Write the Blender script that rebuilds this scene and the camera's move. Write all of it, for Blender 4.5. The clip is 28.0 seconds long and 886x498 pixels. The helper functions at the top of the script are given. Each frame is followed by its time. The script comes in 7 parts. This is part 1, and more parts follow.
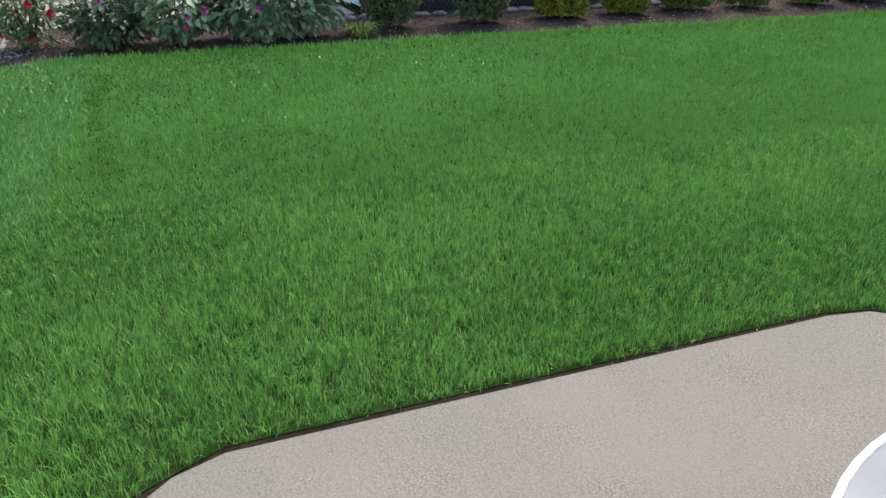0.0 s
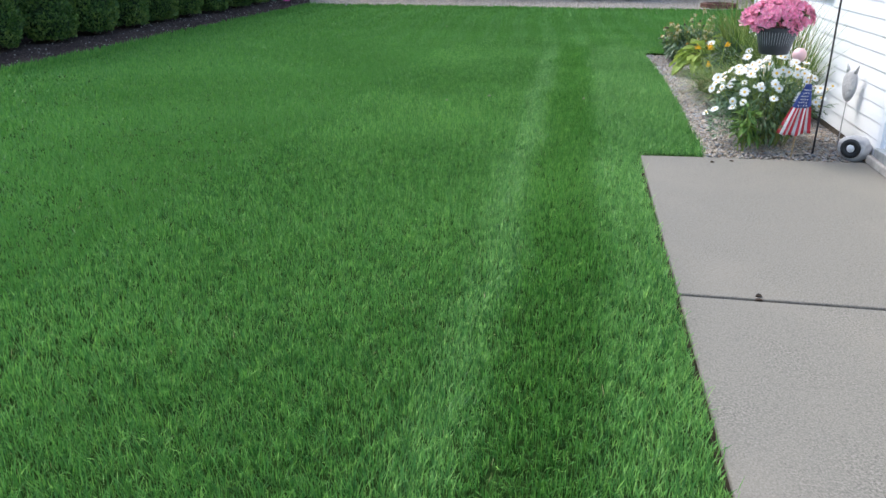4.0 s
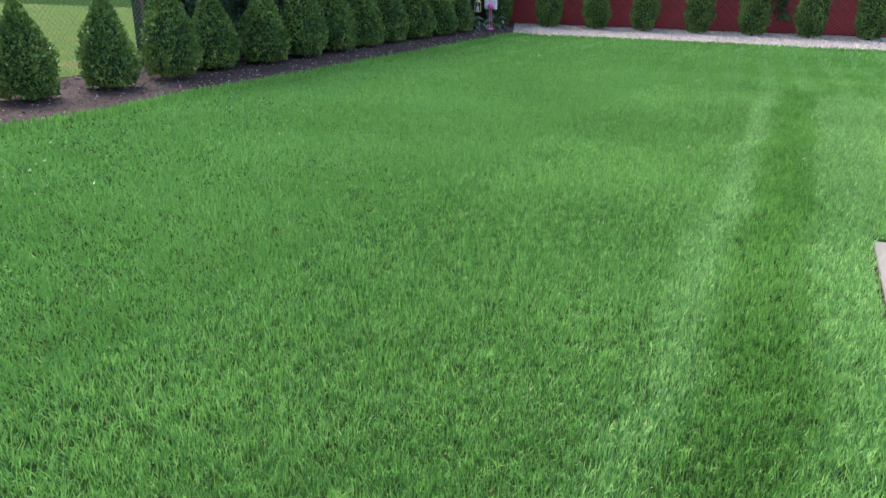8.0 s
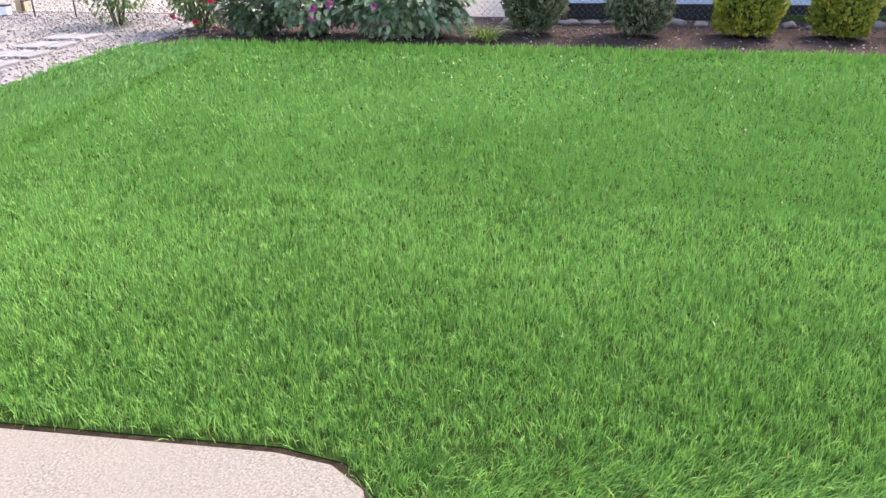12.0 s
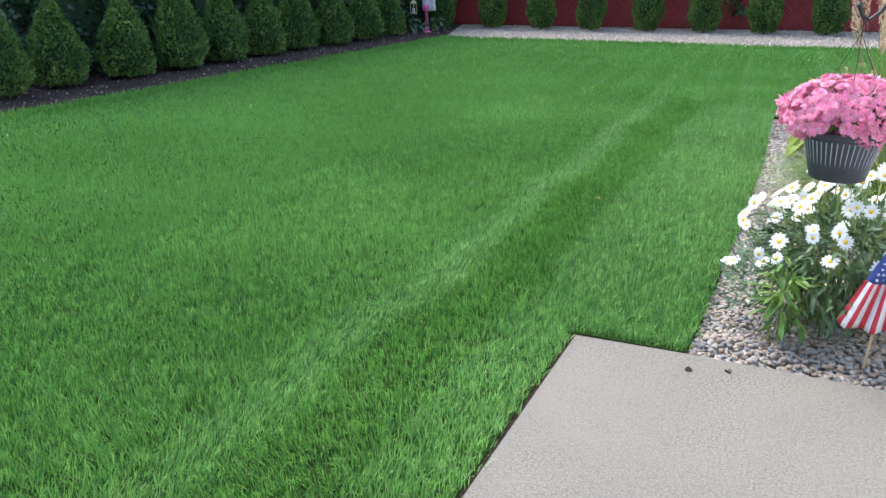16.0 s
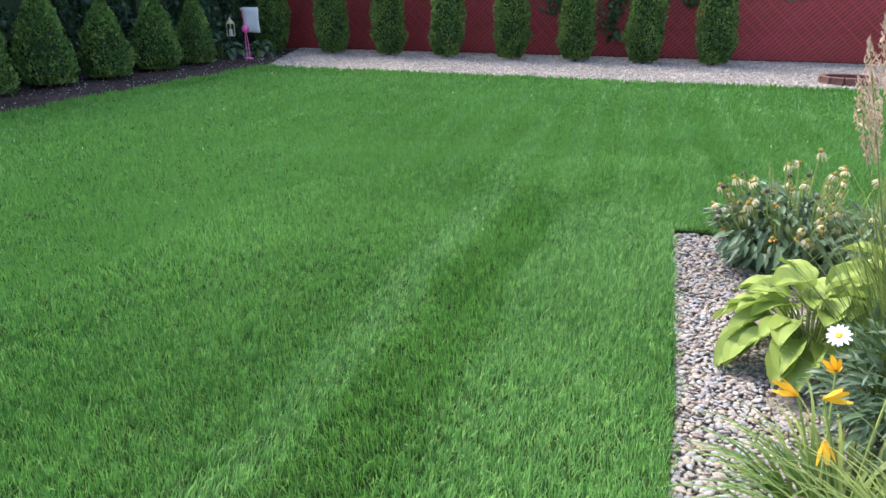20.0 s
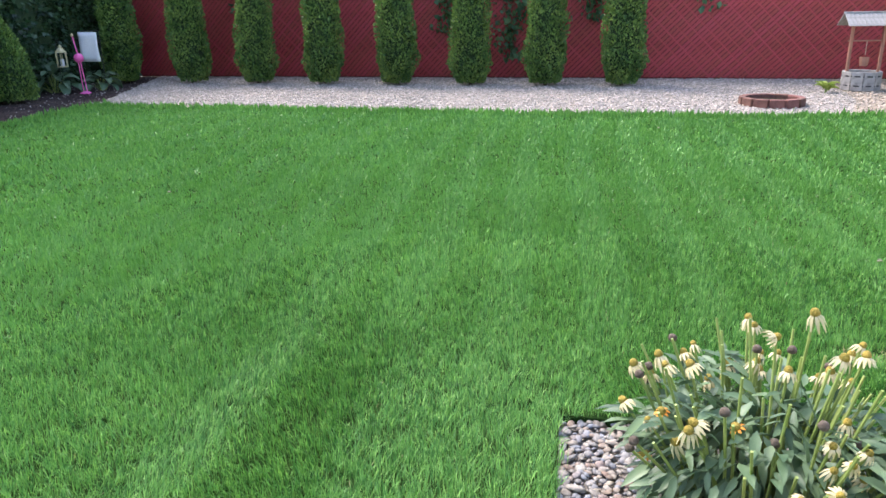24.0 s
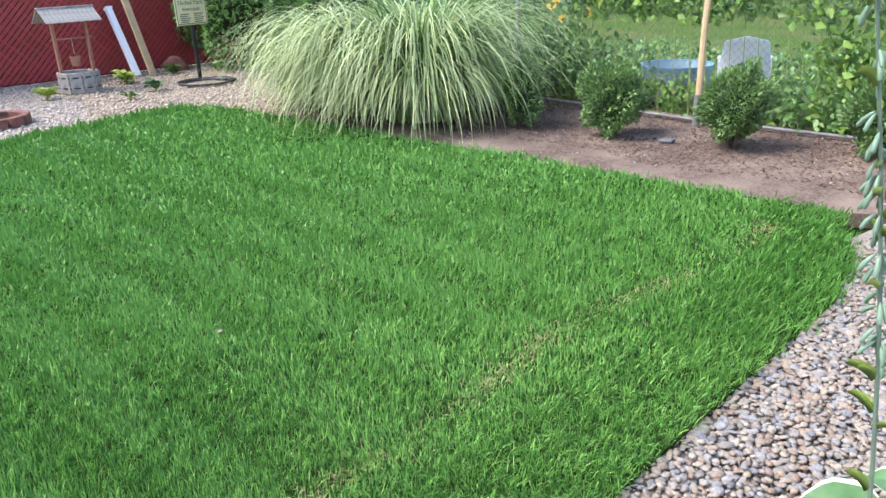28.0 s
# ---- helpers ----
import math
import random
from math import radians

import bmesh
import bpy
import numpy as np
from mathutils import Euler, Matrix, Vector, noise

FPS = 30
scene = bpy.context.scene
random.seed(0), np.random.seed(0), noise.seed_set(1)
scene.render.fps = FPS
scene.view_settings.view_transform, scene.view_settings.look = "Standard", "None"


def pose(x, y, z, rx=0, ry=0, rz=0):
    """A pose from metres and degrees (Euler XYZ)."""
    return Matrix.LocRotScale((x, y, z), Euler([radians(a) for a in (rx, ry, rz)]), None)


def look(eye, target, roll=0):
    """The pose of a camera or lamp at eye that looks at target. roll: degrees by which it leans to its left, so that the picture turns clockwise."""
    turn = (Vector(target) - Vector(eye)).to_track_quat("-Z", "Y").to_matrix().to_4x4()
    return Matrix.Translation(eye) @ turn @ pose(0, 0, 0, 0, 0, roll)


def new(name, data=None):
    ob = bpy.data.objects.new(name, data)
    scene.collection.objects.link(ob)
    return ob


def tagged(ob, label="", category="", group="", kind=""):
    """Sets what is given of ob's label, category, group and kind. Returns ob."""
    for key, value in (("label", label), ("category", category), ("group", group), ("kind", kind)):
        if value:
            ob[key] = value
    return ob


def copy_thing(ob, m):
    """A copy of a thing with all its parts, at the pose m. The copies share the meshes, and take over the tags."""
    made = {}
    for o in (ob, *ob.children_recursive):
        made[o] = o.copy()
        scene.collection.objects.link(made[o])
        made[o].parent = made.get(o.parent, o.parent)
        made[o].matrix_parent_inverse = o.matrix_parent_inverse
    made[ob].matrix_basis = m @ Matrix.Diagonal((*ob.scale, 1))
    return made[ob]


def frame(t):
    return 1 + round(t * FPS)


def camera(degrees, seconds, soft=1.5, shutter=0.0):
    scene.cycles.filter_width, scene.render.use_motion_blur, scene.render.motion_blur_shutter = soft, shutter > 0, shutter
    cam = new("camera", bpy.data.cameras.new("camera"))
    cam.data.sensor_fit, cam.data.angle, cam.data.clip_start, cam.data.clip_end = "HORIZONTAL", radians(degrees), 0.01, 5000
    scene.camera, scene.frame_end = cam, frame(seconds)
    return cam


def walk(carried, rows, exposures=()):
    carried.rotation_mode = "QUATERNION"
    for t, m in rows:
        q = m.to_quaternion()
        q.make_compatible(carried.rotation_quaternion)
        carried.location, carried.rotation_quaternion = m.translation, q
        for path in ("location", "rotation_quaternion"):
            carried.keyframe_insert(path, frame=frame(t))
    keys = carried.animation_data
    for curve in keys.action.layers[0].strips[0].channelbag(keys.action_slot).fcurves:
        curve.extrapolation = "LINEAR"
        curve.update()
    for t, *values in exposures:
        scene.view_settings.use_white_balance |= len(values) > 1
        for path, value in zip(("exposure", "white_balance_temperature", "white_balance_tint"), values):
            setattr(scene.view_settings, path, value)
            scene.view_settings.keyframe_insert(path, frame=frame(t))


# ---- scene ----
EXPOSURES = [(0.0, 1.5, 6850, 9), (1.0, 2.04, 7250, 14), (2.0, 2.12, 7150, 15), (2.5, 2.08, 6650, 12), (3.0, 1.82, 6400, 9), (4.0, 1.4, 6300, 7), (6.5, 0.66, 6400, 8), (7.2, 0.88, 6400, 9), (8.0, 2.05, 6450, 15), (9.0, 2.42, 6700, 28),
             (10.0, 2.5, 6950, 28), (11.5, 2.46, 7200, 24), (13.5, 2.1, 7000, 16), (14.0, 2.24, 6800, 14), (14.5, 2.18, 6600, 11), (16.0, 1.82, 6350, 9), (17.0, 1.4, 6300, 9), (18.0, 1.46, 6300, 9), (19.0, 1.68, 6400, 12), (22.5, 2.27, 6400, 14), (24.0, 2.18, 6450, 15), (26.0, 1.96, 6450, 15), (28.0, 1.95, 6350, 12)]
cam = camera(61.9, 28.0, 1.5)
PATH = [
    (0, (1.049, -7.662, 1.535), (-0.659, -7.059, 0.687), -0.3),
    (0.5, (0.589, -7.433, 1.513), (-1.041, -6.675, 0.636), -1.4),
    (1, (0.183, -7.242, 1.508), (-1.333, -6.309, 0.596), -1.6),
    (1.5, (-0.094, -6.978, 1.486), (-1.443, -5.832, 0.555), -1.4),
    (2, (-0.259, -6.669, 1.515), (-1.366, -5.289, 0.583), -1.1),
    (2.5, (-0.387, -6.38, 1.566), (-1.213, -4.813, 0.637), -0.4),
    (3, (-0.527, -6.068, 1.461), (-1.091, -4.357, 0.592), -0.6),
    (3.5, (-0.485, -5.828, 1.468), (-0.93, -4.058, 0.65), -0.3),
    (4, (-0.538, -5.622, 1.475), (-0.856, -3.8, 0.713), -0.0),
    (4.5, (-0.638, -5.398, 1.487), (-0.854, -3.54, 0.779), 0.0),
    (6.5, (-0.71, -4.869, 1.484), (-0.56, -2.966, 0.888), -0.1),
    (7, (-0.765, -4.85, 1.462), (-0.79, -2.947, 0.848), 0.0),
    (7.5, (-0.753, -4.923, 1.512), (-1.109, -3.07, 0.85), -0.5),
    (8, (-0.574, -4.984, 1.517), (-1.37, -3.289, 0.815), 0.6),
    (8.5, (-0.199, -5.007, 1.599), (-1.41, -3.601, 0.851), 1.0),
    (9, (-0.052, -5.047, 1.567), (-1.553, -3.978, 0.79), 0.9),
    (9.5, (0.093, -5.022, 1.564), (-1.596, -4.31, 0.764), 0.4),
    (10, (0.269, -4.874, 1.546), (-1.514, -4.478, 0.731), 0.2),
    (10.5, (0.476, -4.788, 1.528), (-1.345, -4.626, 0.718), -0.1),
    (11, (0.677, -4.738, 1.568), (-1.149, -4.81, 0.755), -0.3),
    (11.5, (0.711, -4.614, 1.53), (-1.086, -4.901, 0.699), -0.5),
    (13.5, (1.203, -4.354, 1.439), (-0.561, -4.135, 0.522), 0.4),
    (14, (1.298, -4.165, 1.475), (-0.381, -3.548, 0.581), 1.2),
    (14.5, (1.27, -3.927, 1.492), (-0.234, -2.913, 0.648), 1.2),
    (15, (1.103, -3.695, 1.521), (-0.15, -2.345, 0.741), 1.0),
    (15.5, (0.946, -3.347, 1.507), (-0.093, -1.803, 0.775), -0.0),
    (16, (0.79, -2.889, 1.518), (-0.046, -1.214, 0.815), -0.8),
    (16.5, (0.593, -2.397, 1.535), (-0.052, -0.634, 0.846), -0.9),
    (17, (0.533, -1.862, 1.52), (-0.003, -0.064, 0.827), -0.9),
    (17.5, (0.495, -1.322, 1.523), (0.039, 0.496, 0.825), -0.6),
    (18, (0.473, -0.79, 1.532), (0.045, 1.036, 0.836), -0.2),
    (18.5, (0.448, -0.302, 1.542), (0.024, 1.525, 0.846), 0.1),
    (19, (0.336, 0.131, 1.544), (-0.093, 1.958, 0.853), 0.2),
    (19.5, (0.355, 0.474, 1.525), (-0.112, 2.295, 0.842), 0.0),
    (20, (0.419, 0.957, 1.516), (-0.161, 2.749, 0.844), 0.1),
    (20.5, (0.399, 1.503, 1.483), (-0.405, 3.204, 0.804), 0.2),
    (22.5, (0.429, 2.78, 1.509), (-0.643, 4.328, 0.833), 0.1),
    (23, (0.491, 2.963, 1.523), (-0.362, 4.65, 0.87), -0.5),
    (23.5, (0.471, 3.063, 1.538), (-0.159, 4.849, 0.894), -0.8),
    (24, (0.525, 3.302, 1.541), (0.128, 5.154, 0.899), -1.0),
    (24.5, (0.609, 3.549, 1.556), (0.474, 5.439, 0.915), -1.8),
    (25, (0.648, 3.843, 1.59), (0.776, 5.729, 0.938), -2.9),
    (25.5, (0.716, 4.057, 1.614), (1.085, 5.901, 0.931), -4.0),
    (26, (0.81, 4.286, 1.622), (1.473, 6.029, 0.9), -4.5),
    (26.5, (0.799, 4.485, 1.61), (1.759, 6.074, 0.866), -3.5),
    (27, (0.801, 4.651, 1.625), (1.998, 6.066, 0.871), -2.5),
    (27.5, (0.805, 4.712, 1.624), (2.117, 6.029, 0.885), -1.8),
    (28, (0.821, 4.812, 1.611), (2.098, 6.174, 0.892), -2.2),
]
walk(cam, [(t, look(eye, target, roll)) for t, eye, target, roll in PATH], EXPOSURES)

# ---- light: soft evening sky, weak low sun ----
world = bpy.data.worlds.new("sky_world")
scene.world = world
world.use_nodes = True
wn = world.node_tree.nodes
sky = wn.new("ShaderNodeTexSky")
sky.sky_type = "NISHITA"
sky.sun_disc = False
SUN_EL, SUN_AZ = 52.0, 305.0
sky.sun_elevation, sky.sun_rotation = radians(SUN_EL), radians(SUN_AZ)
sky.air_density, sky.dust_density = 1.0, 2.0
world.node_tree.links.new(sky.outputs[0], wn["Background"].inputs[0])
wn["Background"].inputs[1].default_value = 0.13
sun = new("sun", bpy.data.lights.new("sun", "SUN"))
sun.data.energy, sun.data.angle, sun.data.color = 1.5, radians(24), (1.0, 0.95, 0.88)
az, el = radians(SUN_AZ), radians(SUN_EL)
sun_from = Vector((math.sin(az) * math.cos(el), math.cos(az) * math.cos(el), math.sin(el)))
sun.matrix_world = look(sun_from * 40, (0, 0, 0))


# ---- materials ----
def mat(name, c1, c2=None, scale=8.0, rough=0.7, bump=0.0, bump_scale=60.0, metal=0.0, detail=6.0,
        c3=None, scale3=1.2, spread=0.0, trans=0.0, island=False, spec=0.5, coord="Object", huey=0.05):
    """Procedural surface: two noise scales of colour, per-object or per-island spread, fine relief."""
    m = bpy.data.materials.new(name)
    m.use_nodes = True
    n, l = m.node_tree.nodes, m.node_tree.links
    b = n["Principled BSDF"]
    b.inputs["Roughness"].default_value = rough
    b.inputs["Metallic"].default_value = metal
    b.inputs["Specular IOR Level"].default_value = spec
    tc = n.new("ShaderNodeTexCoord")
    src = n.new("ShaderNodeNewGeometry").outputs["Position"] if coord == "World" else tc.outputs[coord]
    tex = n.new("ShaderNodeTexNoise")
    tex.inputs["Scale"].default_value, tex.inputs["Detail"].default_value = scale, detail
    l.new(src, tex.inputs["Vector"])
    ramp = n.new("ShaderNodeValToRGB")
    ramp.color_ramp.elements[0].position, ramp.color_ramp.elements[1].position = 0.3, 0.7
    ramp.color_ramp.elements[0].color = (*c1, 1)
    ramp.color_ramp.elements[1].color = (*(c2 or c1), 1)
    l.new(tex.outputs["Fac"], ramp.inputs["Fac"])
    col = ramp.outputs["Color"]
    if c3:
        t3 = n.new("ShaderNodeTexNoise")
        t3.inputs["Scale"].default_value, t3.inputs["Detail"].default_value = scale3, 3
        l.new(src, t3.inputs["Vector"])
        r3 = n.new("ShaderNodeValToRGB")
        r3.color_ramp.elements[0].position, r3.color_ramp.elements[1].position = 0.42, 0.68
        l.new(t3.outputs["Fac"], r3.inputs["Fac"])
        mx = n.new("ShaderNodeMix")
        mx.data_type = "RGBA"
        l.new(r3.outputs["Color"], mx.inputs[0])
        l.new(col, mx.inputs[6])
        mx.inputs[7].default_value = (*c3, 1)
        col = mx.outputs[2]
    if spread:
        rnd = n.new("ShaderNodeNewGeometry").outputs["Random Per Island"] if island else n.new("ShaderNodeObjectInfo").outputs["Random"]
        mp = n.new("ShaderNodeMapRange")
        mp.inputs[3].default_value, mp.inputs[4].default_value = 1 - spread, 1 + spread
        l.new(rnd, mp.inputs[0])
        hs = n.new("ShaderNodeHueSaturation")
        l.new(mp.outputs[0], hs.inputs["Value"])
        mh = n.new("ShaderNodeMapRange")
        mh.inputs[3].default_value, mh.inputs[4].default_value = 0.5 + spread * huey, 0.5 - spread * huey
        if huey > 0.5:
            sc = n.new("ShaderNodeMath")
            sc.operation = "MULTIPLY"
            sc.inputs[1].default_value = 7.3
            fr = n.new("ShaderNodeMath")
            fr.operation = "FRACT"
            l.new(rnd, sc.inputs[0])
            l.new(sc.outputs[0], fr.inputs[0])
            rnd = fr.outputs[0]
            mh.inputs[3].default_value, mh.inputs[4].default_value = 0.46, 0.51
            ms2 = n.new("ShaderNodeMapRange")
            ms2.inputs[3].default_value, ms2.inputs[4].default_value = 0.35, 1.3
            l.new(rnd, ms2.inputs[0])
            l.new(ms2.outputs[0], hs.inputs["Saturation"])
        l.new(rnd, mh.inputs[0])
        l.new(mh.outputs[0], hs.inputs["Hue"])
        l.new(col, hs.inputs["Color"])
        col = hs.outputs["Color"]
    l.new(col, b.inputs["Base Color"])
    if bump:
        bt = n.new("ShaderNodeTexNoise")
        bt.inputs["Scale"].default_value, bt.inputs["Detail"].default_value = bump_scale, 5
        l.new(src, bt.inputs["Vector"])
        bp = n.new("ShaderNodeBump")
        bp.inputs["Strength"].default_value, bp.inputs["Distance"].default_value = bump, 0.01
        l.new(bt.outputs["Fac"], bp.inputs["Height"])
        l.new(bp.outputs["Normal"], b.inputs["Normal"])
    if trans:
        tr = n.new("ShaderNodeBsdfTranslucent")
        l.new(col, tr.inputs["Color"])
        ms = n.new("ShaderNodeMixShader")
        ms.inputs[0].default_value = trans
        l.new(b.outputs[0], ms.inputs[1])
        l.new(tr.outputs[0], ms.inputs[2])
        l.new(ms.outputs[0], n["Material Output"].inputs["Surface"])
    return m


GRASS = mat("grass_blades", (0.05, 0.172, 0.03), (0.18, 0.405, 0.09), 26, 0.45, c3=(0.175, 0.39, 0.092), scale3=0.5, spread=0.5, island=True, trans=0.22, spec=0.26, coord="World")
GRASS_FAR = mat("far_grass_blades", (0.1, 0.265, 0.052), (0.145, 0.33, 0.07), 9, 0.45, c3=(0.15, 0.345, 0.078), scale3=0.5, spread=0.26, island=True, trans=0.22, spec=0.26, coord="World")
DRYBLADE = mat("dry_grass_blades", (0.3, 0.27, 0.11), (0.46, 0.4, 0.2), 20, 0.6, spread=0.3, island=True, trans=0.2)
# thatch colour, darkened so the gaps between blades look shaded
SOIL = mat("thatch_gap_shade", (0.015, 0.034, 0.009), (0.03, 0.062, 0.016), 25, 1.0, 0.6, 90, coord="World", spec=0.0)
EARTH = mat("bare_edge_soil", (0.022, 0.018, 0.012), (0.045, 0.036, 0.024), 30, 1.0, 0.8, 120, coord="World", spec=0.05)


def concrete_mat():
    """Worn broom-finished concrete: sandy speckle, pitted patches where the skin has gone, faint stains."""
    m = bpy.data.materials.new("patio_concrete")
    m.use_nodes = True
    n, l = m.node_tree.nodes, m.node_tree.links
    b = n["Principled BSDF"]
    b.inputs["Roughness"].default_value, b.inputs["Specular IOR Level"].default_value = 0.9, 0.25
    pos = n.new("ShaderNodeNewGeometry").outputs["Position"]

    def field(scale, detail, lo, hi, rough=0.6):
        t = n.new("ShaderNodeTexNoise")
        t.inputs["Scale"].default_value, t.inputs["Detail"].default_value, t.inputs["Roughness"].default_value = scale, detail, rough
        l.new(pos, t.inputs["Vector"])
        q = n.new("ShaderNodeMapRange")
        q.inputs[1].default_value, q.inputs[2].default_value = lo, hi
        l.new(t.outputs["Fac"], q.inputs[0])
        return q.outputs[0]

    def mix(fac, a, c, mode="MIX"):
        x = n.new("ShaderNodeMix")
        x.data_type, x.blend_type = "RGBA", mode
        for sock, val in ((0, fac), (6, a), (7, c)):
            if isinstance(val, tuple):
                x.inputs[sock].default_value = (*val, 1)
            else:
                l.new(val, x.inputs[sock])
        return x.outputs[2]
    sand = mix(field(150, 3, 0.34, 0.66), (0.118, 0.11, 0.096), (0.23, 0.216, 0.19))
    bare = mix(field(115, 4, 0.38, 0.62), (0.1, 0.094, 0.082), (0.24, 0.225, 0.198))
    worn = field(2.0, 11, 0.4, 0.62, 0.75)
    col = mix(worn, sand, bare)
    col = mix(field(42, 6, 0.5, 0.9, 0.75), col, (0.095, 0.089, 0.078))
    col = mix(field(0.9, 5, 0.5, 0.95), col, (0.22, 0.2, 0.17))
    pits = field(130, 2, 0.69, 0.74)
    col = mix(pits, col, (0.06, 0.055, 0.048))
    l.new(col, b.inputs["Base Color"])
    bt = n.new("ShaderNodeTexNoise")
    bt.inputs["Scale"].default_value, bt.inputs["Detail"].default_value = 280, 3
    l.new(pos, bt.inputs["Vector"])
    bp = n.new("ShaderNodeBump")
    bp.inputs["Strength"].default_value, bp.inputs["Distance"].default_value = 0.2, 0.002
    l.new(bt.outputs["Fac"], bp.inputs["Height"])
    l.new(bp.outputs["Normal"], b.inputs["Normal"])
    return m


CONCRETE = concrete_mat()
JOINT = mat("joint_dirt", (0.05, 0.04, 0.03), (0.09, 0.07, 0.05), 40, 0.95, 0.6, 150)
MULCH = mat("bark_mulch", (0.026, 0.02, 0.018), (0.075, 0.056, 0.05), 55, 0.95, 1.0, 130, c3=(0.085, 0.064, 0.056), scale3=1.1, coord="World", spec=0.05, detail=10.0)
DIRT = mat("dry_soil_and_bark", (0.06, 0.044, 0.037), (0.2, 0.15, 0.125), 38, 0.95, 1.0, 110, c3=(0.25, 0.195, 0.16), scale3=1.3, coord="World", spec=0.05, detail=11.0)
CHIP = mat("mulch_chips", (0.06, 0.044, 0.038), (0.15, 0.115, 0.098), 9, 0.95, 0.4, 100, spread=0.7, island=True, spec=0.05)
DIRTCHIP = mat("brown_bark_chips", (0.11, 0.07, 0.055), (0.25, 0.18, 0.145), 9, 0.95, 0.4, 100, spread=0.6, island=True, spec=0.05)
PALECHIP = mat("pale_stone_bits", (0.3, 0.28, 0.25), (0.42, 0.39, 0.35), 9, 0.9, 0.2, 100, spread=0.3, island=True, spec=0.1)
GRAVEL_BASE = mat("gravel_base", (0.16, 0.14, 0.12), (0.3, 0.26, 0.22), 45, 0.95, 0.9, 110, coord="World")
WHITE_BASE = mat("white_gravel_base", (0.16, 0.14, 0.12), (0.34, 0.3, 0.255), 35, 0.95, 1.0, 70, coord="World")
TAN_BASE = mat("tan_gravel_base", (0.17, 0.135, 0.1), (0.32, 0.265, 0.2), 35, 0.95, 1.0, 70, coord="World")


def pebble_mat(name, island, pale=1.0):
    """River pebbles: cream, tan, pink-brown and blue-grey stones, each with faint mottling."""
    m = bpy.data.materials.new(name)
    m.use_nodes = True
    n, l = m.node_tree.nodes, m.node_tree.links
    b = n["Principled BSDF"]
    b.inputs["Roughness"].default_value = 0.72
    b.inputs["Specular IOR Level"].default_value = 0.35
    rnd = n.new("ShaderNodeNewGeometry").outputs["Random Per Island"] if island else n.new("ShaderNodeObjectInfo").outputs["Random"]
    ramp = n.new("ShaderNodeValToRGB")
    cr = ramp.color_ramp
    stops = ((0.0, (0.2, 0.15, 0.112)), (0.12, (0.265, 0.235, 0.2)), (0.24, (0.14, 0.148, 0.163)), (0.36, (0.31, 0.26, 0.197)), (0.48, (0.197, 0.21, 0.236)), (0.6, (0.26, 0.197, 0.147)), (0.7, (0.335, 0.31, 0.27)), (0.8, (0.225, 0.152, 0.112)), (0.9, (0.236, 0.248, 0.27)), (1.0, (0.29, 0.24, 0.18)))
    cr.elements[0].position, cr.elements[0].color = 0.0, (*stops[0][1], 1)
    cr.elements[1].position, cr.elements[1].color = 1.0, (*stops[-1][1], 1)
    for q, c in stops[1:-1]:
        e = cr.elements.new(q)
        e.color = (*c, 1)
    for e in cr.elements:
        e.color = (*[v * pale for v in e.color[:3]], 1)
    l.new(rnd, ramp.inputs["Fac"])
    tc = n.new("ShaderNodeTexCoord")
    mott = n.new("ShaderNodeTexNoise")
    mott.inputs["Scale"].default_value, mott.inputs["Detail"].default_value = (90 if island else 3), 5
    l.new(tc.outputs["Object"], mott.inputs["Vector"])
    mp = n.new("ShaderNodeMapRange")
    mp.inputs[1].default_value, mp.inputs[2].default_value = 0.3, 0.7
    mp.inputs[3].default_value, mp.inputs[4].default_value = 0.78, 1.2
    l.new(mott.outputs["Fac"], mp.inputs[0])
    hs = n.new("ShaderNodeHueSaturation")
    l.new(ramp.outputs["Color"], hs.inputs["Color"])
    l.new(mp.outputs[0], hs.inputs["Value"])
    l.new(hs.outputs["Color"], b.inputs["Base Color"])
    return m


PEBBLE = pebble_mat("river_pebbles", True, 0.92)
# same stones, brightened to offset the shade on the bed beside the house
PEBBLE_LIT = pebble_mat("brightened_river_pebbles", True, 1.25)
PEBBLE_ONE = pebble_mat("river_pebble", False)
PATH_STONE = mat("grey_path_gravel", (0.2, 0.187, 0.175), (0.34, 0.32, 0.3), 9, 0.85, 0.3, 120, spread=0.3, island=True)
PATH_BASE = mat("grey_path_base", (0.12, 0.112, 0.105), (0.26, 0.245, 0.23), 35, 0.95, 1.0, 70, coord="World")
WHITE_STONE = mat("white_limestone_chips", (0.32, 0.278, 0.238), (0.48, 0.42, 0.36), 9, 0.85, 0.3, 120, spread=0.3, island=True)
TAN_STONE = mat("tan_stone_chips", (0.3, 0.245, 0.19), (0.46, 0.385, 0.3), 9, 0.85, 0.3, 120, spread=0.3, island=True)
VINYL = mat("white_vinyl_siding", (0.74, 0.75, 0.78), (0.82, 0.82, 0.84), 2.0, 0.45, 0.05, 30, spread=0.02)
TRIM = mat("white_trim_paint", (0.72, 0.75, 0.8), (0.8, 0.82, 0.85), 3.0, 0.4, 0.05, 40)
DOORPAINT = mat("pale_blue_white_door_paint", (0.66, 0.74, 0.78), (0.72, 0.79, 0.82), 1.2, 0.35, 0.03, 20)
STEEL = mat("brushed_steel", (0.55, 0.55, 0.55), (0.7, 0.7, 0.7), 20, 0.25, metal=1.0)
SILLGREY = mat("aluminium_threshold", (0.4, 0.41, 0.42), (0.55, 0.55, 0.56), 25, 0.45, 0.1, 80, metal=0.6)
WOODGREY = mat("weathered_grey_wood", (0.22, 0.2, 0.18), (0.42, 0.39, 0.36), 12, 0.9, 0.4, 60)
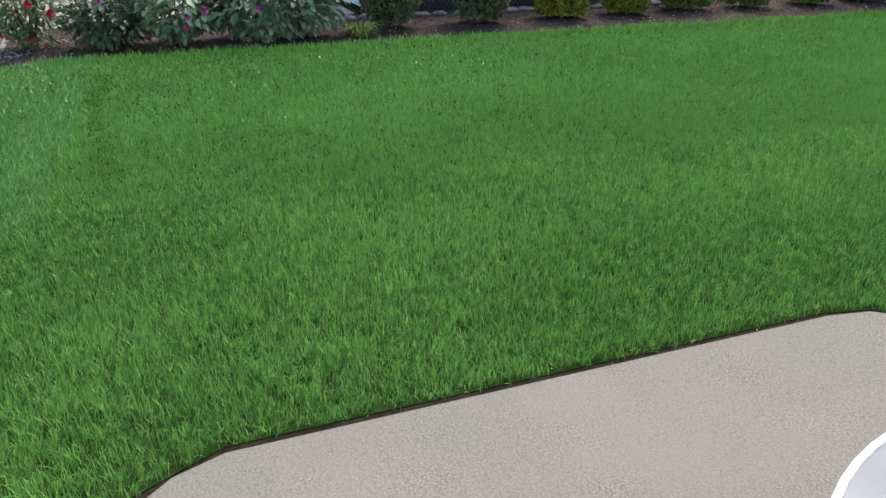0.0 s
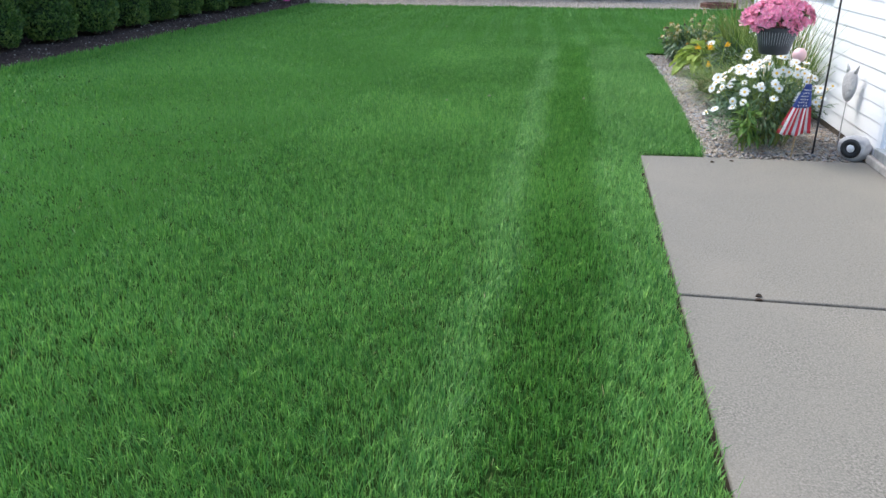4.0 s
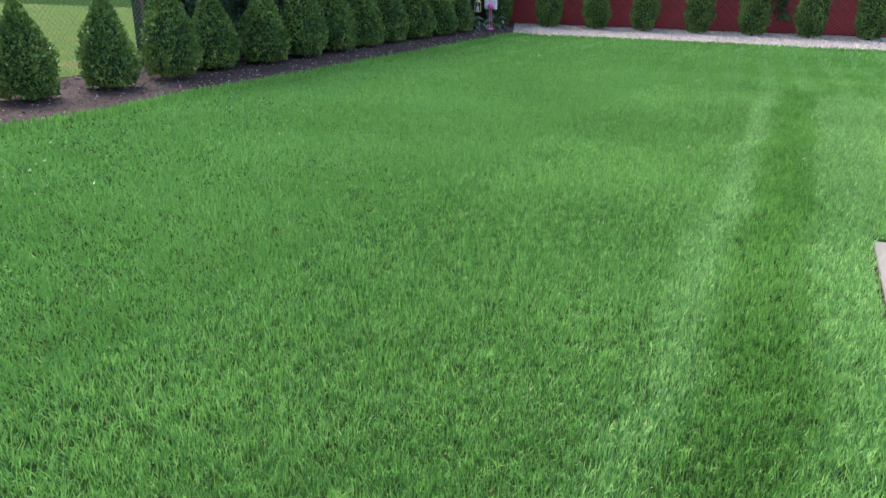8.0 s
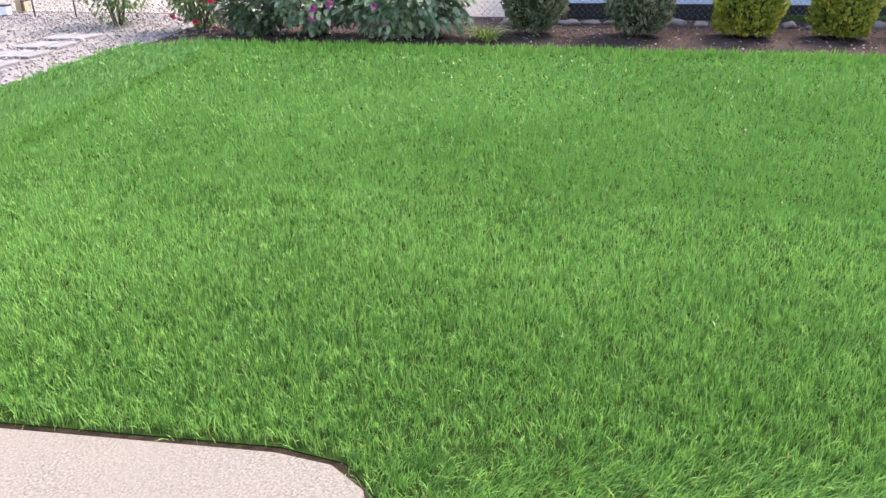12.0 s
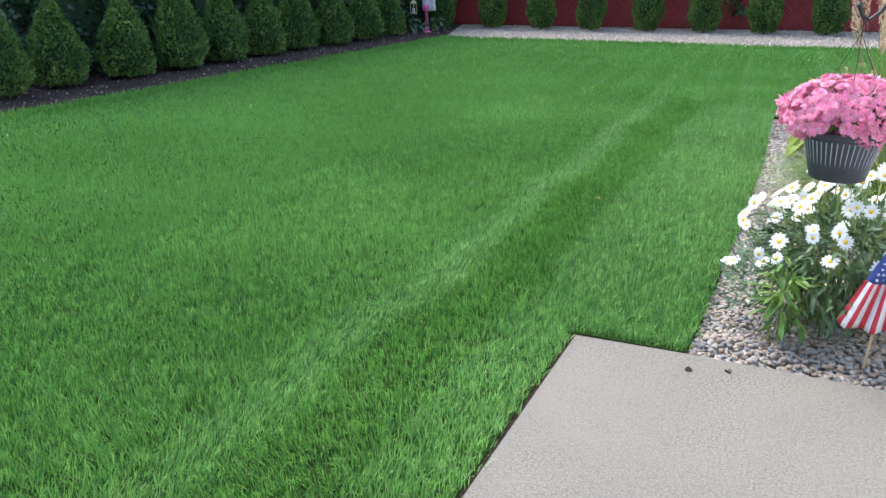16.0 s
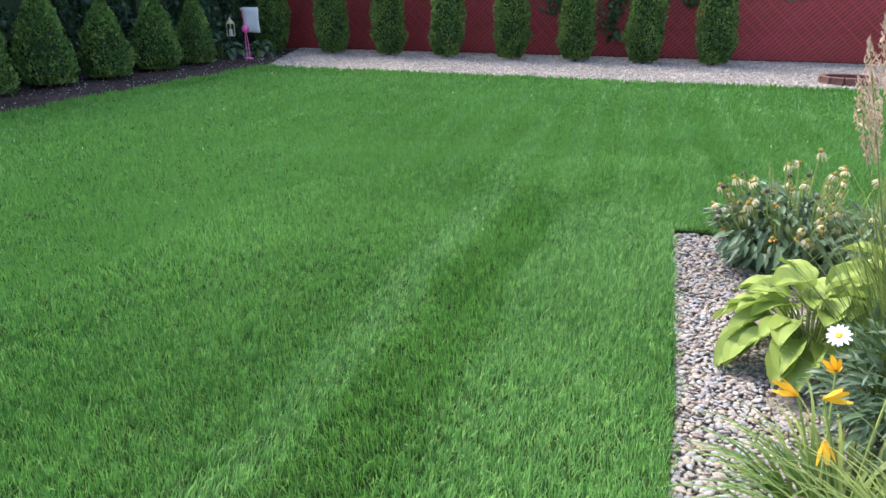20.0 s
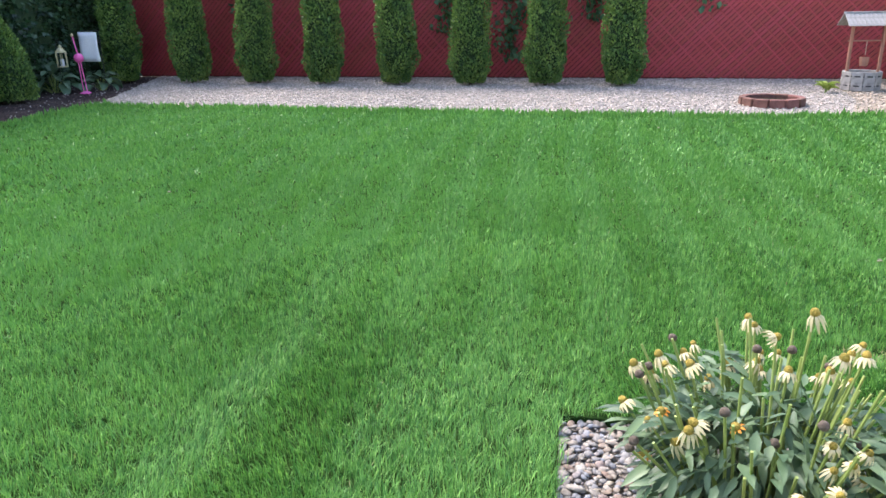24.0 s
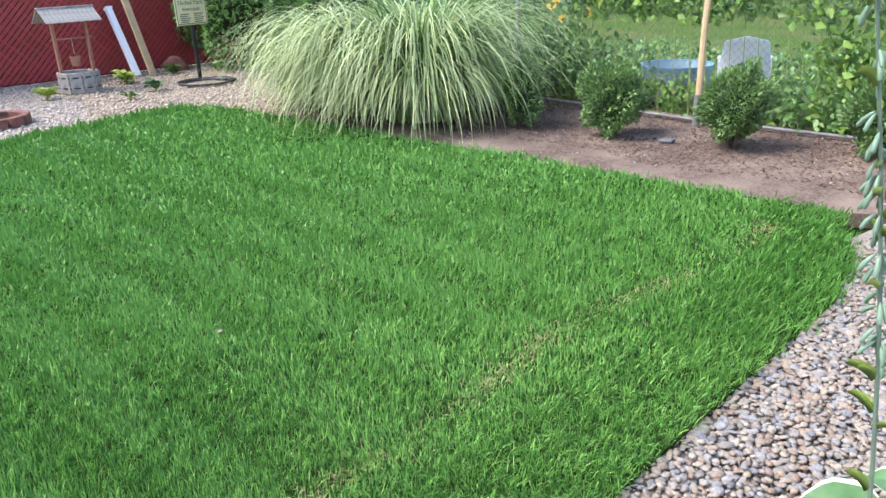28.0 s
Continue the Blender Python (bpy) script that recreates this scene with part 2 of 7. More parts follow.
WOODTAN = mat("tan_lumber", (0.45, 0.32, 0.175), (0.57, 0.42, 0.25), 7, 0.8, 0.2, 50)
WOODRED = mat("reddish_wood", (0.3, 0.13, 0.08), (0.42, 0.2, 0.13), 10, 0.8, 0.3, 60)
REDSLAT = mat("red_privacy_slats", (0.33, 0.034, 0.032), (0.44, 0.055, 0.05), 2.5, 0.6, 0.15, 40, c3=(0.25, 0.03, 0.03), scale3=0.6, spread=0.12)
# darker copy of the slat red: shade in the gaps put into colour
REDGAPSHADE = mat("shaded_slat_red", (0.1, 0.012, 0.012), (0.15, 0.018, 0.017), 3, 0.8, 0.1, 40)
WIRE = mat("galvanised_wire", (0.16, 0.16, 0.155), (0.26, 0.26, 0.25), 30, 0.5, metal=0.25)
BLACKIRON = mat("black_iron", (0.012, 0.012, 0.013), (0.025, 0.025, 0.027), 20, 0.5, 0.2, 80)
BARK = mat("bark", (0.07, 0.05, 0.035), (0.13, 0.1, 0.075), 25, 0.95, 0.8, 60)
CEDAR = mat("arborvitae_sprays", (0.06, 0.135, 0.026), (0.125, 0.235, 0.046), 5, 0.6, c3=(0.165, 0.26, 0.052), scale3=2.5, spread=0.45, island=True, trans=0.2)
CEDARY = mat("golden_arborvitae_sprays", (0.14, 0.2, 0.018), (0.27, 0.32, 0.03), 5, 0.6, c3=(0.32, 0.32, 0.03), scale3=2.5, spread=0.4, island=True, trans=0.2)
# near-black green cores: the shade inside crowns and hedges put into colour
SHADECORE = mat("crown_shade_core", (0.012, 0.028, 0.008), (0.025, 0.05, 0.012), 9, 0.95)
PRIVET = mat("grey_green_privet", (0.1, 0.135, 0.07), (0.17, 0.21, 0.115), 5, 0.6, spread=0.45, island=True, trans=0.2)
BOXLEAF = mat("boxwood_leaves", (0.1, 0.2, 0.06), (0.18, 0.3, 0.1), 6, 0.45, spread=0.45, island=True, trans=0.2)
IVY = mat("dark_ivy_leaves", (0.014, 0.045, 0.018), (0.035, 0.085, 0.03), 4, 0.4, spread=0.5, island=True, trans=0.15)
VINE = mat("fresh_vine_leaves", (0.09, 0.2, 0.03), (0.17, 0.3, 0.06), 3, 0.5, spread=0.4, island=True, trans=0.3)
LEAFMID = mat("mid_green_leaves", (0.06, 0.135, 0.035), (0.12, 0.21, 0.06), 6, 0.5, spread=0.4, island=True, trans=0.25)
LEAFDARK = mat("deep_green_leaves", (0.04, 0.1, 0.034), (0.085, 0.165, 0.06), 6, 0.45, spread=0.4, island=True, trans=0.2)
LEAFGREY = mat("hydrangea_leaves", (0.12, 0.21, 0.11), (0.23, 0.33, 0.2), 6, 0.5, spread=0.45, island=True, trans=0.2)
DAHLIALEAF = mat("dahlia_leaves", (0.045, 0.095, 0.045), (0.1, 0.165, 0.085), 6, 0.45, spread=0.4, island=True, trans=0.2)
OLIVE = mat("olive_grass_blades", (0.07, 0.15, 0.026), (0.16, 0.26, 0.055), 5, 0.55, c3=(0.2, 0.24, 0.06), scale3=3.0, spread=0.45, island=True, trans=0.3)
CORNERLEAF = mat("fresh_shrub_leaves", (0.07, 0.17, 0.04), (0.14, 0.27, 0.075), 5, 0.45, spread=0.45, island=True, trans=0.25)
DAISYLEAF = mat("daisy_leaves", (0.045, 0.1, 0.04), (0.1, 0.175, 0.07), 8, 0.45, spread=0.4, island=True, trans=0.2)
HOSTALIME = mat("lime_hosta_leaves", (0.2, 0.3, 0.06), (0.34, 0.43, 0.1), 8, 0.6, spec=0.25, spread=0.3, island=True, trans=0.3)
STEMGREEN = mat("green_stems", (0.17, 0.24, 0.05), (0.3, 0.36, 0.1), 12, 0.6, spread=0.3, island=True)
STRAW = mat("straw_plumes", (0.5, 0.36, 0.24), (0.66, 0.5, 0.37), 12, 0.85, spread=0.25, island=True, trans=0.2)
ZEBRA = mat("variegated_grass_blades", (0.27, 0.38, 0.14), (0.5, 0.57, 0.32), 4, 0.55, spread=0.4, island=True, trans=0.3)
PETALWHITE = mat("white_petals", (0.78, 0.79, 0.8), (0.86, 0.86, 0.85), 20, 0.6, trans=0.25)
PETALCREAM = mat("cream_petals", (0.52, 0.44, 0.21), (0.68, 0.6, 0.38), 20, 0.6, trans=0.25)
PETALPINK = mat("pink_mum_petals", (0.82, 0.2, 0.4), (0.9, 0.46, 0.6), 25, 0.6, spread=0.25, island=True, trans=0.25)
MUMCENTRE = mat("mum_centres", (0.6, 0.16, 0.2), (0.75, 0.35, 0.2), 60, 0.8)
PETALMAGENTA = mat("magenta_petals", (0.62, 0.08, 0.35), (0.75, 0.2, 0.5), 20, 0.6, spread=0.25, island=True, trans=0.2)
PETALRED = mat("red_rose_petals", (0.62, 0.03, 0.08), (0.78, 0.1, 0.16), 20, 0.6, spread=0.25, island=True, trans=0.2)
PETALORANGE = mat("orange_petals", (0.8, 0.27, 0.02), (0.85, 0.4, 0.06), 20, 0.6, spread=0.25, island=True, trans=0.25)
PETALYELLOW = mat("yellow_petals", (0.8, 0.42, 0.015), (0.85, 0.55, 0.04), 20, 0.6, trans=0.25)
YELLOWEYE = mat("yellow_flower_eyes", (0.72, 0.42, 0.02), (0.85, 0.58, 0.05), 60, 0.8, 0.5, 200)
CONE = mat("coneflower_cones", (0.2, 0.17, 0.02), (0.4, 0.27, 0.04), 60, 0.8, 0.8, 200)
PALEPINK = mat("pale_pink_glass", (0.75, 0.45, 0.47), (0.8, 0.52, 0.54), 8, 0.35, spec=0.6)
POT = mat("charcoal_plastic_pot", (0.035, 0.04, 0.05), (0.06, 0.065, 0.08), 9, 0.5, 0.1, 60)
POTRIB = mat("pale_worn_ribs", (0.22, 0.24, 0.27), (0.36, 0.38, 0.41), 30, 0.6)
ROCKGREY = mat("painted_rock", (0.36, 0.35, 0.36), (0.6, 0.58, 0.57), 5, 0.85, 0.7, 40)
GLASS = mat("dark_window_glass", (0.02, 0.022, 0.025), (0.035, 0.035, 0.04), 2, 0.06, spec=0.8)


# ---- mesh helpers ----
def link_mesh(name, me, material, parent=None, label=""):
    ob = new(name, me)
    me.materials.append(material)
    if parent is not None:
        ob.parent = parent
    if label:
        ob["label"] = label
    return ob


def part(name, bm, material, parent=None, label="", smooth=False):
    me = bpy.data.meshes.new(name)
    bm.to_mesh(me)
    bm.free()
    if smooth:
        me.shade_smooth()
    return link_mesh(name, me, material, parent, label)


def raw(name, verts, faces, material, parent=None, label="", smooth=False):
    """verts: (n, 3) array; faces: (m, k) array of one corner count."""
    verts, faces = np.asarray(verts, np.float32), np.asarray(faces, np.int32)
    me = bpy.data.meshes.new(name)
    k = faces.shape[1]
    me.vertices.add(len(verts))
    me.vertices.foreach_set("co", verts.ravel())
    me.loops.add(faces.size)
    me.loops.foreach_set("vertex_index", faces.ravel())
    me.polygons.add(len(faces))
    me.polygons.foreach_set("loop_start", np.arange(0, faces.size, k, dtype=np.int32))
    me.update(calc_edges=True)
    if smooth:
        me.shade_smooth()
    return link_mesh(name, me, material, parent, label)


def thing(name, x, y, z=0.0, label="", category="", group="", kind="", rz=0.0):
    ob = new(name)
    ob.matrix_world = pose(x, y, z, 0, 0, rz)
    ob.empty_display_size = 0.1
    return tagged(ob, label, category, group, kind)


def box(bm, x0, y0, z0, x1, y1, z1, bevel=0.0):
    m = Matrix.LocRotScale(((x0 + x1) / 2, (y0 + y1) / 2, (z0 + z1) / 2), None, (abs(x1 - x0), abs(y1 - y0), abs(z1 - z0)))
    r = bmesh.ops.create_cube(bm, size=1, matrix=m)
    if bevel:
        edges = list({e for v in r["verts"] for e in v.link_edges})
        bmesh.ops.bevel(bm, geom=edges, offset=bevel, segments=2, affect="EDGES", profile=0.5)
    return bm


def tube(bm, pts, radii, sides=8, cap=True):
    """A round tube along points."""
    pts = [Vector(p) for p in pts]
    if not hasattr(radii, "__len__"):
        radii = [radii] * len(pts)
    rings = []
    for i, p in enumerate(pts):
        d = (pts[min(i + 1, len(pts) - 1)] - pts[max(i - 1, 0)]).normalized()
        a = d.cross(Vector((0.31, 0.27, 0.91)) if abs(d.z) < 0.9 else Vector((1, 0.1, 0))).normalized()
        b = d.cross(a)
        rings.append([bm.verts.new(p + (a * math.cos(2 * math.pi * k / sides) + b * math.sin(2 * math.pi * k / sides)) * radii[i]) for k in range(sides)])
    for r0, r1 in zip(rings, rings[1:]):
        for k in range(sides):
            bm.faces.new((r0[k], r0[(k + 1) % sides], r1[(k + 1) % sides], r1[k]))
    if cap:
        bm.faces.new(rings[0][::-1])
        bm.faces.new(rings[-1])
    return bm


def lathe(bm, profile, sides=24, centre=(0, 0, 0), ring=False):
    """ring: the profile closes on itself, as a hoop does."""
    rings = [[bm.verts.new((centre[0] + r * math.cos(2 * math.pi * k / sides), centre[1] + r * math.sin(2 * math.pi * k / sides), centre[2] + z)) for k in range(sides)] for r, z in profile]
    for r0, r1 in zip(rings, rings[1:]):
        for k in range(sides):
            bm.faces.new((r0[k], r0[(k + 1) % sides], r1[(k + 1) % sides], r1[k]))
    if ring:
        for k in range(sides):
            bm.faces.new((rings[-1][k], rings[-1][(k + 1) % sides], rings[0][(k + 1) % sides], rings[0][k]))
    else:
        bm.faces.new(rings[0][::-1])
        bm.faces.new(rings[-1])
    return bm


def rng(seed):
    return np.random.default_rng(seed)


def unit(v):
    return v / np.maximum(np.linalg.norm(v, axis=-1, keepdims=True), 1e-6)


def leaf_cloud(centres, normals, size, r, aspect=1.8, droop=0.0, fold=0.25):
    """Pointed folded leaves (4 triangles each) at centres, pointing roughly along normals."""
    n = len(centres)
    size = np.broadcast_to(size, n) * r.uniform(0.65, 1.3, n)
    d = unit(normals + r.normal(0, 0.45, (n, 3)) + np.array([0, 0, -droop]))
    side = unit(np.cross(d, unit(r.normal(0, 1, (n, 3)))))
    up = np.cross(side, d)
    w = (size / aspect)[:, None]
    s = size[:, None]
    base, tip = centres - d * s * 0.5, centres + d * s * 0.5
    mid = centres - d * s * 0.08
    left, right = mid + side * w * 0.5 + up * w * fold, mid - side * w * 0.5 + up * w * fold
    v = np.stack([base, left, tip, right], 1).reshape(-1, 3)
    i = np.arange(n)[:, None] * 4
    f = np.concatenate([i + [0, 2, 1], i + [0, 3, 2]], 0)
    return v, f


def oval_leaves(centres, heads, size, r, aspect=3.0, fold=0.18, curl=0.25, jitter=0.35):
    """Oval pointed leaves with a creased midrib that curl down at the tip, eight triangles each."""
    n = len(centres)
    s = (np.broadcast_to(size, n) * r.uniform(0.65, 1.25, n))[:, None]
    d = unit(heads + r.normal(0, jitter, (n, 3)))
    side = unit(np.cross(d, np.array([0, 0, 1.0])) + r.normal(0, 0.3, (n, 3)))
    up = np.cross(side, d)
    w = s / aspect
    rows = []
    for t, wide in ((0.0, 0.0), (0.32, 0.5), (0.68, 0.4), (1.0, 0.0)):
        m = centres + d * s * t - up * s * curl * t * t
        rows.append((m + side * w * wide + up * w * fold * (wide > 0), m, m - side * w * wide + up * w * fold * (wide > 0)))
    v = np.stack([rows[0][1], *rows[1], *rows[2], rows[3][1]], 1).reshape(-1, 3)
    i = np.arange(n)[:, None] * 8
    tris = ((0, 2, 1), (0, 3, 2), (1, 2, 5), (1, 5, 4), (2, 3, 6), (2, 6, 5), (4, 5, 7), (5, 6, 7))
    return v, np.concatenate([i + list(q) for q in tris], 0)


def merge(parts):
    vs, fs, o = [], [], 0
    for v, f in parts:
        vs.append(v)
        fs.append(f + o)
        o += len(v)
    return np.concatenate(vs), np.concatenate(fs)


def blades(base, heading, length, width, lean, r, curve=0.75):
    """Kite-shaped grass blades, two triangles each, that lean and bend over."""
    n = len(base)
    h = np.stack([np.cos(heading), np.sin(heading), np.zeros(n)], 1)
    turn = heading + r.normal(0, 0.8, n)
    side = np.stack([-np.sin(turn), np.cos(turn), np.zeros(n)], 1)
    L, w, q = length[:, None], width[:, None], lean[:, None]
    up = np.array([0, 0, 1.0])
    mid = base + up * L * 0.5 * np.cos(q * curve) + h * L * 0.5 * np.sin(q * curve)
    tip = mid + up * L * 0.5 * np.cos(q * 1.25) + h * L * 0.5 * np.sin(q * 1.25)
    v = np.stack([base, mid - side * w * 0.5, mid + side * w * 0.5, tip], 1).reshape(-1, 3)
    i = np.arange(n)[:, None] * 4
    f = np.concatenate([i + [0, 2, 1], i + [1, 2, 3]], 0)
    return v, f


def plain_blades(base, heading, length, width, lean, r):
    """Straight grass blades of one triangle each, for the lawn farther off."""
    n = len(base)
    h = np.stack([np.cos(heading), np.sin(heading), np.zeros(n)], 1)
    turn = heading + r.normal(0, 0.8, n)
    side = np.stack([-np.sin(turn), np.cos(turn), np.zeros(n)], 1) * width[:, None] * 0.6
    tip = base + length[:, None] * (np.array([0, 0, 1.0]) * np.cos(lean)[:, None] + h * np.sin(lean)[:, None])
    v = np.stack([base - side, base + side, tip], 1).reshape(-1, 3)
    return v, np.arange(3 * n).reshape(-1, 3)


def long_blades(base, heading, length, width, rise, r, seg=6, drop=1.0, hang=0.9, bend=1.3):
    """Arching strap leaves: they rise, bend over and hang."""
    n = len(base)
    h = np.stack([np.cos(heading), np.sin(heading), np.zeros(n)], 1)
    side = np.stack([-np.sin(heading), np.cos(heading), np.zeros(n)], 1)
    p = base.copy()
    out = []
    for k in range(seg + 1):
        t = k / seg
        w = width * (1.0 if k < 2 else 1 - (t ** 2.2)) + 0.0006
        out += [p - side * w[:, None] / 2, p + side * w[:, None] / 2]
        a = rise - drop * (t ** bend) * (rise + hang)
        p = p + (h * np.cos(a)[:, None] + np.array([0, 0, 1.0]) * np.sin(a)[:, None]) * (length / seg)[:, None]
    v = np.stack(out, 1).reshape(-1, 3)
    m = 2 * (seg + 1)
    i = np.arange(n)[:, None] * m
    fs = []
    for k in range(seg):
        fs.append(i + [2 * k, 2 * k + 1, 2 * k + 3])
        fs.append(i + [2 * k, 2 * k + 3, 2 * k + 2])
    return v, np.concatenate(fs, 0)


def inside(px, py, poly):
    c = np.zeros(len(px), bool)
    for (x0, y0), (x1, y1) in zip(poly, poly[1:] + poly[:1]):
        hit = ((y0 > py) != (y1 > py)) & (px < (x1 - x0) * (py - y0) / (y1 - y0 + 1e-12) + x0)
        c ^= hit
    return c


def sheet(name, poly, z, thick, material, label, kind="structure", category="ground"):
    bm = bmesh.new()
    f = bm.faces.new([bm.verts.new((x, y, z)) for x, y in poly])
    if f.normal.z < 0:
        f.normal_flip()
    f.normal_update()
    if f.normal.z < 0:
        bmesh.ops.reverse_faces(bm, faces=[f])
    g = bmesh.ops.extrude_face_region(bm, geom=[f])
    bmesh.ops.translate(bm, vec=(0, 0, -thick), verts=[v for v in g["geom"] if isinstance(v, bmesh.types.BMVert)])
    bmesh.ops.recalc_face_normals(bm, faces=bm.faces)
    bmesh.ops.triangulate(bm, faces=bm.faces)
    return tagged(part(name, bm, material), label, category, kind=kind)


def stones(name, poly, count, size, material, seed, parent=None, z=0.0, coarse=False, keep=None, flat=False):
    """Rounded stones strewn over an outline, one joined mesh."""
    r = rng(seed)
    xs, ys = [p[0] for p in poly], [p[1] for p in poly]
    px, py = r.uniform(min(xs), max(xs), count), r.uniform(min(ys), max(ys), count)
    ok = inside(px, py, poly)
    if keep is not None:
        ok &= keep(px, py)
    px, py = px[ok], py[ok]
    n = len(px)
    shape, tri = (OCTA if coarse else PEB)
    s = size * r.uniform(0.55, 1.35, (n, 1, 1)) * np.stack([r.uniform(0.8, 1.2, n), r.uniform(0.65, 1.0, n), r.uniform(0.45, 0.75, n)], 1)[:, None, :]
    if flat:
        s = s * np.array([1.6, 0.7, 0.4])
    v = shape[None] * s * r.uniform(0.86, 1.12, (n, len(shape), 1))
    a = r.uniform(0, 6.28, n)
    tilt = r.normal(0, 0.3, n)
    v[..., 2] += v[..., 0] * np.sin(tilt)[:, None]
    ca, sa = np.cos(a)[:, None], np.sin(a)[:, None]
    x, y = v[..., 0] * ca - v[..., 1] * sa, v[..., 0] * sa + v[..., 1] * ca
    v = np.stack([x + px[:, None], y + py[:, None], v[..., 2] + z + r.uniform(-0.2, 0.5, n)[:, None] * size], 2).reshape(-1, 3)
    f = (tri[None] + (np.arange(n) * len(shape))[:, None, None]).reshape(-1, 3)
    return raw(name, v, f, material, parent, smooth=not coarse)


def octa_shapes():
    v = np.array([[1, 0, 0], [-1, 0, 0], [0, 1, 0], [0, -1, 0], [0, 0, 1], [0, 0, -1]], float)
    f = np.array([[0, 2, 4], [2, 1, 4], [1, 3, 4], [3, 0, 4], [2, 0, 5], [1, 2, 5], [3, 1, 5], [0, 3, 5]])
    vs, fs, seen = [list(p) for p in v], [], {}
    for a, b, c in f:
        m = []
        for i, j in ((a, b), (b, c), (c, a)):
            key = (min(i, j), max(i, j))
            if key not in seen:
                p = (v[i] + v[j]) / 2
                seen[key] = len(vs)
                vs.append(list(p / np.linalg.norm(p)))
            m.append(seen[key])
        fs += [[a, m[0], m[2]], [m[0], b, m[1]], [m[2], m[1], c], [m[0], m[1], m[2]]]
    return (v, f), (np.array(vs), np.array(fs))


OCTA, PEB = octa_shapes()

# ---- ground plan ----
LAWN = [(-7.7, -9.72), (-6.6, -9.7), (-5.4, -9.6), (-4.2, -9.55), (-2.6, -10.2), (-0.76, -11.0), (-0.78, -7.98), (-0.92, -7.7), (-0.935, -5.3), (-0.89, -5.08), (-0.76, -4.955),
        (-0.024, -4.895), (-0.024, 0.04), (0.47, 0.055), (0.5, 2.0), (0.5, 3.8), (0.43, 5.87), (2.6, 5.87), (4.5, 5.9), (5.1, 6.02), (5.9, 6.35), (5.82, 7.5),
        (5.72, 9.16), (5.52, 11.3), (5.4, 13.3), (5.2, 14.1), (4.85, 14.2), (3.8, 14.02), (2.4, 13.78), (-1.2, 13.82), (-7.55, 14.05), (-7.6, 8.4), (-7.7, 1.0), (-7.92, -5.3), (-8.0, -8.8)]
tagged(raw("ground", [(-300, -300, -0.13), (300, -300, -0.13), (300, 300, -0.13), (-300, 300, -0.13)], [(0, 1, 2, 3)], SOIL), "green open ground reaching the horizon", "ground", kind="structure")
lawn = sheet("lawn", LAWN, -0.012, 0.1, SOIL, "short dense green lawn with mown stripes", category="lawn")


def patches(x, y):
    return np.sin(x * 2.1 + 1.3 * np.sin(y * 1.7)) * 0.5 + np.sin(y * 2.7 + 1.1 * np.sin(x * 2.3 + 1)) * 0.5


def edge_distance(px, py, line):
    """Distance of points from an open outline."""
    d = np.full(len(px), 99.0)
    for (x0, y0), (x1, y1) in zip(line, line[1:]):
        ux, uy = x1 - x0, y1 - y0
        t = np.clip(((px - x0) * ux + (py - y0) * uy) / (ux * ux + uy * uy), 0, 1)
        d = np.minimum(d, np.hypot(px - x0 - t * ux, py - y0 - t * uy))
    return d


FAR_RIM = LAWN[26:]
BACK_RIM = LAWN[16:21]
RUT = [(-2.4, -7.95), (-4.5, -8.27), (-6.0, -8.36), (-7.0, -8.33), (-7.3, -8.1), (-7.42, -7.2), (-7.42, -5.5), (-7.3, -3.0), (-7.25, 2.0), (-7.2, 13.0)]


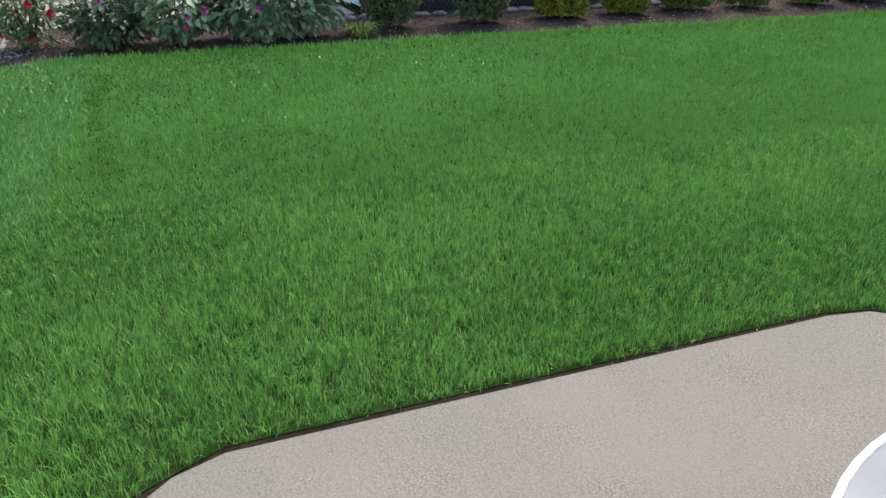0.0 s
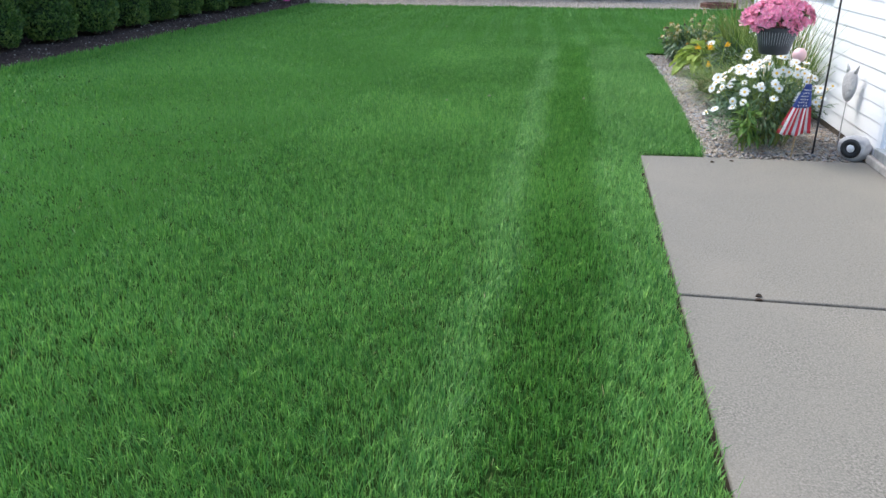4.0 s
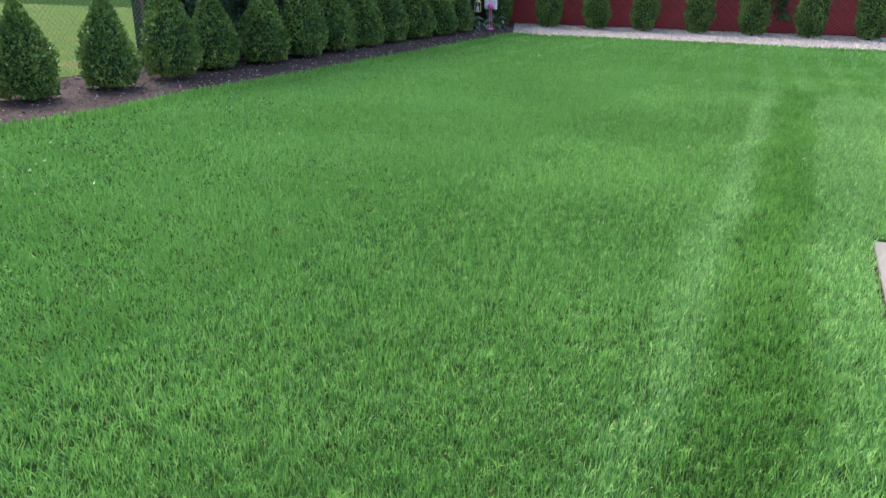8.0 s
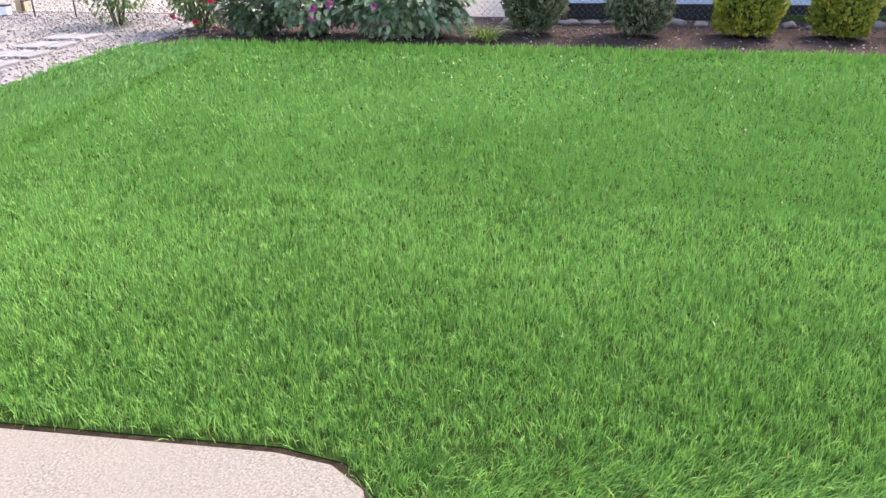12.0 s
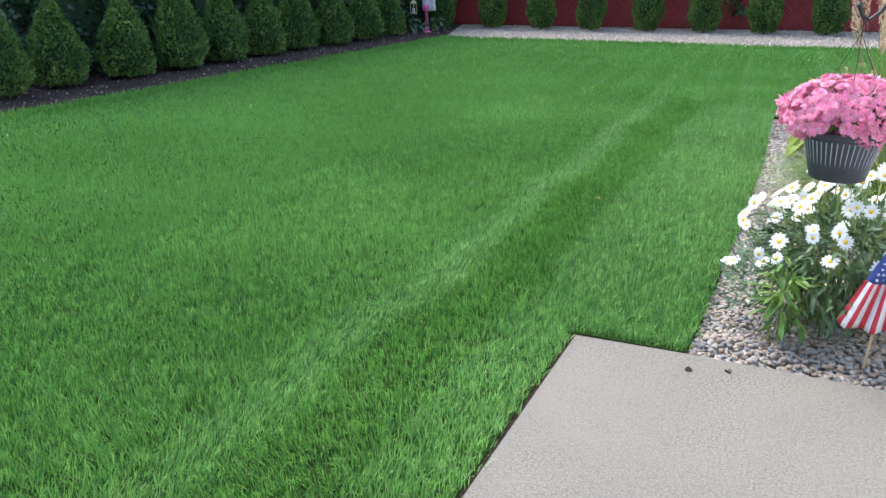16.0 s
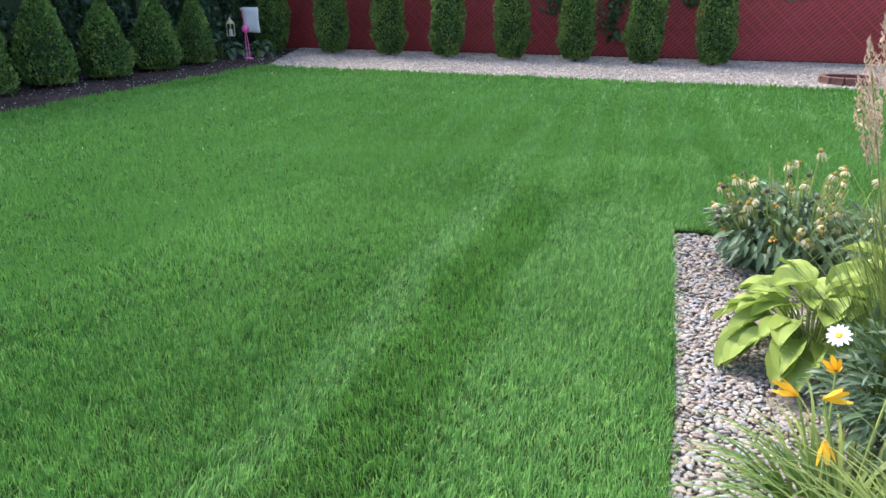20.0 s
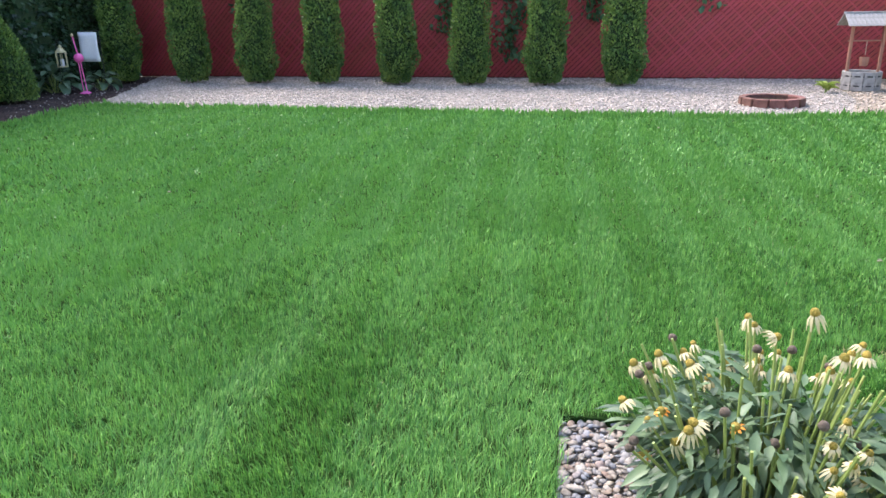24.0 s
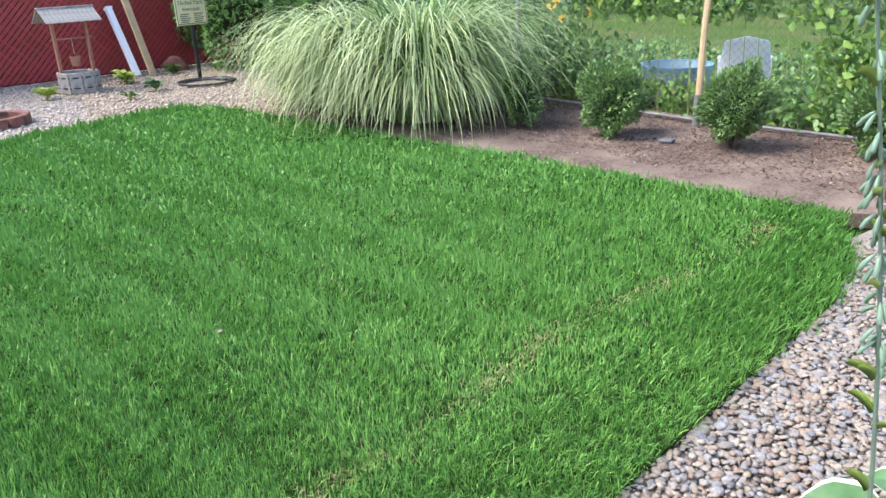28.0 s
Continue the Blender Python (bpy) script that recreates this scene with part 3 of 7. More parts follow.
def grass(per_m2, tuft, h, w, seed, near, far, power, reach=2.3, loose=0.013, m=GRASS, shape=blades):
    """Tufts of fine blades, thick along the patio side and thinning, with broader blades, away from it."""
    r = rng(seed)
    x0, x1, y0, y1 = -8.3, 6.1, -11.2, 14.6
    n = int(per_m2 / tuft * (x1 - x0) * (y1 - y0))
    px, py = r.uniform(x0, x1, n), r.uniform(y0, y1, n)
    t = np.clip((py + 8) / 13, 0, 1)
    d = np.hypot(px - 0.6 * t, py - (-8 + 13 * t))
    p = np.minimum(1, (reach / np.maximum(d, reach)) ** power)
    ok = (r.uniform(0, 1, n) < p) & (d >= near) & (d < far) & inside(px, py, LAWN)
    px, py, p = px[ok], py[ok], p[ok]
    tall = r.uniform(0.75, 1.2, len(px))
    way = r.uniform(0, 6.28, len(px))
    px, py, p, tall, way = (np.repeat(a, tuft) for a in (px, py, p, tall, way))
    n = len(px)
    spread = loose * p ** -0.5
    ox, oy = r.normal(0, 1, n) * spread, r.normal(0, 1, n) * spread
    px, py = px + ox, py + oy
    heading = way + r.normal(0, 0.9, n)
    run = (py > -4.6 + 0.25 * np.sin(px * 9)) & (py + r.normal(0, 0.25, n) < 6.3) & (r.uniform(0, 1, n) < 0.9)
    wob = 0.03 * np.sin(py * 2.3) + 0.02 * np.sin(py * 5.1)
    qx = px + r.normal(0, 0.05, n)
    light = run & (qx > -1.0 + wob) & (qx < -0.76 + wob)
    pale = run & (qx > -0.34 + wob) & (qx < 0.5)
    dark = run & (qx > -0.76 + wob) & (qx < -0.36 + wob)
    lane = np.sin((px + 0.02 * py + 0.1 * np.sin(py * 0.7)) * 2 * math.pi / 0.52)
    mown = (py > 5.6) & ~run & (r.uniform(0, 1, n) < 0.5)
    heading = np.where(light, r.normal(1.57, 0.5, n), heading)
    heading = np.where(pale, r.normal(1.57, 0.75, n), heading)
    heading = np.where(dark, r.normal(-1.57, 0.6, n), heading)
    heading = np.where(mown, np.where(lane > 0, 1.57, -1.57) + r.normal(0, 0.8, n), heading)
    lean = np.abs(r.normal(0.44, 0.34, n)) + 0.28 * light + 0.18 * pale
    rim = edge_distance(px, py, FAR_RIM)
    far_rim = rim + r.normal(0, 0.04, n) < 0.3
    heading = np.where(far_rim, np.where(py > 13.2, -1.57, 0.0) + r.normal(0, 0.7, n), heading)
    back = (edge_distance(px, py, BACK_RIM) + r.normal(0, 0.05, n) < 0.5) & (px > 0.6)
    heading = np.where(back, r.normal(-2.3, 0.9, n), heading)
    rut_d = edge_distance(px, py, RUT) + r.normal(0, 0.035, n)
    rut = (rut_d < np.where(px < -7.0, 0.07, 0.1)) & (px < -3.6)
    verge = (py < -8.5) & (px < -3.0)
    heading = np.where(rut, np.where(px < -7.1, 0.0, 0.9) + r.normal(0, 0.6, n), np.where(verge, r.normal(2.6, 0.7, n), heading))
    lean = lean + 0.2 * verge + 0.15 * back
    lean = np.where(far_rim, 0.1 + 0.3 * lean, lean)
    rough = 1 + 0.55 * far_rim + 0.16 * patches(px, py) + 0.1 * np.sin(px * 13 + 2 * np.sin(py * 9)) * np.sin(py * 11)
    scalp = (np.abs(py - 6.62 - 0.06 * np.sin(px * 2.3) + r.normal(0, 0.04, n)) < 0.07) & (px > 1.6) & (px < 5.4)
    length = h * tall * r.uniform(0.55, 1.15, n) * rough * np.where(dark, 1.12, 1) * np.where(back, 1.3, 1) * np.where(rut, 0.68, 1) * np.where(scalp, 0.6, 1)
    base = np.stack([px, py, np.full(n, -0.012)], 1)
    v, f = shape(base, heading, length, w * r.uniform(0.65, 1.3, n) * p ** -0.85, lean, r)
    ob = raw("grass", v, f, m, lawn)
    ob["kind"] = "stuff"
    return ob


grass(15500, 5, 0.064, 0.0034, 1, 0.0, 3.2, 1.35)
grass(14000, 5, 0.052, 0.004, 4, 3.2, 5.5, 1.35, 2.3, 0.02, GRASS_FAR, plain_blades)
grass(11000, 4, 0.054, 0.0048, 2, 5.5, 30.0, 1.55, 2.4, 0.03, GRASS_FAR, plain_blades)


def dry_grass(n, seed):
    """Straw-coloured blades where the mower scalped the lawn, and strays between the green."""
    r = rng(seed)
    px = np.concatenate([r.uniform(1.6, 5.4, n), r.uniform(-3.5, 0.3, n), r.uniform(0.5, 5.0, n)])
    py = np.concatenate([6.62 + 0.06 * np.sin(px[:n] * 2.3) + r.normal(0, 0.05, n), r.uniform(-6, 6, n), r.uniform(6.4, 10.0, n)])
    keep = inside(px, py, LAWN) & (np.sin(px * 3.7) * np.sin(px * 1.9 + py * 0.8) + r.normal(0, 0.5, len(px)) > 0.1)
    px, py = px[keep], py[keep]
    k = len(px)
    v, f = blades(np.stack([px, py, np.full(k, -0.012)], 1), r.uniform(0, 6.28, k), r.uniform(0.02, 0.055, k), r.uniform(0.0025, 0.0045, k), np.abs(r.normal(0.9, 0.4, k)), r)
    ob = raw("dry_grass", v, f, DRYBLADE, lawn)
    ob["kind"] = "stuff"
    return ob


dry_grass(3200, 3)

# ---- patio ----
def slab(poly, label):
    ob = sheet("patio_slab", poly, 0.0, 0.12, CONCRETE, label, category="patio slab")
    b = ob.modifiers.new("worn_edge", "BEVEL")
    b.width, b.segments, b.angle_limit = 0.008, 2, radians(50)
    return ob


slab([(0.0, -2.432), (1.66, -2.432), (1.66, 0.06), (0.47, 0.03), (0.0, 0.0)], "weathered beige concrete patio slab beside the lawn")
slab([(0.0, -4.9), (1.66, -4.9), (1.66, -2.452), (0.0, -2.452)], "weathered beige concrete patio slab with a dirt-filled joint")
slab([(-0.6, -4.935), (1.66, -4.92), (1.66, -12), (-0.74, -12), (-0.74, -7.95), (-0.82, -7.86), (-0.88, -7.7), (-0.9, -5.3), (-0.87, -5.12), (-0.78, -5.0)], "weathered beige concrete patio with rounded corner beside the lawn")
sheet("patio_joint", [(0.004, -9.5), (1.65, -9.5), (1.65, 0.0), (0.004, 0.0)], -0.014, 0.08, JOINT, "dark dirt filling the slab joints")
sheet("lawn_edge_soil", [(-1.25, -8.4), (-0.4, -8.4), (-0.4, -4.6), (0.02, -4.6), (0.02, -0.3), (0.46, -0.3), (0.46, 0.2), (-0.25, 0.2), (-0.25, -4.6), (-1.25, -4.6)], -0.0165, 0.1, EARTH, "bare dark soil strip along the cut lawn edge")

# ---- house ----
HX = 1.68
house = thing("house", HX, 0, 0, "white vinyl-sided house wall beside the patio", "house")


def hpart(name, bm, m, label="", parent=None):
    ob = part(name, bm, m, None, label)
    ob.parent = parent or house
    ob.matrix_parent_inverse = Matrix.Identity(4)
    ob.location = Vector((-HX, 0, 0)) if parent is None else Vector((0, 0, 0))
    return ob


WIN = (1.72, 2.50, 1.03, 2.1)
bm = bmesh.new()
for y0, y1, z0, z1 in ((-12, -0.99, 0, 2.7), (0.07, WIN[0], 0, 2.7), (WIN[1], 4.8, 0, 2.7), (WIN[0], WIN[1], 0, WIN[2]), (WIN[0], WIN[1], WIN[3], 2.7), (-0.99, 0.07, 2.14, 2.7)):
    box(bm, HX + 0.03, y0, z0 - 0.1, HX + 0.2, y1, z1)
box(bm, HX + 0.2, 4.65, -0.1, 9.0, 4.8, 2.7)
hpart("wall", bm, VINYL)
# thin dark line between the lowest siding board and the ground
bm = bmesh.new()
box(bm, HX + 0.012, -12, -0.1, HX + 0.05, -0.99, 0.016)
box(bm, HX + 0.012, 0.07, -0.1, HX + 0.05, 4.78, 0.016)
hpart("foundation_strip", bm, JOINT, "thin dark line at the foot of the siding")


def siding_mesh(length):
    """One lap board: slightly slanted face with an undercut lower lip."""
    bm = bmesh.new()
    prof = [(0.03, 0.0), (0.0, 0.0), (-0.001, 0.004), (0.001, 0.05), (0.0065, 0.119), (0.03, 0.119)]
    a = [bm.verts.new((x, 0, z)) for x, z in prof]
    b = [bm.verts.new((x, length, z)) for x, z in prof]
    for k in range(len(prof)):
        j = (k + 1) % len(prof)
        bm.faces.new((a[k], a[j], b[j], b[k]))
    bm.faces.new(a[::-1])
    bm.faces.new(b)
    bmesh.ops.recalc_face_normals(bm, faces=bm.faces)
    me = bpy.data.meshes.new("siding_board")
    bm.to_mesh(me)
    bm.free()
    me.materials.append(VINYL)
    return me


def siding(y0, y1, za, zb):
    me = siding_mesh(y1 - y0)
    z = 0.031
    while z < 2.65:
        if z >= za - 0.06 and z < zb:
            ob = new("siding_board", me)
            ob.parent = house
            ob.location = (0, y0, z)
        z += 0.117


siding(-12, -0.995, 0, 3)
siding(0.075, WIN[0] - 0.005, 0, 3)
siding(WIN[1] + 0.005, 4.74, 0, 3)
siding(WIN[0] - 0.005, WIN[1] + 0.005, 0, WIN[2] - 0.115)
siding(WIN[0] - 0.005, WIN[1] + 0.005, WIN[3] + 0.05, 3)
hpart("corner_post", box(bmesh.new(), HX - 0.016, 4.74, 0.02, HX + 0.07, 4.83, 2.7, 0.006), TRIM)
hpart("corner_post", box(bmesh.new(), HX + 0.07, 4.8, 0.02, HX + 0.16, 4.83, 2.7, 0.004), TRIM)
# door
door = thing("door_1", 0, 0, 0)
door.parent = house
door.matrix_basis = Matrix.Identity(4)
door["label"] = "plain pale blue-white steel entry door, closed"


def dpart(name, bm, m, label=""):
    ob = part(name, bm, m, None, label)
    ob.parent = door
    ob.location = (-HX, 0, 0)
    return ob


dpart("door_leaf", box(bmesh.new(), HX + 0.075, -0.9, 0.13, HX + 0.12, -0.02, 2.06, 0.004), DOORPAINT)
for a, b in ((-0.025, 0.035), (-0.925, -0.895)):
    dpart("jamb", box(bmesh.new(), HX + 0.0, a, 0.1, HX + 0.14, b, 2.1, 0.003), TRIM)
dpart("jamb", box(bmesh.new(), HX + 0.0, -0.895, 2.06, HX + 0.14, -0.025, 2.1, 0.003), TRIM)
dpart("casing", box(bmesh.new(), HX - 0.03, 0.0, 0.06, HX + 0.01, 0.075, 2.2, 0.006), TRIM)
dpart("casing", box(bmesh.new(), HX - 0.03, -0.995, 0.06, HX + 0.01, -0.915, 2.2, 0.006), TRIM)
dpart("casing", box(bmesh.new(), HX - 0.03, -0.915, 2.1, HX + 0.01, 0.0, 2.2, 0.006), TRIM)
dpart("threshold", box(bmesh.new(), HX - 0.05, -0.95, 0.055, HX + 0.14, 0.03, 0.125, 0.008), SILLGREY, "grey aluminium threshold")
dpart("sill_board", box(bmesh.new(), HX - 0.075, -0.97, -0.002, HX + 0.02, 0.085, 0.055, 0.01), WOODGREY, "weathered wooden sill board")
bm = lathe(bmesh.new(), [(0.033, 0), (0.033, 0.008), (0.014, 0.012), (0.013, 0.04), (0.026, 0.05), (0.03, 0.065), (0.024, 0.08), (0.008, 0.085)], 20)
bmesh.ops.rotate(bm, cent=(0, 0, 0), matrix=Matrix.Rotation(radians(-90), 3, "Y"), verts=bm.verts)
bmesh.ops.translate(bm, vec=(HX + 0.075, -0.1, 1.08), verts=bm.verts)
dpart("knob", bm, STEEL, "round brushed steel door knob").data.shade_smooth()
# window
win = thing("window_1", 0, 0, 0)
win.parent = house
win.matrix_basis = Matrix.Identity(4)
win["label"] = "narrow white-framed window with dark glass"


def wpart(name, bm, m, label=""):
    ob = part(name, bm, m, None, label)
    ob.parent = win
    ob.location = (-HX, 0, 0)
    return ob


y0, y1, z0, z1 = WIN
for a, b, c, d in ((y0, y0 + 0.12, z0, z1), (y1 - 0.12, y1, z0, z1), (y0 + 0.12, y1 - 0.12, z0, z0 + 0.14), (y0 + 0.12, y1 - 0.12, z1 - 0.12, z1)):
    wpart("window_frame", box(bmesh.new(), HX - 0.03, a, c, HX + 0.09, b, d, 0.006), TRIM)
wpart("sash", box(bmesh.new(), HX + 0.03, (y0 + y1) / 2 - 0.02, z0 + 0.14, HX + 0.07, (y0 + y1) / 2 + 0.02, z1 - 0.12, 0.003), TRIM)
wpart("pane", box(bmesh.new(), HX + 0.06, y0 + 0.12, z0 + 0.14, HX + 0.066, y1 - 0.12, z1 - 0.12), GLASS)

# ---- beds ----
BED = [(0.47, 0.03), (1.7, 0.06), (1.7, 4.78), (9.0, 4.78), (9.0, 5.6), (5.4, 6.2), (4.5, 5.92), (0.43, 5.89), (0.5, 3.8), (0.5, 2.0)]
gravel_bed = sheet("gravel_bed", BED, -0.046, 0.08, GRAVEL_BASE, "bed of mixed tan and grey river pebbles along the house", category="gravel bed")
FAR_BED = [(-7.55, 14.07), (-1.2, 13.84), (2.4, 13.8), (3.8, 14.04), (4.3, 15.6), (4.6, 18.7), (-9.2, 18.7)]
far_bed = sheet("white_gravel_bed", FAR_BED, -0.015, 0.1, WHITE_BASE, "pale limestone gravel strip along the red fence", category="gravel bed")
TAN_BED = [(3.8, 14.04), (4.85, 14.22), (5.22, 14.12), (5.42, 13.3), (5.45, 12.9), (6.6, 12.9), (8.5, 16.0), (8.6, 18.7), (4.6, 18.7), (4.3, 15.6)]
tan_bed = sheet("tan_gravel_bed", TAN_BED, -0.015, 0.1, TAN_BASE, "tan gravel patch in the fence corner", category="gravel bed")
MULCH_L = [(-7.9, -9.5), (-8.01, -8.8), (-7.93, -5.3), (-7.71, 1.0), (-7.61, 8.4), (-7.56, 14.07), (-9.2, 18.7), (-10.6, 18.7), (-10.6, -9.7)]
mulch_l = sheet("mulch_bed", MULCH_L, -0.018, 0.1, MULCH, "dark bark mulch bed under the evergreen row", category="mulch bed")
MULCH_R = [(5.92, 6.35), (5.84, 7.5), (5.74, 9.16), (5.54, 11.3), (5.45, 12.9), (6.6, 12.9), (8.5, 16.0), (8.6, 5.4), (6.2, 5.9)]
mulch_r = sheet("mulch_bed", MULCH_R, -0.018, 0.1, DIRT, "brown bark mulch and bare soil bed under boxwoods", category="mulch bed")
PATH_BED = [(-7.7, -9.74), (-6.6, -9.72), (-5.4, -9.62), (-4.2, -9.57), (-2.6, -10.22), (-0.76, -11.02), (-0.76, -16), (-14, -16), (-10.9, -9.4), (-9.3, -8.9)]
path_bed = sheet("stone_path_bed", PATH_BED, -0.025, 0.1, PATH_BASE, "grey and white gravel with stepping stones", category="gravel bed")


def packed(name, poly, pitch, size, material, seed, parent):
    """Rounded pebbles lying close together on a shaken grid, one joined mesh."""
    r = rng(seed)
    xs, ys = [p[0] for p in poly], [p[1] for p in poly]
    gx, gy = np.meshgrid(np.arange(min(xs), max(xs), pitch), np.arange(min(ys), max(ys), pitch))
    gx = gx + (np.arange(gx.shape[0]) % 2)[:, None] * pitch / 2
    px, py = gx.ravel() + r.normal(0, pitch * 0.3, gx.size), gy.ravel() + r.normal(0, pitch * 0.3, gx.size)
    bare = np.sin(px * 3.1 + 2 * np.sin(py * 2.2)) * np.sin(py * 4.3 + px) > 0.93
    ok = inside(px, py, poly) & ~bare
    px, py = px[ok], py[ok]
    n = len(px)
    shape, tri = PEB
    big = np.exp(r.normal(0, 0.24, (n, 1, 1)))
    s = size * big * np.stack([r.uniform(0.85, 1.3, n), r.uniform(0.65, 0.95, n), r.uniform(0.34, 0.5, n)], 1)[:, None, :]
    v = shape[None] * s * r.uniform(0.87, 1.12, (n, len(shape), 1))
    tx, ty = r.normal(0, 0.22, n)[:, None], r.normal(0, 0.22, n)[:, None]
    z = v[..., 2] + v[..., 0] * tx + v[..., 1] * ty
    a = r.uniform(0, 6.28, n)
    ca, sa = np.cos(a)[:, None], np.sin(a)[:, None]
    x, y = v[..., 0] * ca - v[..., 1] * sa, v[..., 0] * sa + v[..., 1] * ca
    v = np.stack([x + px[:, None], y + py[:, None], z - 0.032 + r.uniform(-0.1, 0.22, n)[:, None] * size], 2).reshape(-1, 3)
    f = (tri[None] + (np.arange(n) * len(shape))[:, None, None]).reshape(-1, 3)
    ob = raw(name, v, f, material, parent, smooth=True)
    ob["kind"] = "stuff"
    return ob


def strew(parent, name, poly, count, size, m, seed, coarse=False, keep=None, z=-0.012, flat=False):
    ob = stones(name, poly, count, size, m, seed, parent, z, coarse, keep, flat)
    ob["kind"] = "stuff"
    return ob


NEAR_BED = [p for p in BED[:3]] + [(0.43, 4.78), (0.5, 3.8), (0.5, 2.0)]
BACK_BED = [(0.43, 4.78), (5.6, 4.78), (5.6, 6.1), (4.5, 5.92), (0.43, 5.89)]
for k, (outline, pitch, size, stone) in enumerate(((NEAR_BED, 0.0205, 0.0134, PEBBLE_LIT), (BACK_BED, 0.0245, 0.016, PEBBLE))):
    packed("pebbles", outline, pitch, size, stone, 11 + k * 6, gravel_bed)
    strew(gravel_bed, "small_pebbles", outline, 9000, size * 0.62, stone, 31 + k, True, z=-0.04)
strew(far_bed, "gravel", FAR_BED, 26000, 0.022, WHITE_STONE, 12, True)
strew(tan_bed, "gravel", TAN_BED, 9000, 0.022, TAN_STONE, 13, True)
strew(path_bed, "gravel", PATH_BED, 15000, 0.022, PATH_STONE, 14, True)
strew(mulch_l, "mulch_chips", MULCH_L, 14000, 0.015, CHIP, 15, True, flat=True)
strew(mulch_r, "mulch_chips", MULCH_R, 22000, 0.0115, DIRTCHIP, 16, True, flat=True, keep=lambda x, y: x > 6.35 - 0.03 * (y - 6) + 0.1 * np.sin(y * 3))
strew(mulch_l, "stone_bits", MULCH_L, 1500, 0.016, PALECHIP, 18, True)
strew(mulch_r, "stone_bits", MULCH_R, 700, 0.011, PALECHIP, 19, True)

# ---- red fence ----
FY = 18.55
fence = thing("red_fence", -10, FY, 0, "tall chain-link fence woven with red diagonal privacy slats", "fence")
L = 20.0


def fpart(name, bm, m, label=""):
    ob = part(name, bm, m, fence, label)
    return ob


# sheet added behind the slats so the gaps show dark
fpart("backing", box(bmesh.new(), 0, 0.02, 0.0, L, 0.05, 1.98), REDGAPSHADE)
fpart("top_rail", tube(bmesh.new(), [(0, -0.01, 2.0), (L, -0.01, 2.0)], 0.025, 8), REDSLAT)


def slat_mesh(name, half, y0, y1, degrees_over):
    bm = box(bmesh.new(), -half, y0, -0.4, half, y1, 3.1)
    bmesh.ops.bevel(bm, geom=bm.edges[:], offset=0.004, segments=1, affect="EDGES")
    bmesh.ops.rotate(bm, cent=(0, 0, 0), matrix=Matrix.Rotation(radians(degrees_over), 3, "Y"), verts=bm.verts)
    for z, up in ((0.02, -1), (1.97, 1)):
        bmesh.ops.bisect_plane(bm, geom=bm.verts[:] + bm.edges[:] + bm.faces[:], plane_co=(0, 0, z), plane_no=(0, 0, up), clear_outer=True)
    me = bpy.data.meshes.new(name)
    bm.to_mesh(me)
    bm.free()
    me.materials.append(REDSLAT)
    return me


slat_me = slat_mesh("slat", 0.0295, -0.012, 0.006, 45)
band_me = slat_mesh("weave_band", 0.013, -0.016, -0.008, -45)
x = -1.9
while x < L:
    ob = new("slat", slat_me)
    ob.parent = fence
    ob.location = (x, 0.008, 0)
    x += 0.105
x = 0.1
while x < L + 1.9:
    ob = new("weave_band", band_me)
    ob.parent = fence
    ob.location = (x, 0.008, 0)
    x += 0.26
for k in range(7):
    fpart("post", tube(bmesh.new(), [(k * 3.0 + 0.1, 0.07, -0.05), (k * 3.0 + 0.1, 0.07, 2.05)], 0.03, 8), REDSLAT)


# ---- evergreens ----
def evergreen(name, h, rmax, shape, leafmat, n, seed, label, size=0.058):
    """Trunk, inner mass coloured near-black as shade, and a crown of small upright sprays; shape(t) gives the girth."""
    r = rng(seed)
    ob = thing(name, 0, 0, 0, label, "evergreen")
    part("trunk", tube(bmesh.new(), [(0, 0, -0.03), (0.01, 0, 0.2), (0, 0.01, h * 0.7)], [0.04, 0.03, 0.01], 7), BARK, ob)
    t = r.uniform(0.0, 1.0, n) ** 1.15
    a = r.uniform(0, 6.28, n)
    lump = 1 + 0.09 * np.sin(a * 3 + t * 9 + seed) + 0.07 * np.sin(a * 5 - t * 17 + 2 * seed)
    rad = np.array([shape(q) for q in t]) * rmax * lump * r.uniform(0.72, 1.04, n)
    c = np.stack([rad * np.cos(a), rad * np.sin(a), 0.07 + t * (h - 0.07)], 1)
    nrm = np.stack([np.cos(a) * 0.55, np.sin(a) * 0.55, np.full(n, 0.75)], 1)
    v, f = leaf_cloud(c, nrm, size, r, 1.6)
    raw("crown", v, f, leafmat, ob)
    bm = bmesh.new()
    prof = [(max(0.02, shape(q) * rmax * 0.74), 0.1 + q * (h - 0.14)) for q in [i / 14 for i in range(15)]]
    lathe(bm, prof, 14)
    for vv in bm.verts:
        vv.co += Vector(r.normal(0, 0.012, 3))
    part("inner_foliage", bm, SHADECORE, ob)
    return ob


def cone_shape(t):
    return max(0.03, min(1.0, 0.8 + 1.6 * t) * (1.0 if t < 0.26 else 1 - ((t - 0.26) / 0.74) ** 1.45))


def col_shape(t):
    return min(1.0, 0.62 + 2.4 * t) * (1.0 - 0.28 * t) * (1 if t < 0.93 else max(0.1, (1 - t) / 0.07))


def egg_shape(t):
    return max(0.08, math.sqrt(max(0.0, 1 - (2 * t - 0.85) ** 2 / 1.35)) * (1.06 - 0.3 * t))


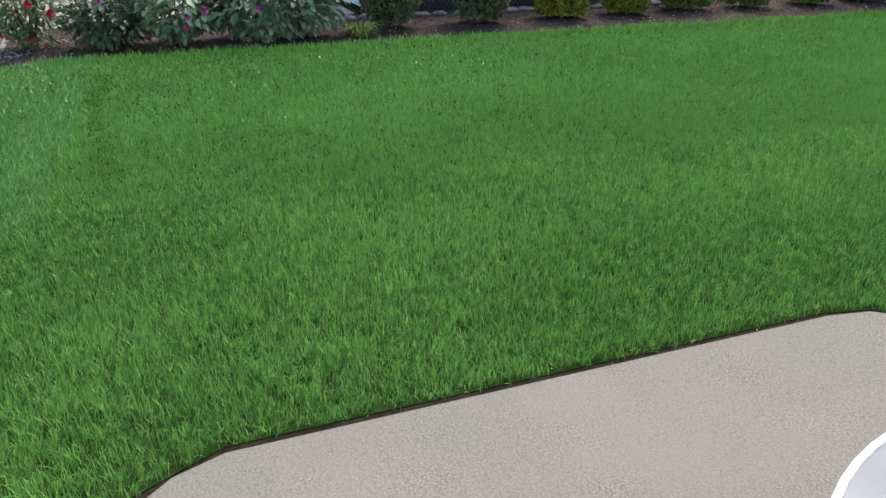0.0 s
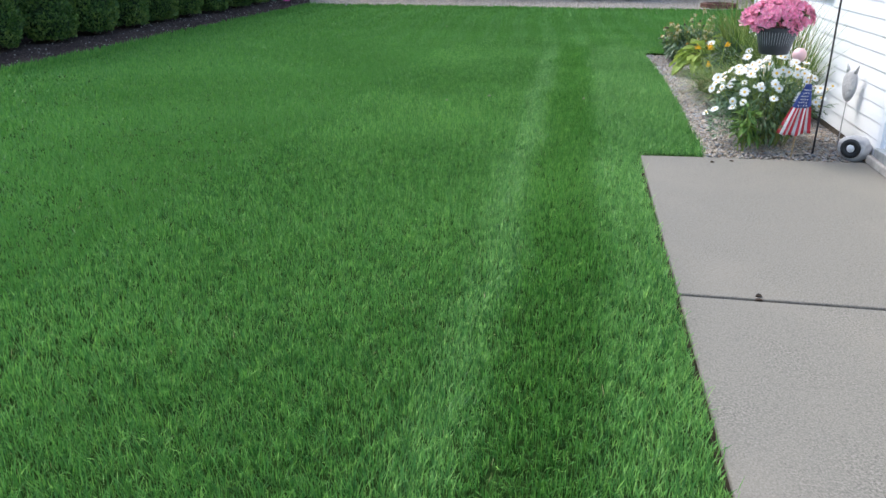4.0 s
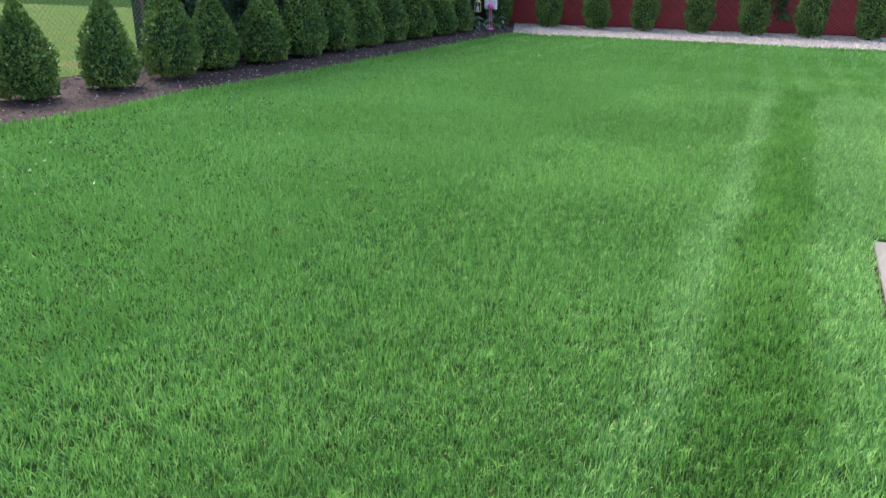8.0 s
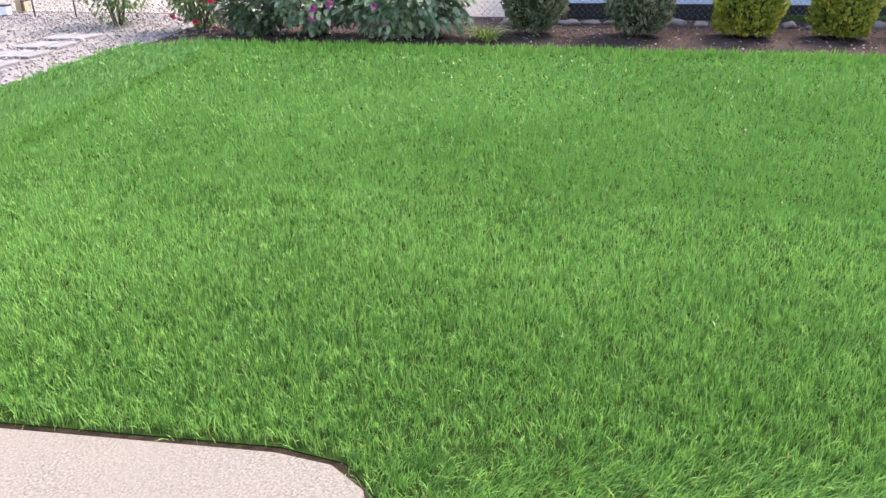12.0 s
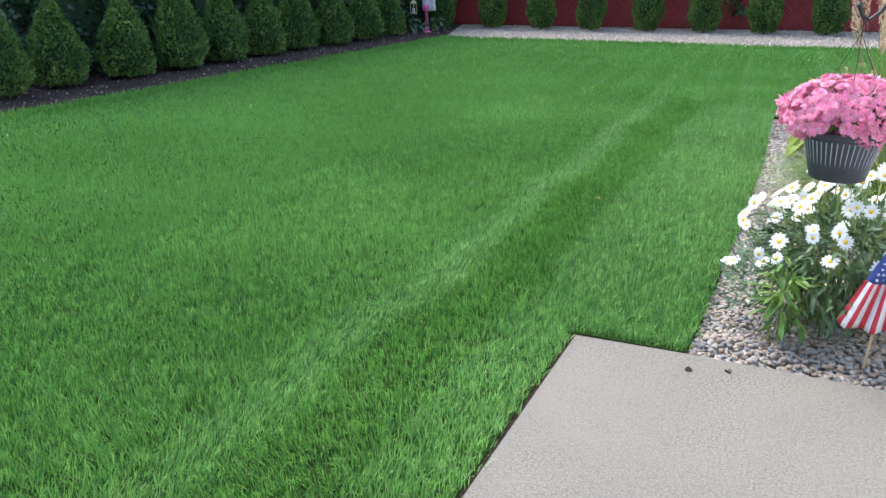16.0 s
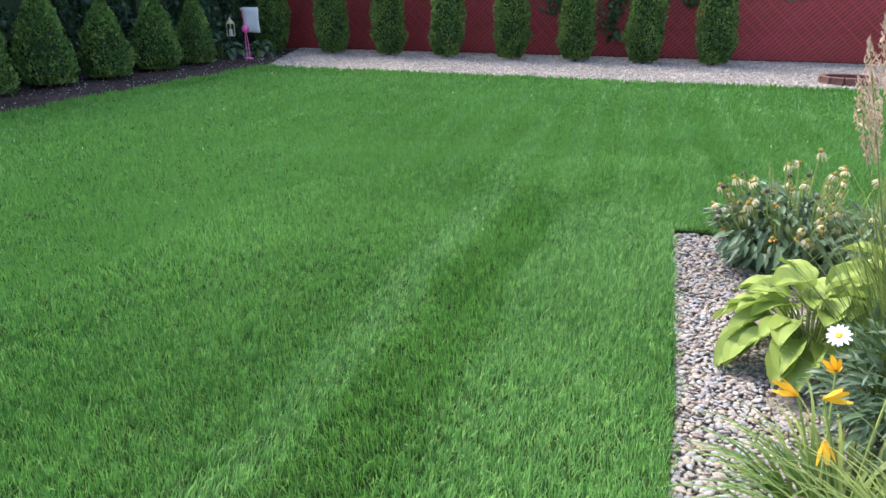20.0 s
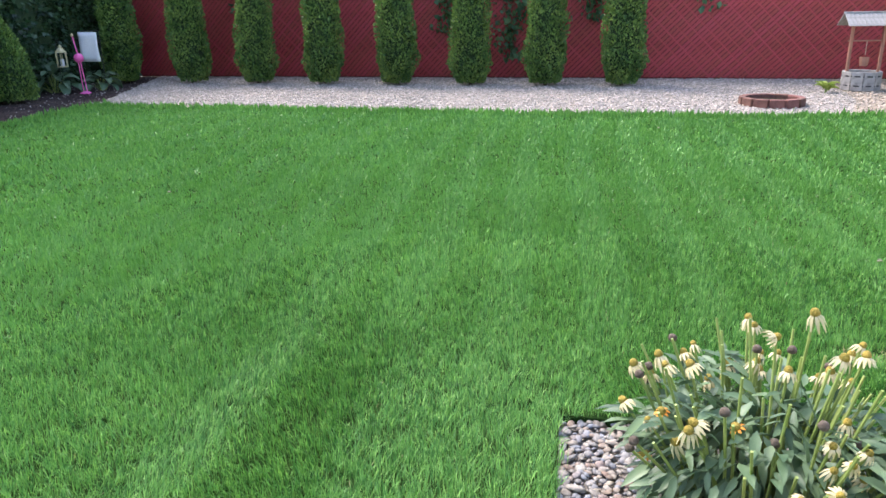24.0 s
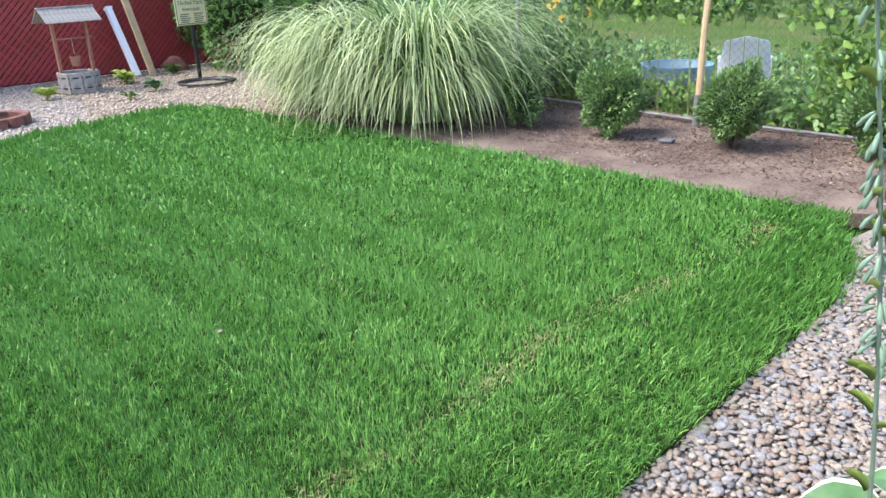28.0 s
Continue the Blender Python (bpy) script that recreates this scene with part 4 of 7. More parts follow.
rl = rng(5)
cones = [evergreen("arborvitae", 1.48, 0.41, cone_shape, CEDAR, 5600, 20 + k, "conical clipped green arborvitae in the mulch bed") for k in range(3)]
ys = [0.05, 1.18, 2.35, 3.5, 4.6, 5.75, 6.9, 8.05, 9.2, 10.4, 11.6, 12.95, 14.2]
for k, y in enumerate(ys):
    s = float(rl.uniform(0.9, 1.08))
    m = pose(-9.15 + rl.normal(0, 0.06), y, -0.02, 0, 0, float(rl.uniform(0, 360)))
    src = cones[k % 3]
    ob = src if k < 3 else copy_thing(src, m)
    ob.matrix_basis = m
    ob.scale = (s, s, s * float(rl.uniform(0.92, 1.1)))
    tagged(ob, group="evergreen row along the side fence")
golds = [evergreen("golden_globe_evergreen", 1.16, 0.43, egg_shape, CEDARY, 6500, 31, "rounded golden-green arborvitae in dark mulch", 0.055)]
golds[0].matrix_basis = pose(-9.1, -2.2, -0.02)
g2 = copy_thing(golds[0], pose(-9.12, -1.09, -0.02, 0, 0, 120))
g2.scale = (0.92, 0.92, 0.97)
for g in (golds[0], g2):
    tagged(g, group="evergreen row along the side fence")
prv = evergreen("privet_shrub", 1.4, 0.47, lambda t: min(1, 0.55 + t * 1.4) * (1 if t < 0.7 else 1 - (t - 0.7) * 1.6), PRIVET, 4200, 33, "loose grey-green upright shrub in dark mulch", 0.06)
prv.matrix_basis = pose(-9.15, -4.83, -0.02)
p2 = copy_thing(prv, pose(-9.1, -3.5, -0.02, 0, 0, 200))
for g in (prv, p2):
    tagged(g, group="shrubs by the side fence")

columns = [evergreen("column_arborvitae", 2.35, 0.41, col_shape, CEDAR, 8500, 40 + k, "tall columnar arborvitae in white gravel before the fence") for k in range(2)]
for k, x in enumerate((-9.2, -7.65, -6.2, -4.8, -3.33, -1.9, -0.5, 0.88)):
    m = pose(x, 17.35, -0.02, 0, 0, k * 77)
    ob = columns[k] if k < 2 else copy_thing(columns[k % 2], m)
    ob.matrix_basis = m
    ob.scale = (1, 1, float(rl.uniform(0.95, 1.06)))
    tagged(ob, group="column evergreens along the red fence")


# ---- planting helpers ----
def petals(n, r0, r1, w, lift=0.0, layers=1, droop=0.0, seed=0):
    """A ring of pointed petals round the z axis."""
    r = rng(seed + 900)
    vs, fs = [], []
    for lay in range(layers):
        k = 1 - 0.26 * lay
        for i in range(n):
            a = 2 * math.pi * (i + 0.5 * lay) / n + r.normal(0, 0.05)
            c, s = math.cos(a), math.sin(a)
            rr = r1 * k * r.uniform(0.9, 1.08)
            z1 = lift * (1 + 0.9 * lay) * rr + r.normal(0, 0.03) * r1 - droop * rr
            zm = lift * (1 + 0.9 * lay) * rr * 0.55 + 0.06 * r1 - droop * rr * 0.4
            o = len(vs)
            for rad, wid, z in ((r0, w * 0.45, 0), ((r0 + rr) * 0.6, w, zm), (rr, w * 0.4, z1)):
                vs += [(rad * c - wid / 2 * s, rad * s + wid / 2 * c, z), (rad * c + wid / 2 * s, rad * s - wid / 2 * c, z)]
            fs += [(o, o + 1, o + 3), (o, o + 3, o + 2), (o + 2, o + 3, o + 5), (o + 2, o + 5, o + 4)]
    return np.array(vs), np.array(fs)


def mesh_only(name, v, f, m, smooth=False):
    ob = raw(name, v, f, m, smooth=smooth)
    me = ob.data
    bpy.data.objects.remove(ob)
    return me


def dome_mesh(name, r, h, m, down=0.25):
    bm = bmesh.new()
    bmesh.ops.create_icosphere(bm, subdivisions=2, radius=1)
    for v in bm.verts:
        v.co = Vector((v.co.x * r, v.co.y * r, v.co.z * h if v.co.z > 0 else v.co.z * h * down))
    ob = part(name, bm, m, smooth=True)
    me = ob.data
    bpy.data.objects.remove(ob)
    return me


def bloom(parent, name, pm, em, at, face, s=1.0, spin=0.0, eye_name="flower_centre"):
    q = Vector(face).to_track_quat("Z", "Y").to_matrix().to_4x4()
    ob = new(name, pm)
    ob.parent = parent
    ob.matrix_basis = Matrix.Translation(at) @ q @ pose(0, 0, 0, 0, 0, spin) @ Matrix.Scale(s, 4)
    if em is not None:
        e = new(eye_name, em)
        e.parent = ob
    return ob


def stems(ends, r, radius, m, parent, spread=0.35):
    for p in ends:
        p = Vector(p)
        b = Vector((p.x * spread + r.normal(0, 0.02), p.y * spread + r.normal(0, 0.02), -0.04))
        part("stem", tube(bmesh.new(), [b, b.lerp(p, 0.55) + Vector((0, 0, 0.03)), p], [radius * 1.3, radius * 1.1, radius], 5), m, parent)


def foliage(parent, centre, radii, n, size, m, seed, aspect=2.6, droop=0.1, name="foliage", hollow=0.35, up=0.4):
    r = rng(seed)
    d = unit(r.normal(0, 1, (n, 3)))
    d[:, 2] = np.abs(d[:, 2]) if centre[2] <= 0.01 else d[:, 2]
    lump = 1 + 0.16 * np.sin(d[:, 0] * 5 + seed) + 0.14 * np.sin(d[:, 1] * 6 + d[:, 2] * 5 + seed * 2)
    rad = (hollow + (1 - hollow) * r.uniform(0, 1, n) ** 0.5) * lump
    c = np.array(centre) + d * np.array(radii) * rad[:, None]
    v, f = leaf_cloud(c, d + np.array([0, 0, up]), size, r, aspect, droop)
    ob = raw(name, v, f, m, parent)
    ob["kind"] = "stuff"
    return ob


def leafage(parent, centre, radii, n, size, m, seed, aspect=3.0, fall=0.35, hollow=0.4, name="foliage"):
    """A bush's worth of oval leaves that point outwards and droop."""
    r = rng(seed)
    d = unit(r.normal(0, 1, (n, 3)))
    lump = 1 + 0.13 * np.sin(d[:, 0] * 5 + seed) + 0.11 * np.sin(d[:, 1] * 6 + d[:, 2] * 5 + seed * 2)
    rad = (hollow + (1 - hollow) * r.uniform(0, 1, n) ** 0.6) * lump
    c = np.array(centre) + d * np.array(radii) * rad[:, None]
    c[:, 2] = np.maximum(c[:, 2], 0.05)
    v, f = oval_leaves(c, d * np.array([1, 1, 0.5]) + np.array([0, 0, -fall]), size, r, aspect)
    v[:, 2] = np.maximum(v[:, 2], 0.0)
    ob = raw(name, v, f, m, parent, smooth=True)
    ob["kind"] = "stuff"
    return ob


def grass_clump(parent, n, base_r, length, width, rise, m, seed, name="blade_tuft", seg=6, drop=1.0, hang=0.9, bend=1.3):
    r = rng(seed)
    a = r.uniform(0, 6.28, n)
    rad = base_r * np.sqrt(r.uniform(0, 1, n))
    base = np.stack([rad * np.cos(a), rad * np.sin(a), np.full(n, -0.035)], 1)
    v, f = long_blades(base, a + r.normal(0, 0.5, n), length * r.uniform(0.55, 1.1, n), width * r.uniform(0.7, 1.2, n), np.clip(r.normal(rise, 0.22, n), 0.35, 1.56), r, seg, drop, hang, bend)
    ob = raw(name, v, f, m, parent)
    ob["kind"] = "stuff"
    return ob


def broad_leaf(length, width, cup=0.25, seg=6):
    """A veined pointed oval leaf that arches along +x."""
    vs, fs = [], []
    for k in range(seg + 1):
        t = k / seg
        w = width * (math.sin(math.pi * min(1, t * 0.92 + 0.06)) ** 0.8) * (1 if t < 1 else 0.1)
        x, z = length * t, length * (0.42 * t - 0.55 * t * t)
        for q in (-1, -0.5, 0, 0.5, 1):
            vs.append((x, q * w / 2, z + abs(q) * w * cup - 0.012 * (abs(q) == 0.5)))
    for k in range(seg):
        for q in range(4):
            o = k * 5 + q
            fs.append((o, o + 1, o + 6, o + 5))
    return np.array(vs), np.array(fs)


def hosta(name, x, y, n, size, m, seed, label, category="hosta", tall=0.6):
    r = rng(seed)
    ob = thing(name, x, y, 0, label, category)
    v, f = broad_leaf(size, size * 0.62)
    me = mesh_only("leaf", v, f, m, True)
    for k in range(n):
        a = r.uniform(0, 360)
        tilt = -r.uniform(5, 62) * tall
        o = new("leaf", me)
        o.parent = ob
        s = float(r.uniform(0.7, 1.1))
        o.matrix_basis = pose(0.03 * math.cos(radians(a)), 0.03 * math.sin(radians(a)), 0.03 + 0.1 * size * k / n * 4, 0, 0, a) @ pose(0, 0, 0, r.normal(0, 10), tilt, 0) @ Matrix.Scale(s, 4)
    bm = tube(bmesh.new(), [(0, 0, -0.02), (0, 0, 0.06 + 0.3 * size)], [0.02, 0.012], 6)
    part("crown_base", bm, STEMGREEN, ob)
    return ob


def edged_leaf(length, width, cup=0.22, seg=8):
    """A broad leaf along +x; its outermost strips are the pale margin."""
    rows = (-1, -0.84, -0.42, 0, 0.42, 0.84, 1)
    vs, fs, rim = [], [], []
    for k in range(seg + 1):
        t = k / seg
        w = width * (math.sin(math.pi * min(1, t * 0.9 + 0.08)) ** 0.75) * (1 if k < seg else 0.06)
        x, z = length * t, length * (0.36 * t - 0.6 * t * t)
        for q in rows:
            vs.append((x, q * w / 2, z + abs(q) ** 1.5 * w * cup - 0.01 * (abs(q) == 0.42) + 0.006 * math.sin(t * 14 + q * 2)))
    for k in range(seg):
        for q in range(6):
            o = k * 7 + q
            fs.append((o, o + 1, o + 8, o + 7))
            rim.append(1 if q in (0, 5) else 0)
    return vs, fs, rim


def hosta_mound(name, x, y, n, rx, ry, height, size, m, seed, label, margin=None, width=0.62):
    """Overlapping broad leaves on leaf stalks, flat at the crown and hanging at the rim."""
    r = rng(seed)
    ob = thing(name, x, y, 0, label, "hosta")
    vs, fs, rim = edged_leaf(size, size * width)
    me = mesh_only("leaf", vs, fs, m, True)
    if margin is not None:
        me.materials.append(margin)
        me.polygons.foreach_set("material_index", rim)
    stalks = bmesh.new()
    for k in range(n):
        q = math.sqrt((k + 0.5) / n)
        a = k * 2.39996 + r.normal(0, 0.25)
        p = Vector((rx * 0.72 * q * math.cos(a), ry * 0.72 * q * math.sin(a), max(0.05, height * (1 - 0.72 * q * q) + r.normal(0, 0.018))))
        tube(stalks, [(p.x * 0.2, p.y * 0.2, -0.04), (p.x * 0.7, p.y * 0.7, p.z * 0.75), p], [0.005, 0.004, 0.003], 5)
        o = new("leaf", me)
        o.parent = ob
        pitch = -38 + 62 * q + r.normal(0, 9)
        o.matrix_basis = Matrix.Translation(p) @ pose(0, 0, 0, 0, 0, math.degrees(a) + r.normal(0, 14)) @ pose(0, 0, 0, r.normal(0, 10), pitch, 0) @ Matrix.Scale(float(r.uniform(0.75, 1.12)), 4)
    part("leaf_stalk_tuft", stalks, STEMGREEN, ob)["kind"] = "stuff"
    return ob


# ---- bed beside the house ----
WHITEP = mesh_only("petals", *petals(15, 0.008, 0.036, 0.0105, 0.06, 2, seed=1), PETALWHITE)
WHITEP2 = mesh_only("petals", *petals(14, 0.008, 0.034, 0.011, -0.1, 1, seed=2), PETALWHITE)
EYE = dome_mesh("flower_centre", 0.0105, 0.006, YELLOWEYE)
r = rng(51)
daisy = thing("daisy_bush", 1.02, 0.72, 0, "bushy white shasta daisies with yellow eyes in pebbles", "daisy plant")
tips = []
for k in range(100):
    a, q = r.uniform(0, 6.28), math.sqrt(r.uniform(0, 1))
    x, y = 0.46 * q * math.cos(a), 0.5 * q * math.sin(a)
    tips.append((x, y, 0.62 - 0.27 * q * q + r.normal(0, 0.05)))
stems(tips, r, 0.0028, STEMGREEN, daisy)
leafage(daisy, (0, 0.03, 0.29), (0.4, 0.42, 0.24), 1900, 0.085, DAISYLEAF, 52, 4.6, 0.0, 0.3)
for p in tips:
    face = Vector((p[0] * 1.1 - 0.25, p[1] * 0.9 - 0.45, 0.55)) + Vector(r.normal(0, 0.2, 3))
    bloom(daisy, "flower", WHITEP if r.random() < 0.65 else WHITEP2, EYE, p, face, float(r.uniform(0.8, 1.12)), float(r.uniform(0, 360)))
weed = thing("leafy_seedling", 0.8, 0.34, 0, "light green leafy perennial shoot in pebbles", "plant")
leafage(weed, (0, 0, 0.18), (0.08, 0.08, 0.17), 130, 0.085, VINE, 53, 3.6, 0.2, 0.2)
stems([(0, 0, 0.32), (0.05, 0.02, 0.26), (-0.05, 0.03, 0.28)], r, 0.004, STEMGREEN, weed)
weed2 = thing("fine_leaved_sprig", 0.68, 0.55, 0, "thin grey-green sprig of daisy shoots at the bed edge", "plant")
foliage(weed2, (0, 0, 0.2), (0.17, 0.2, 0.14), 420, 0.055, LEAFGREY, 54, 5, 0.0)
for p in ((-0.1, -0.05, 0.27), (-0.14, 0.06, 0.22), (0.02, -0.1, 0.3)):
    bloom(weed2, "flower", WHITEP, EYE, p, (-0.4, -0.3, 0.8), 0.95)

# small flag
FLAGRED = mat("flag_red", (0.55, 0.03, 0.05), (0.62, 0.05, 0.07), 30, 0.8, 0.1, 300)
FLAGWHITE = mat("flag_white", (0.72, 0.7, 0.7), (0.8, 0.78, 0.77), 30, 0.8, 0.1, 300)
FLAGBLUE = mat("flag_blue", (0.03, 0.05, 0.2), (0.05, 0.08, 0.28), 30, 0.8, 0.1, 300)
flag = thing("small_flag", 1.14, 0.26, 0, "small striped stars-and-stripes flag drooping from a wooden stick", "flag", rz=-8)
part("stick", tube(bmesh.new(), [(0, 0, -0.03), (0.01, 0.0, 0.2), (0.035, 0.0, 0.5)], 0.0045, 8), WOODTAN, flag)
part("finial", lathe(bmesh.new(), [(0.003, 0), (0.009, 0.008), (0.008, 0.02), (0.002, 0.032)], 10, (0.036, 0, 0.5)), WOODTAN, flag, "gilded spear tip")

flag.scale = (1.12, 1.12, 1.12)


def flag_point(u, v):
    """u across the stripes 0..1, v from the stick's top down 0..1: gathered at the top, spread at the hem."""
    half = 0.018 + 0.085 * v
    x = 0.03 - 0.075 * v * 0.6 + (u - 0.5) * 2 * half
    y = -0.012 + 0.016 * math.sin(u * 15 + v * 2) * (0.3 + v)
    z = 0.47 - 0.335 * v - 0.02 * math.sin(u * 3.1) * v + 0.018 * u * v
    return (x, y, z)


def flag_patch(name, u0, u1, v0, v1, m):
    vs, fs, nu, nv = [], [], 4, 8
    for i in range(nu + 1):
        for j in range(nv + 1):
            vs.append(flag_point(u0 + (u1 - u0) * i / nu, v0 + (v1 - v0) * j / nv))
    for i in range(nu):
        for j in range(nv):
            o = i * (nv + 1) + j
            fs.append((o, o + 1, o + nv + 2, o + nv + 1))
    ob = raw(name, vs, fs, m, flag, smooth=True)
    so = ob.modifiers.new("cloth", "SOLIDIFY")
    so.thickness = 0.0015
    return ob


flag_patch("canton", 0, 1, 0.0, 0.46, FLAGBLUE)
for k in range(11):
    flag_patch("stripe", k / 11, (k + 1) / 11, 0.462, 1.0, FLAGRED if k % 2 == 0 else FLAGWHITE)
star_v, star_f = petals(5, 0.0, 0.0075, 0.004, seed=3)
STAR = mesh_only("star", star_v, star_f, FLAGWHITE)
for i in range(6):
    for j in range(6):
        u, v = (i + 0.5 + 0.25 * (j % 2)) / 6.6, 0.08 + 0.36 * (j + 0.5) / 6
        p = Vector(flag_point(u, v))
        ob = new("star", STAR)
        ob.parent = flag
        ob.matrix_basis = Matrix.Translation(p + Vector((0, -0.0035, 0))) @ pose(0, 0, 0, 90, 0, 0) @ Matrix.Scale(0.55 + 0.5 * v, 4)

# crook with hanging pot
hook = thing("shepherd_hook", 1.325, 0.37, 0, "black iron shepherd hook pushed into pebbles by the house", "garden hook")
pts = [(0, 0, -0.05), (0.0, 0, 0.6), (-0.008, 0, 1.2), (-0.02, 0, 1.4)]
for k in range(9):
    a = k / 8 * math.pi * 0.93
    pts.append((-0.02 - 0.145 * (1 - math.cos(a)), 0, 1.42 + 0.12 * math.sin(a)))
pts += [(-0.35, 0, 1.36), (-0.385, 0, 1.33), (-0.41, 0, 1.345), (-0.425, 0, 1.38)]
part("rod", tube(bmesh.new(), pts, 0.0075, 8), BLACKIRON, hook)
part("scroll_tip", lathe(bmesh.new(), [(0.004, 0), (0.012, 0.008), (0.004, 0.02)], 10, (-0.425, 0, 1.375)), BLACKIRON, hook)
PX, PY = 0.925, 0.40
pot = thing("hanging_mum_pot", PX, PY, 0.72, "charcoal ribbed hanging pot full of pink chrysanthemums", "hanging planter")
part("pot_body", lathe(bmesh.new(), [(0.098, 0), (0.104, 0.004), (0.142, 0.165), (0.146, 0.17), (0.146, 0.195), (0.138, 0.2), (0.13, 0.198), (0.125, 0.16), (0.0, 0.155)], 48), POT, pot, smooth=True)
bm = bmesh.new()
tube(bm, [(0.101, 0, 0.008), (0.1415, 0, 0.163)], [0.0024, 0.003], 5)
rib_me = part("rib", bm, POTRIB).data
bpy.data.objects.remove([o for o in bpy.data.objects if o.data == rib_me][0])
for k in range(44):
    ob = new("rib", rib_me)
    ob.parent = pot
    ob.matrix_basis = pose(0, 0, 0, 0, 0, k * 360 / 44)
bm = bmesh.new()
for k in range(3):
    a = 2.1 * k + 0.5
    tube(bm, [(0.14 * math.cos(a), 0.14 * math.sin(a), 0.19), (0.1 * math.cos(a), 0.1 * math.sin(a), 0.36), (0, 0, 0.56)], 0.0016, 4)
tube(bm, [(0, 0, 0.55), (0, 0, 0.6), (-0.012, 0, 0.63), (-0.022, 0, 0.615)], 0.003, 6)
part("hanger", bm, BLACKIRON, pot, "thin black wire hanger")
foliage(pot, (0, 0, 0.27), (0.17, 0.17, 0.08), 700, 0.05, LEAFMID, 61, 2.0)
MUM = [mesh_only("petals", *petals(19, 0.003, 0.028, 0.0072, 0.22, 4, seed=4 + k), PETALPINK) for k in range(3)]
MUMEYE = dome_mesh("flower_centre", 0.0055, 0.007, MUMCENTRE)
r = rng(62)
count = 0
while count < 255:
    d = unit(r.normal(0, 1, 3))
    if d[2] < -0.2:
        continue
    p = np.array([0, 0, 0.25]) + d * np.array([0.232, 0.232, 0.145]) * r.uniform(0.92, 1.06)
    if p[2] < 0.235 and math.hypot(p[0], p[1]) < 0.185:
        continue
    bloom(pot, "flower", MUM[count % 3], MUMEYE, p, d + np.array([0, 0, 0.1]) + r.normal(0, 0.2, 3), float(r.uniform(0.75, 1.05)), float(r.uniform(0, 360)))
    count += 1
foliage(pot, (0, 0, 0.26), (0.205, 0.205, 0.12), 1300, 0.035, PETALPINK, 63, 1.8, name="inner_petals", hollow=0.85)

# rock speaker
spk = thing("rock_speaker", 1.575, 0.24, -0.022, "grey artificial rock loudspeaker with a round black grille", "outdoor speaker", rz=-40)
bm = bmesh.new()
bmesh.ops.create_icosphere(bm, subdivisions=3, radius=0.115)
for v in bm.verts:
    n1 = noise.noise(v.co * 14) * 0.016 + noise.noise(v.co * 32) * 0.005
    v.co = Vector((v.co.x * 1.05, v.co.y * 0.8, v.co.z * 0.85 + 0.085)) + v.normal * n1
    v.co.z = max(v.co.z, -0.01)
    v.co.y = max(v.co.y, -0.078)
part("rock_shell", bm, ROCKGREY, spk, smooth=True)


def ring_y(r0, r1, y, depth, m, name, label=""):
    bm = lathe(bmesh.new(), [(r0, 0), (r1, 0), (r1 * 0.98, depth), (r0, depth * 0.7)], 32, ring=True)
    bmesh.ops.rotate(bm, cent=(0, 0, 0), matrix=Matrix.Rotation(radians(90), 3, "X"), verts=bm.verts)
    bmesh.ops.translate(bm, vec=(0, y, 0.095), verts=bm.verts)
    return part(name, bm, m, spk, label, True)


ring_y(0.03, 0.072, -0.075, 0.014, BLACKIRON, "grille_ring", "black rubber speaker ring")
bm = lathe(bmesh.new(), [(0.001, 0), (0.03, 0), (0.026, 0.012), (0.001, 0.018)], 24)
bmesh.ops.rotate(bm, cent=(0, 0, 0), matrix=Matrix.Rotation(radians(90), 3, "X"), verts=bm.verts)
bmesh.ops.translate(bm, vec=(0, -0.077, 0.095), verts=bm.verts)
part("speaker_cap", bm, FLAGWHITE, spk, "off-white speaker dust cap", True)

# owl ornament: one plain shape on a stake
bm = bmesh.new()
bmesh.ops.create_icosphere(bm, subdivisions=3, radius=1)
for v in bm.verts:
    z = v.co.z
    w = 0.075 * (1 + 0.18 * z)
    v.co = Vector((v.co.x * 0.022, v.co.y * w, z * 0.125 + 0.46))
for s in (-1, 1):
    tube(bm, [(0, s * 0.035, 0.565), (0, s * 0.06, 0.625)], [0.018, 0.004], 6)
tube(bm, [(0, 0, -0.03), (0, 0, 0.36)], 0.004, 6)
owl = part("owl_ornament", bm, ROCKGREY, smooth=True)
owl.matrix_world = pose(1.6, 0.69, -0.01, 0, 0, 25)
tagged(owl, "grey painted metal owl on a thin garden stake", "garden ornament")

# pink globe light
globe = thing("globe_stake_light", 1.33, 1.2, 0, "pale pink glass globe on a black garden stake", "garden light")
part("stake", tube(bmesh.new(), [(0, 0, -0.04), (0, 0, 0.53)], 0.005, 8), BLACKIRON, globe)
part("socket", lathe(bmesh.new(), [(0.012, 0.52), (0.022, 0.53), (0.024, 0.555), (0.018, 0.56)], 16), BLACKIRON, globe)
bm = bmesh.new()
bmesh.ops.create_uvsphere(bm, u_segments=20, v_segments=14, radius=0.058)
bmesh.ops.translate(bm, vec=(0, 0, 0.612), verts=bm.verts)
part("globe", bm, PALEPINK, globe, smooth=True)

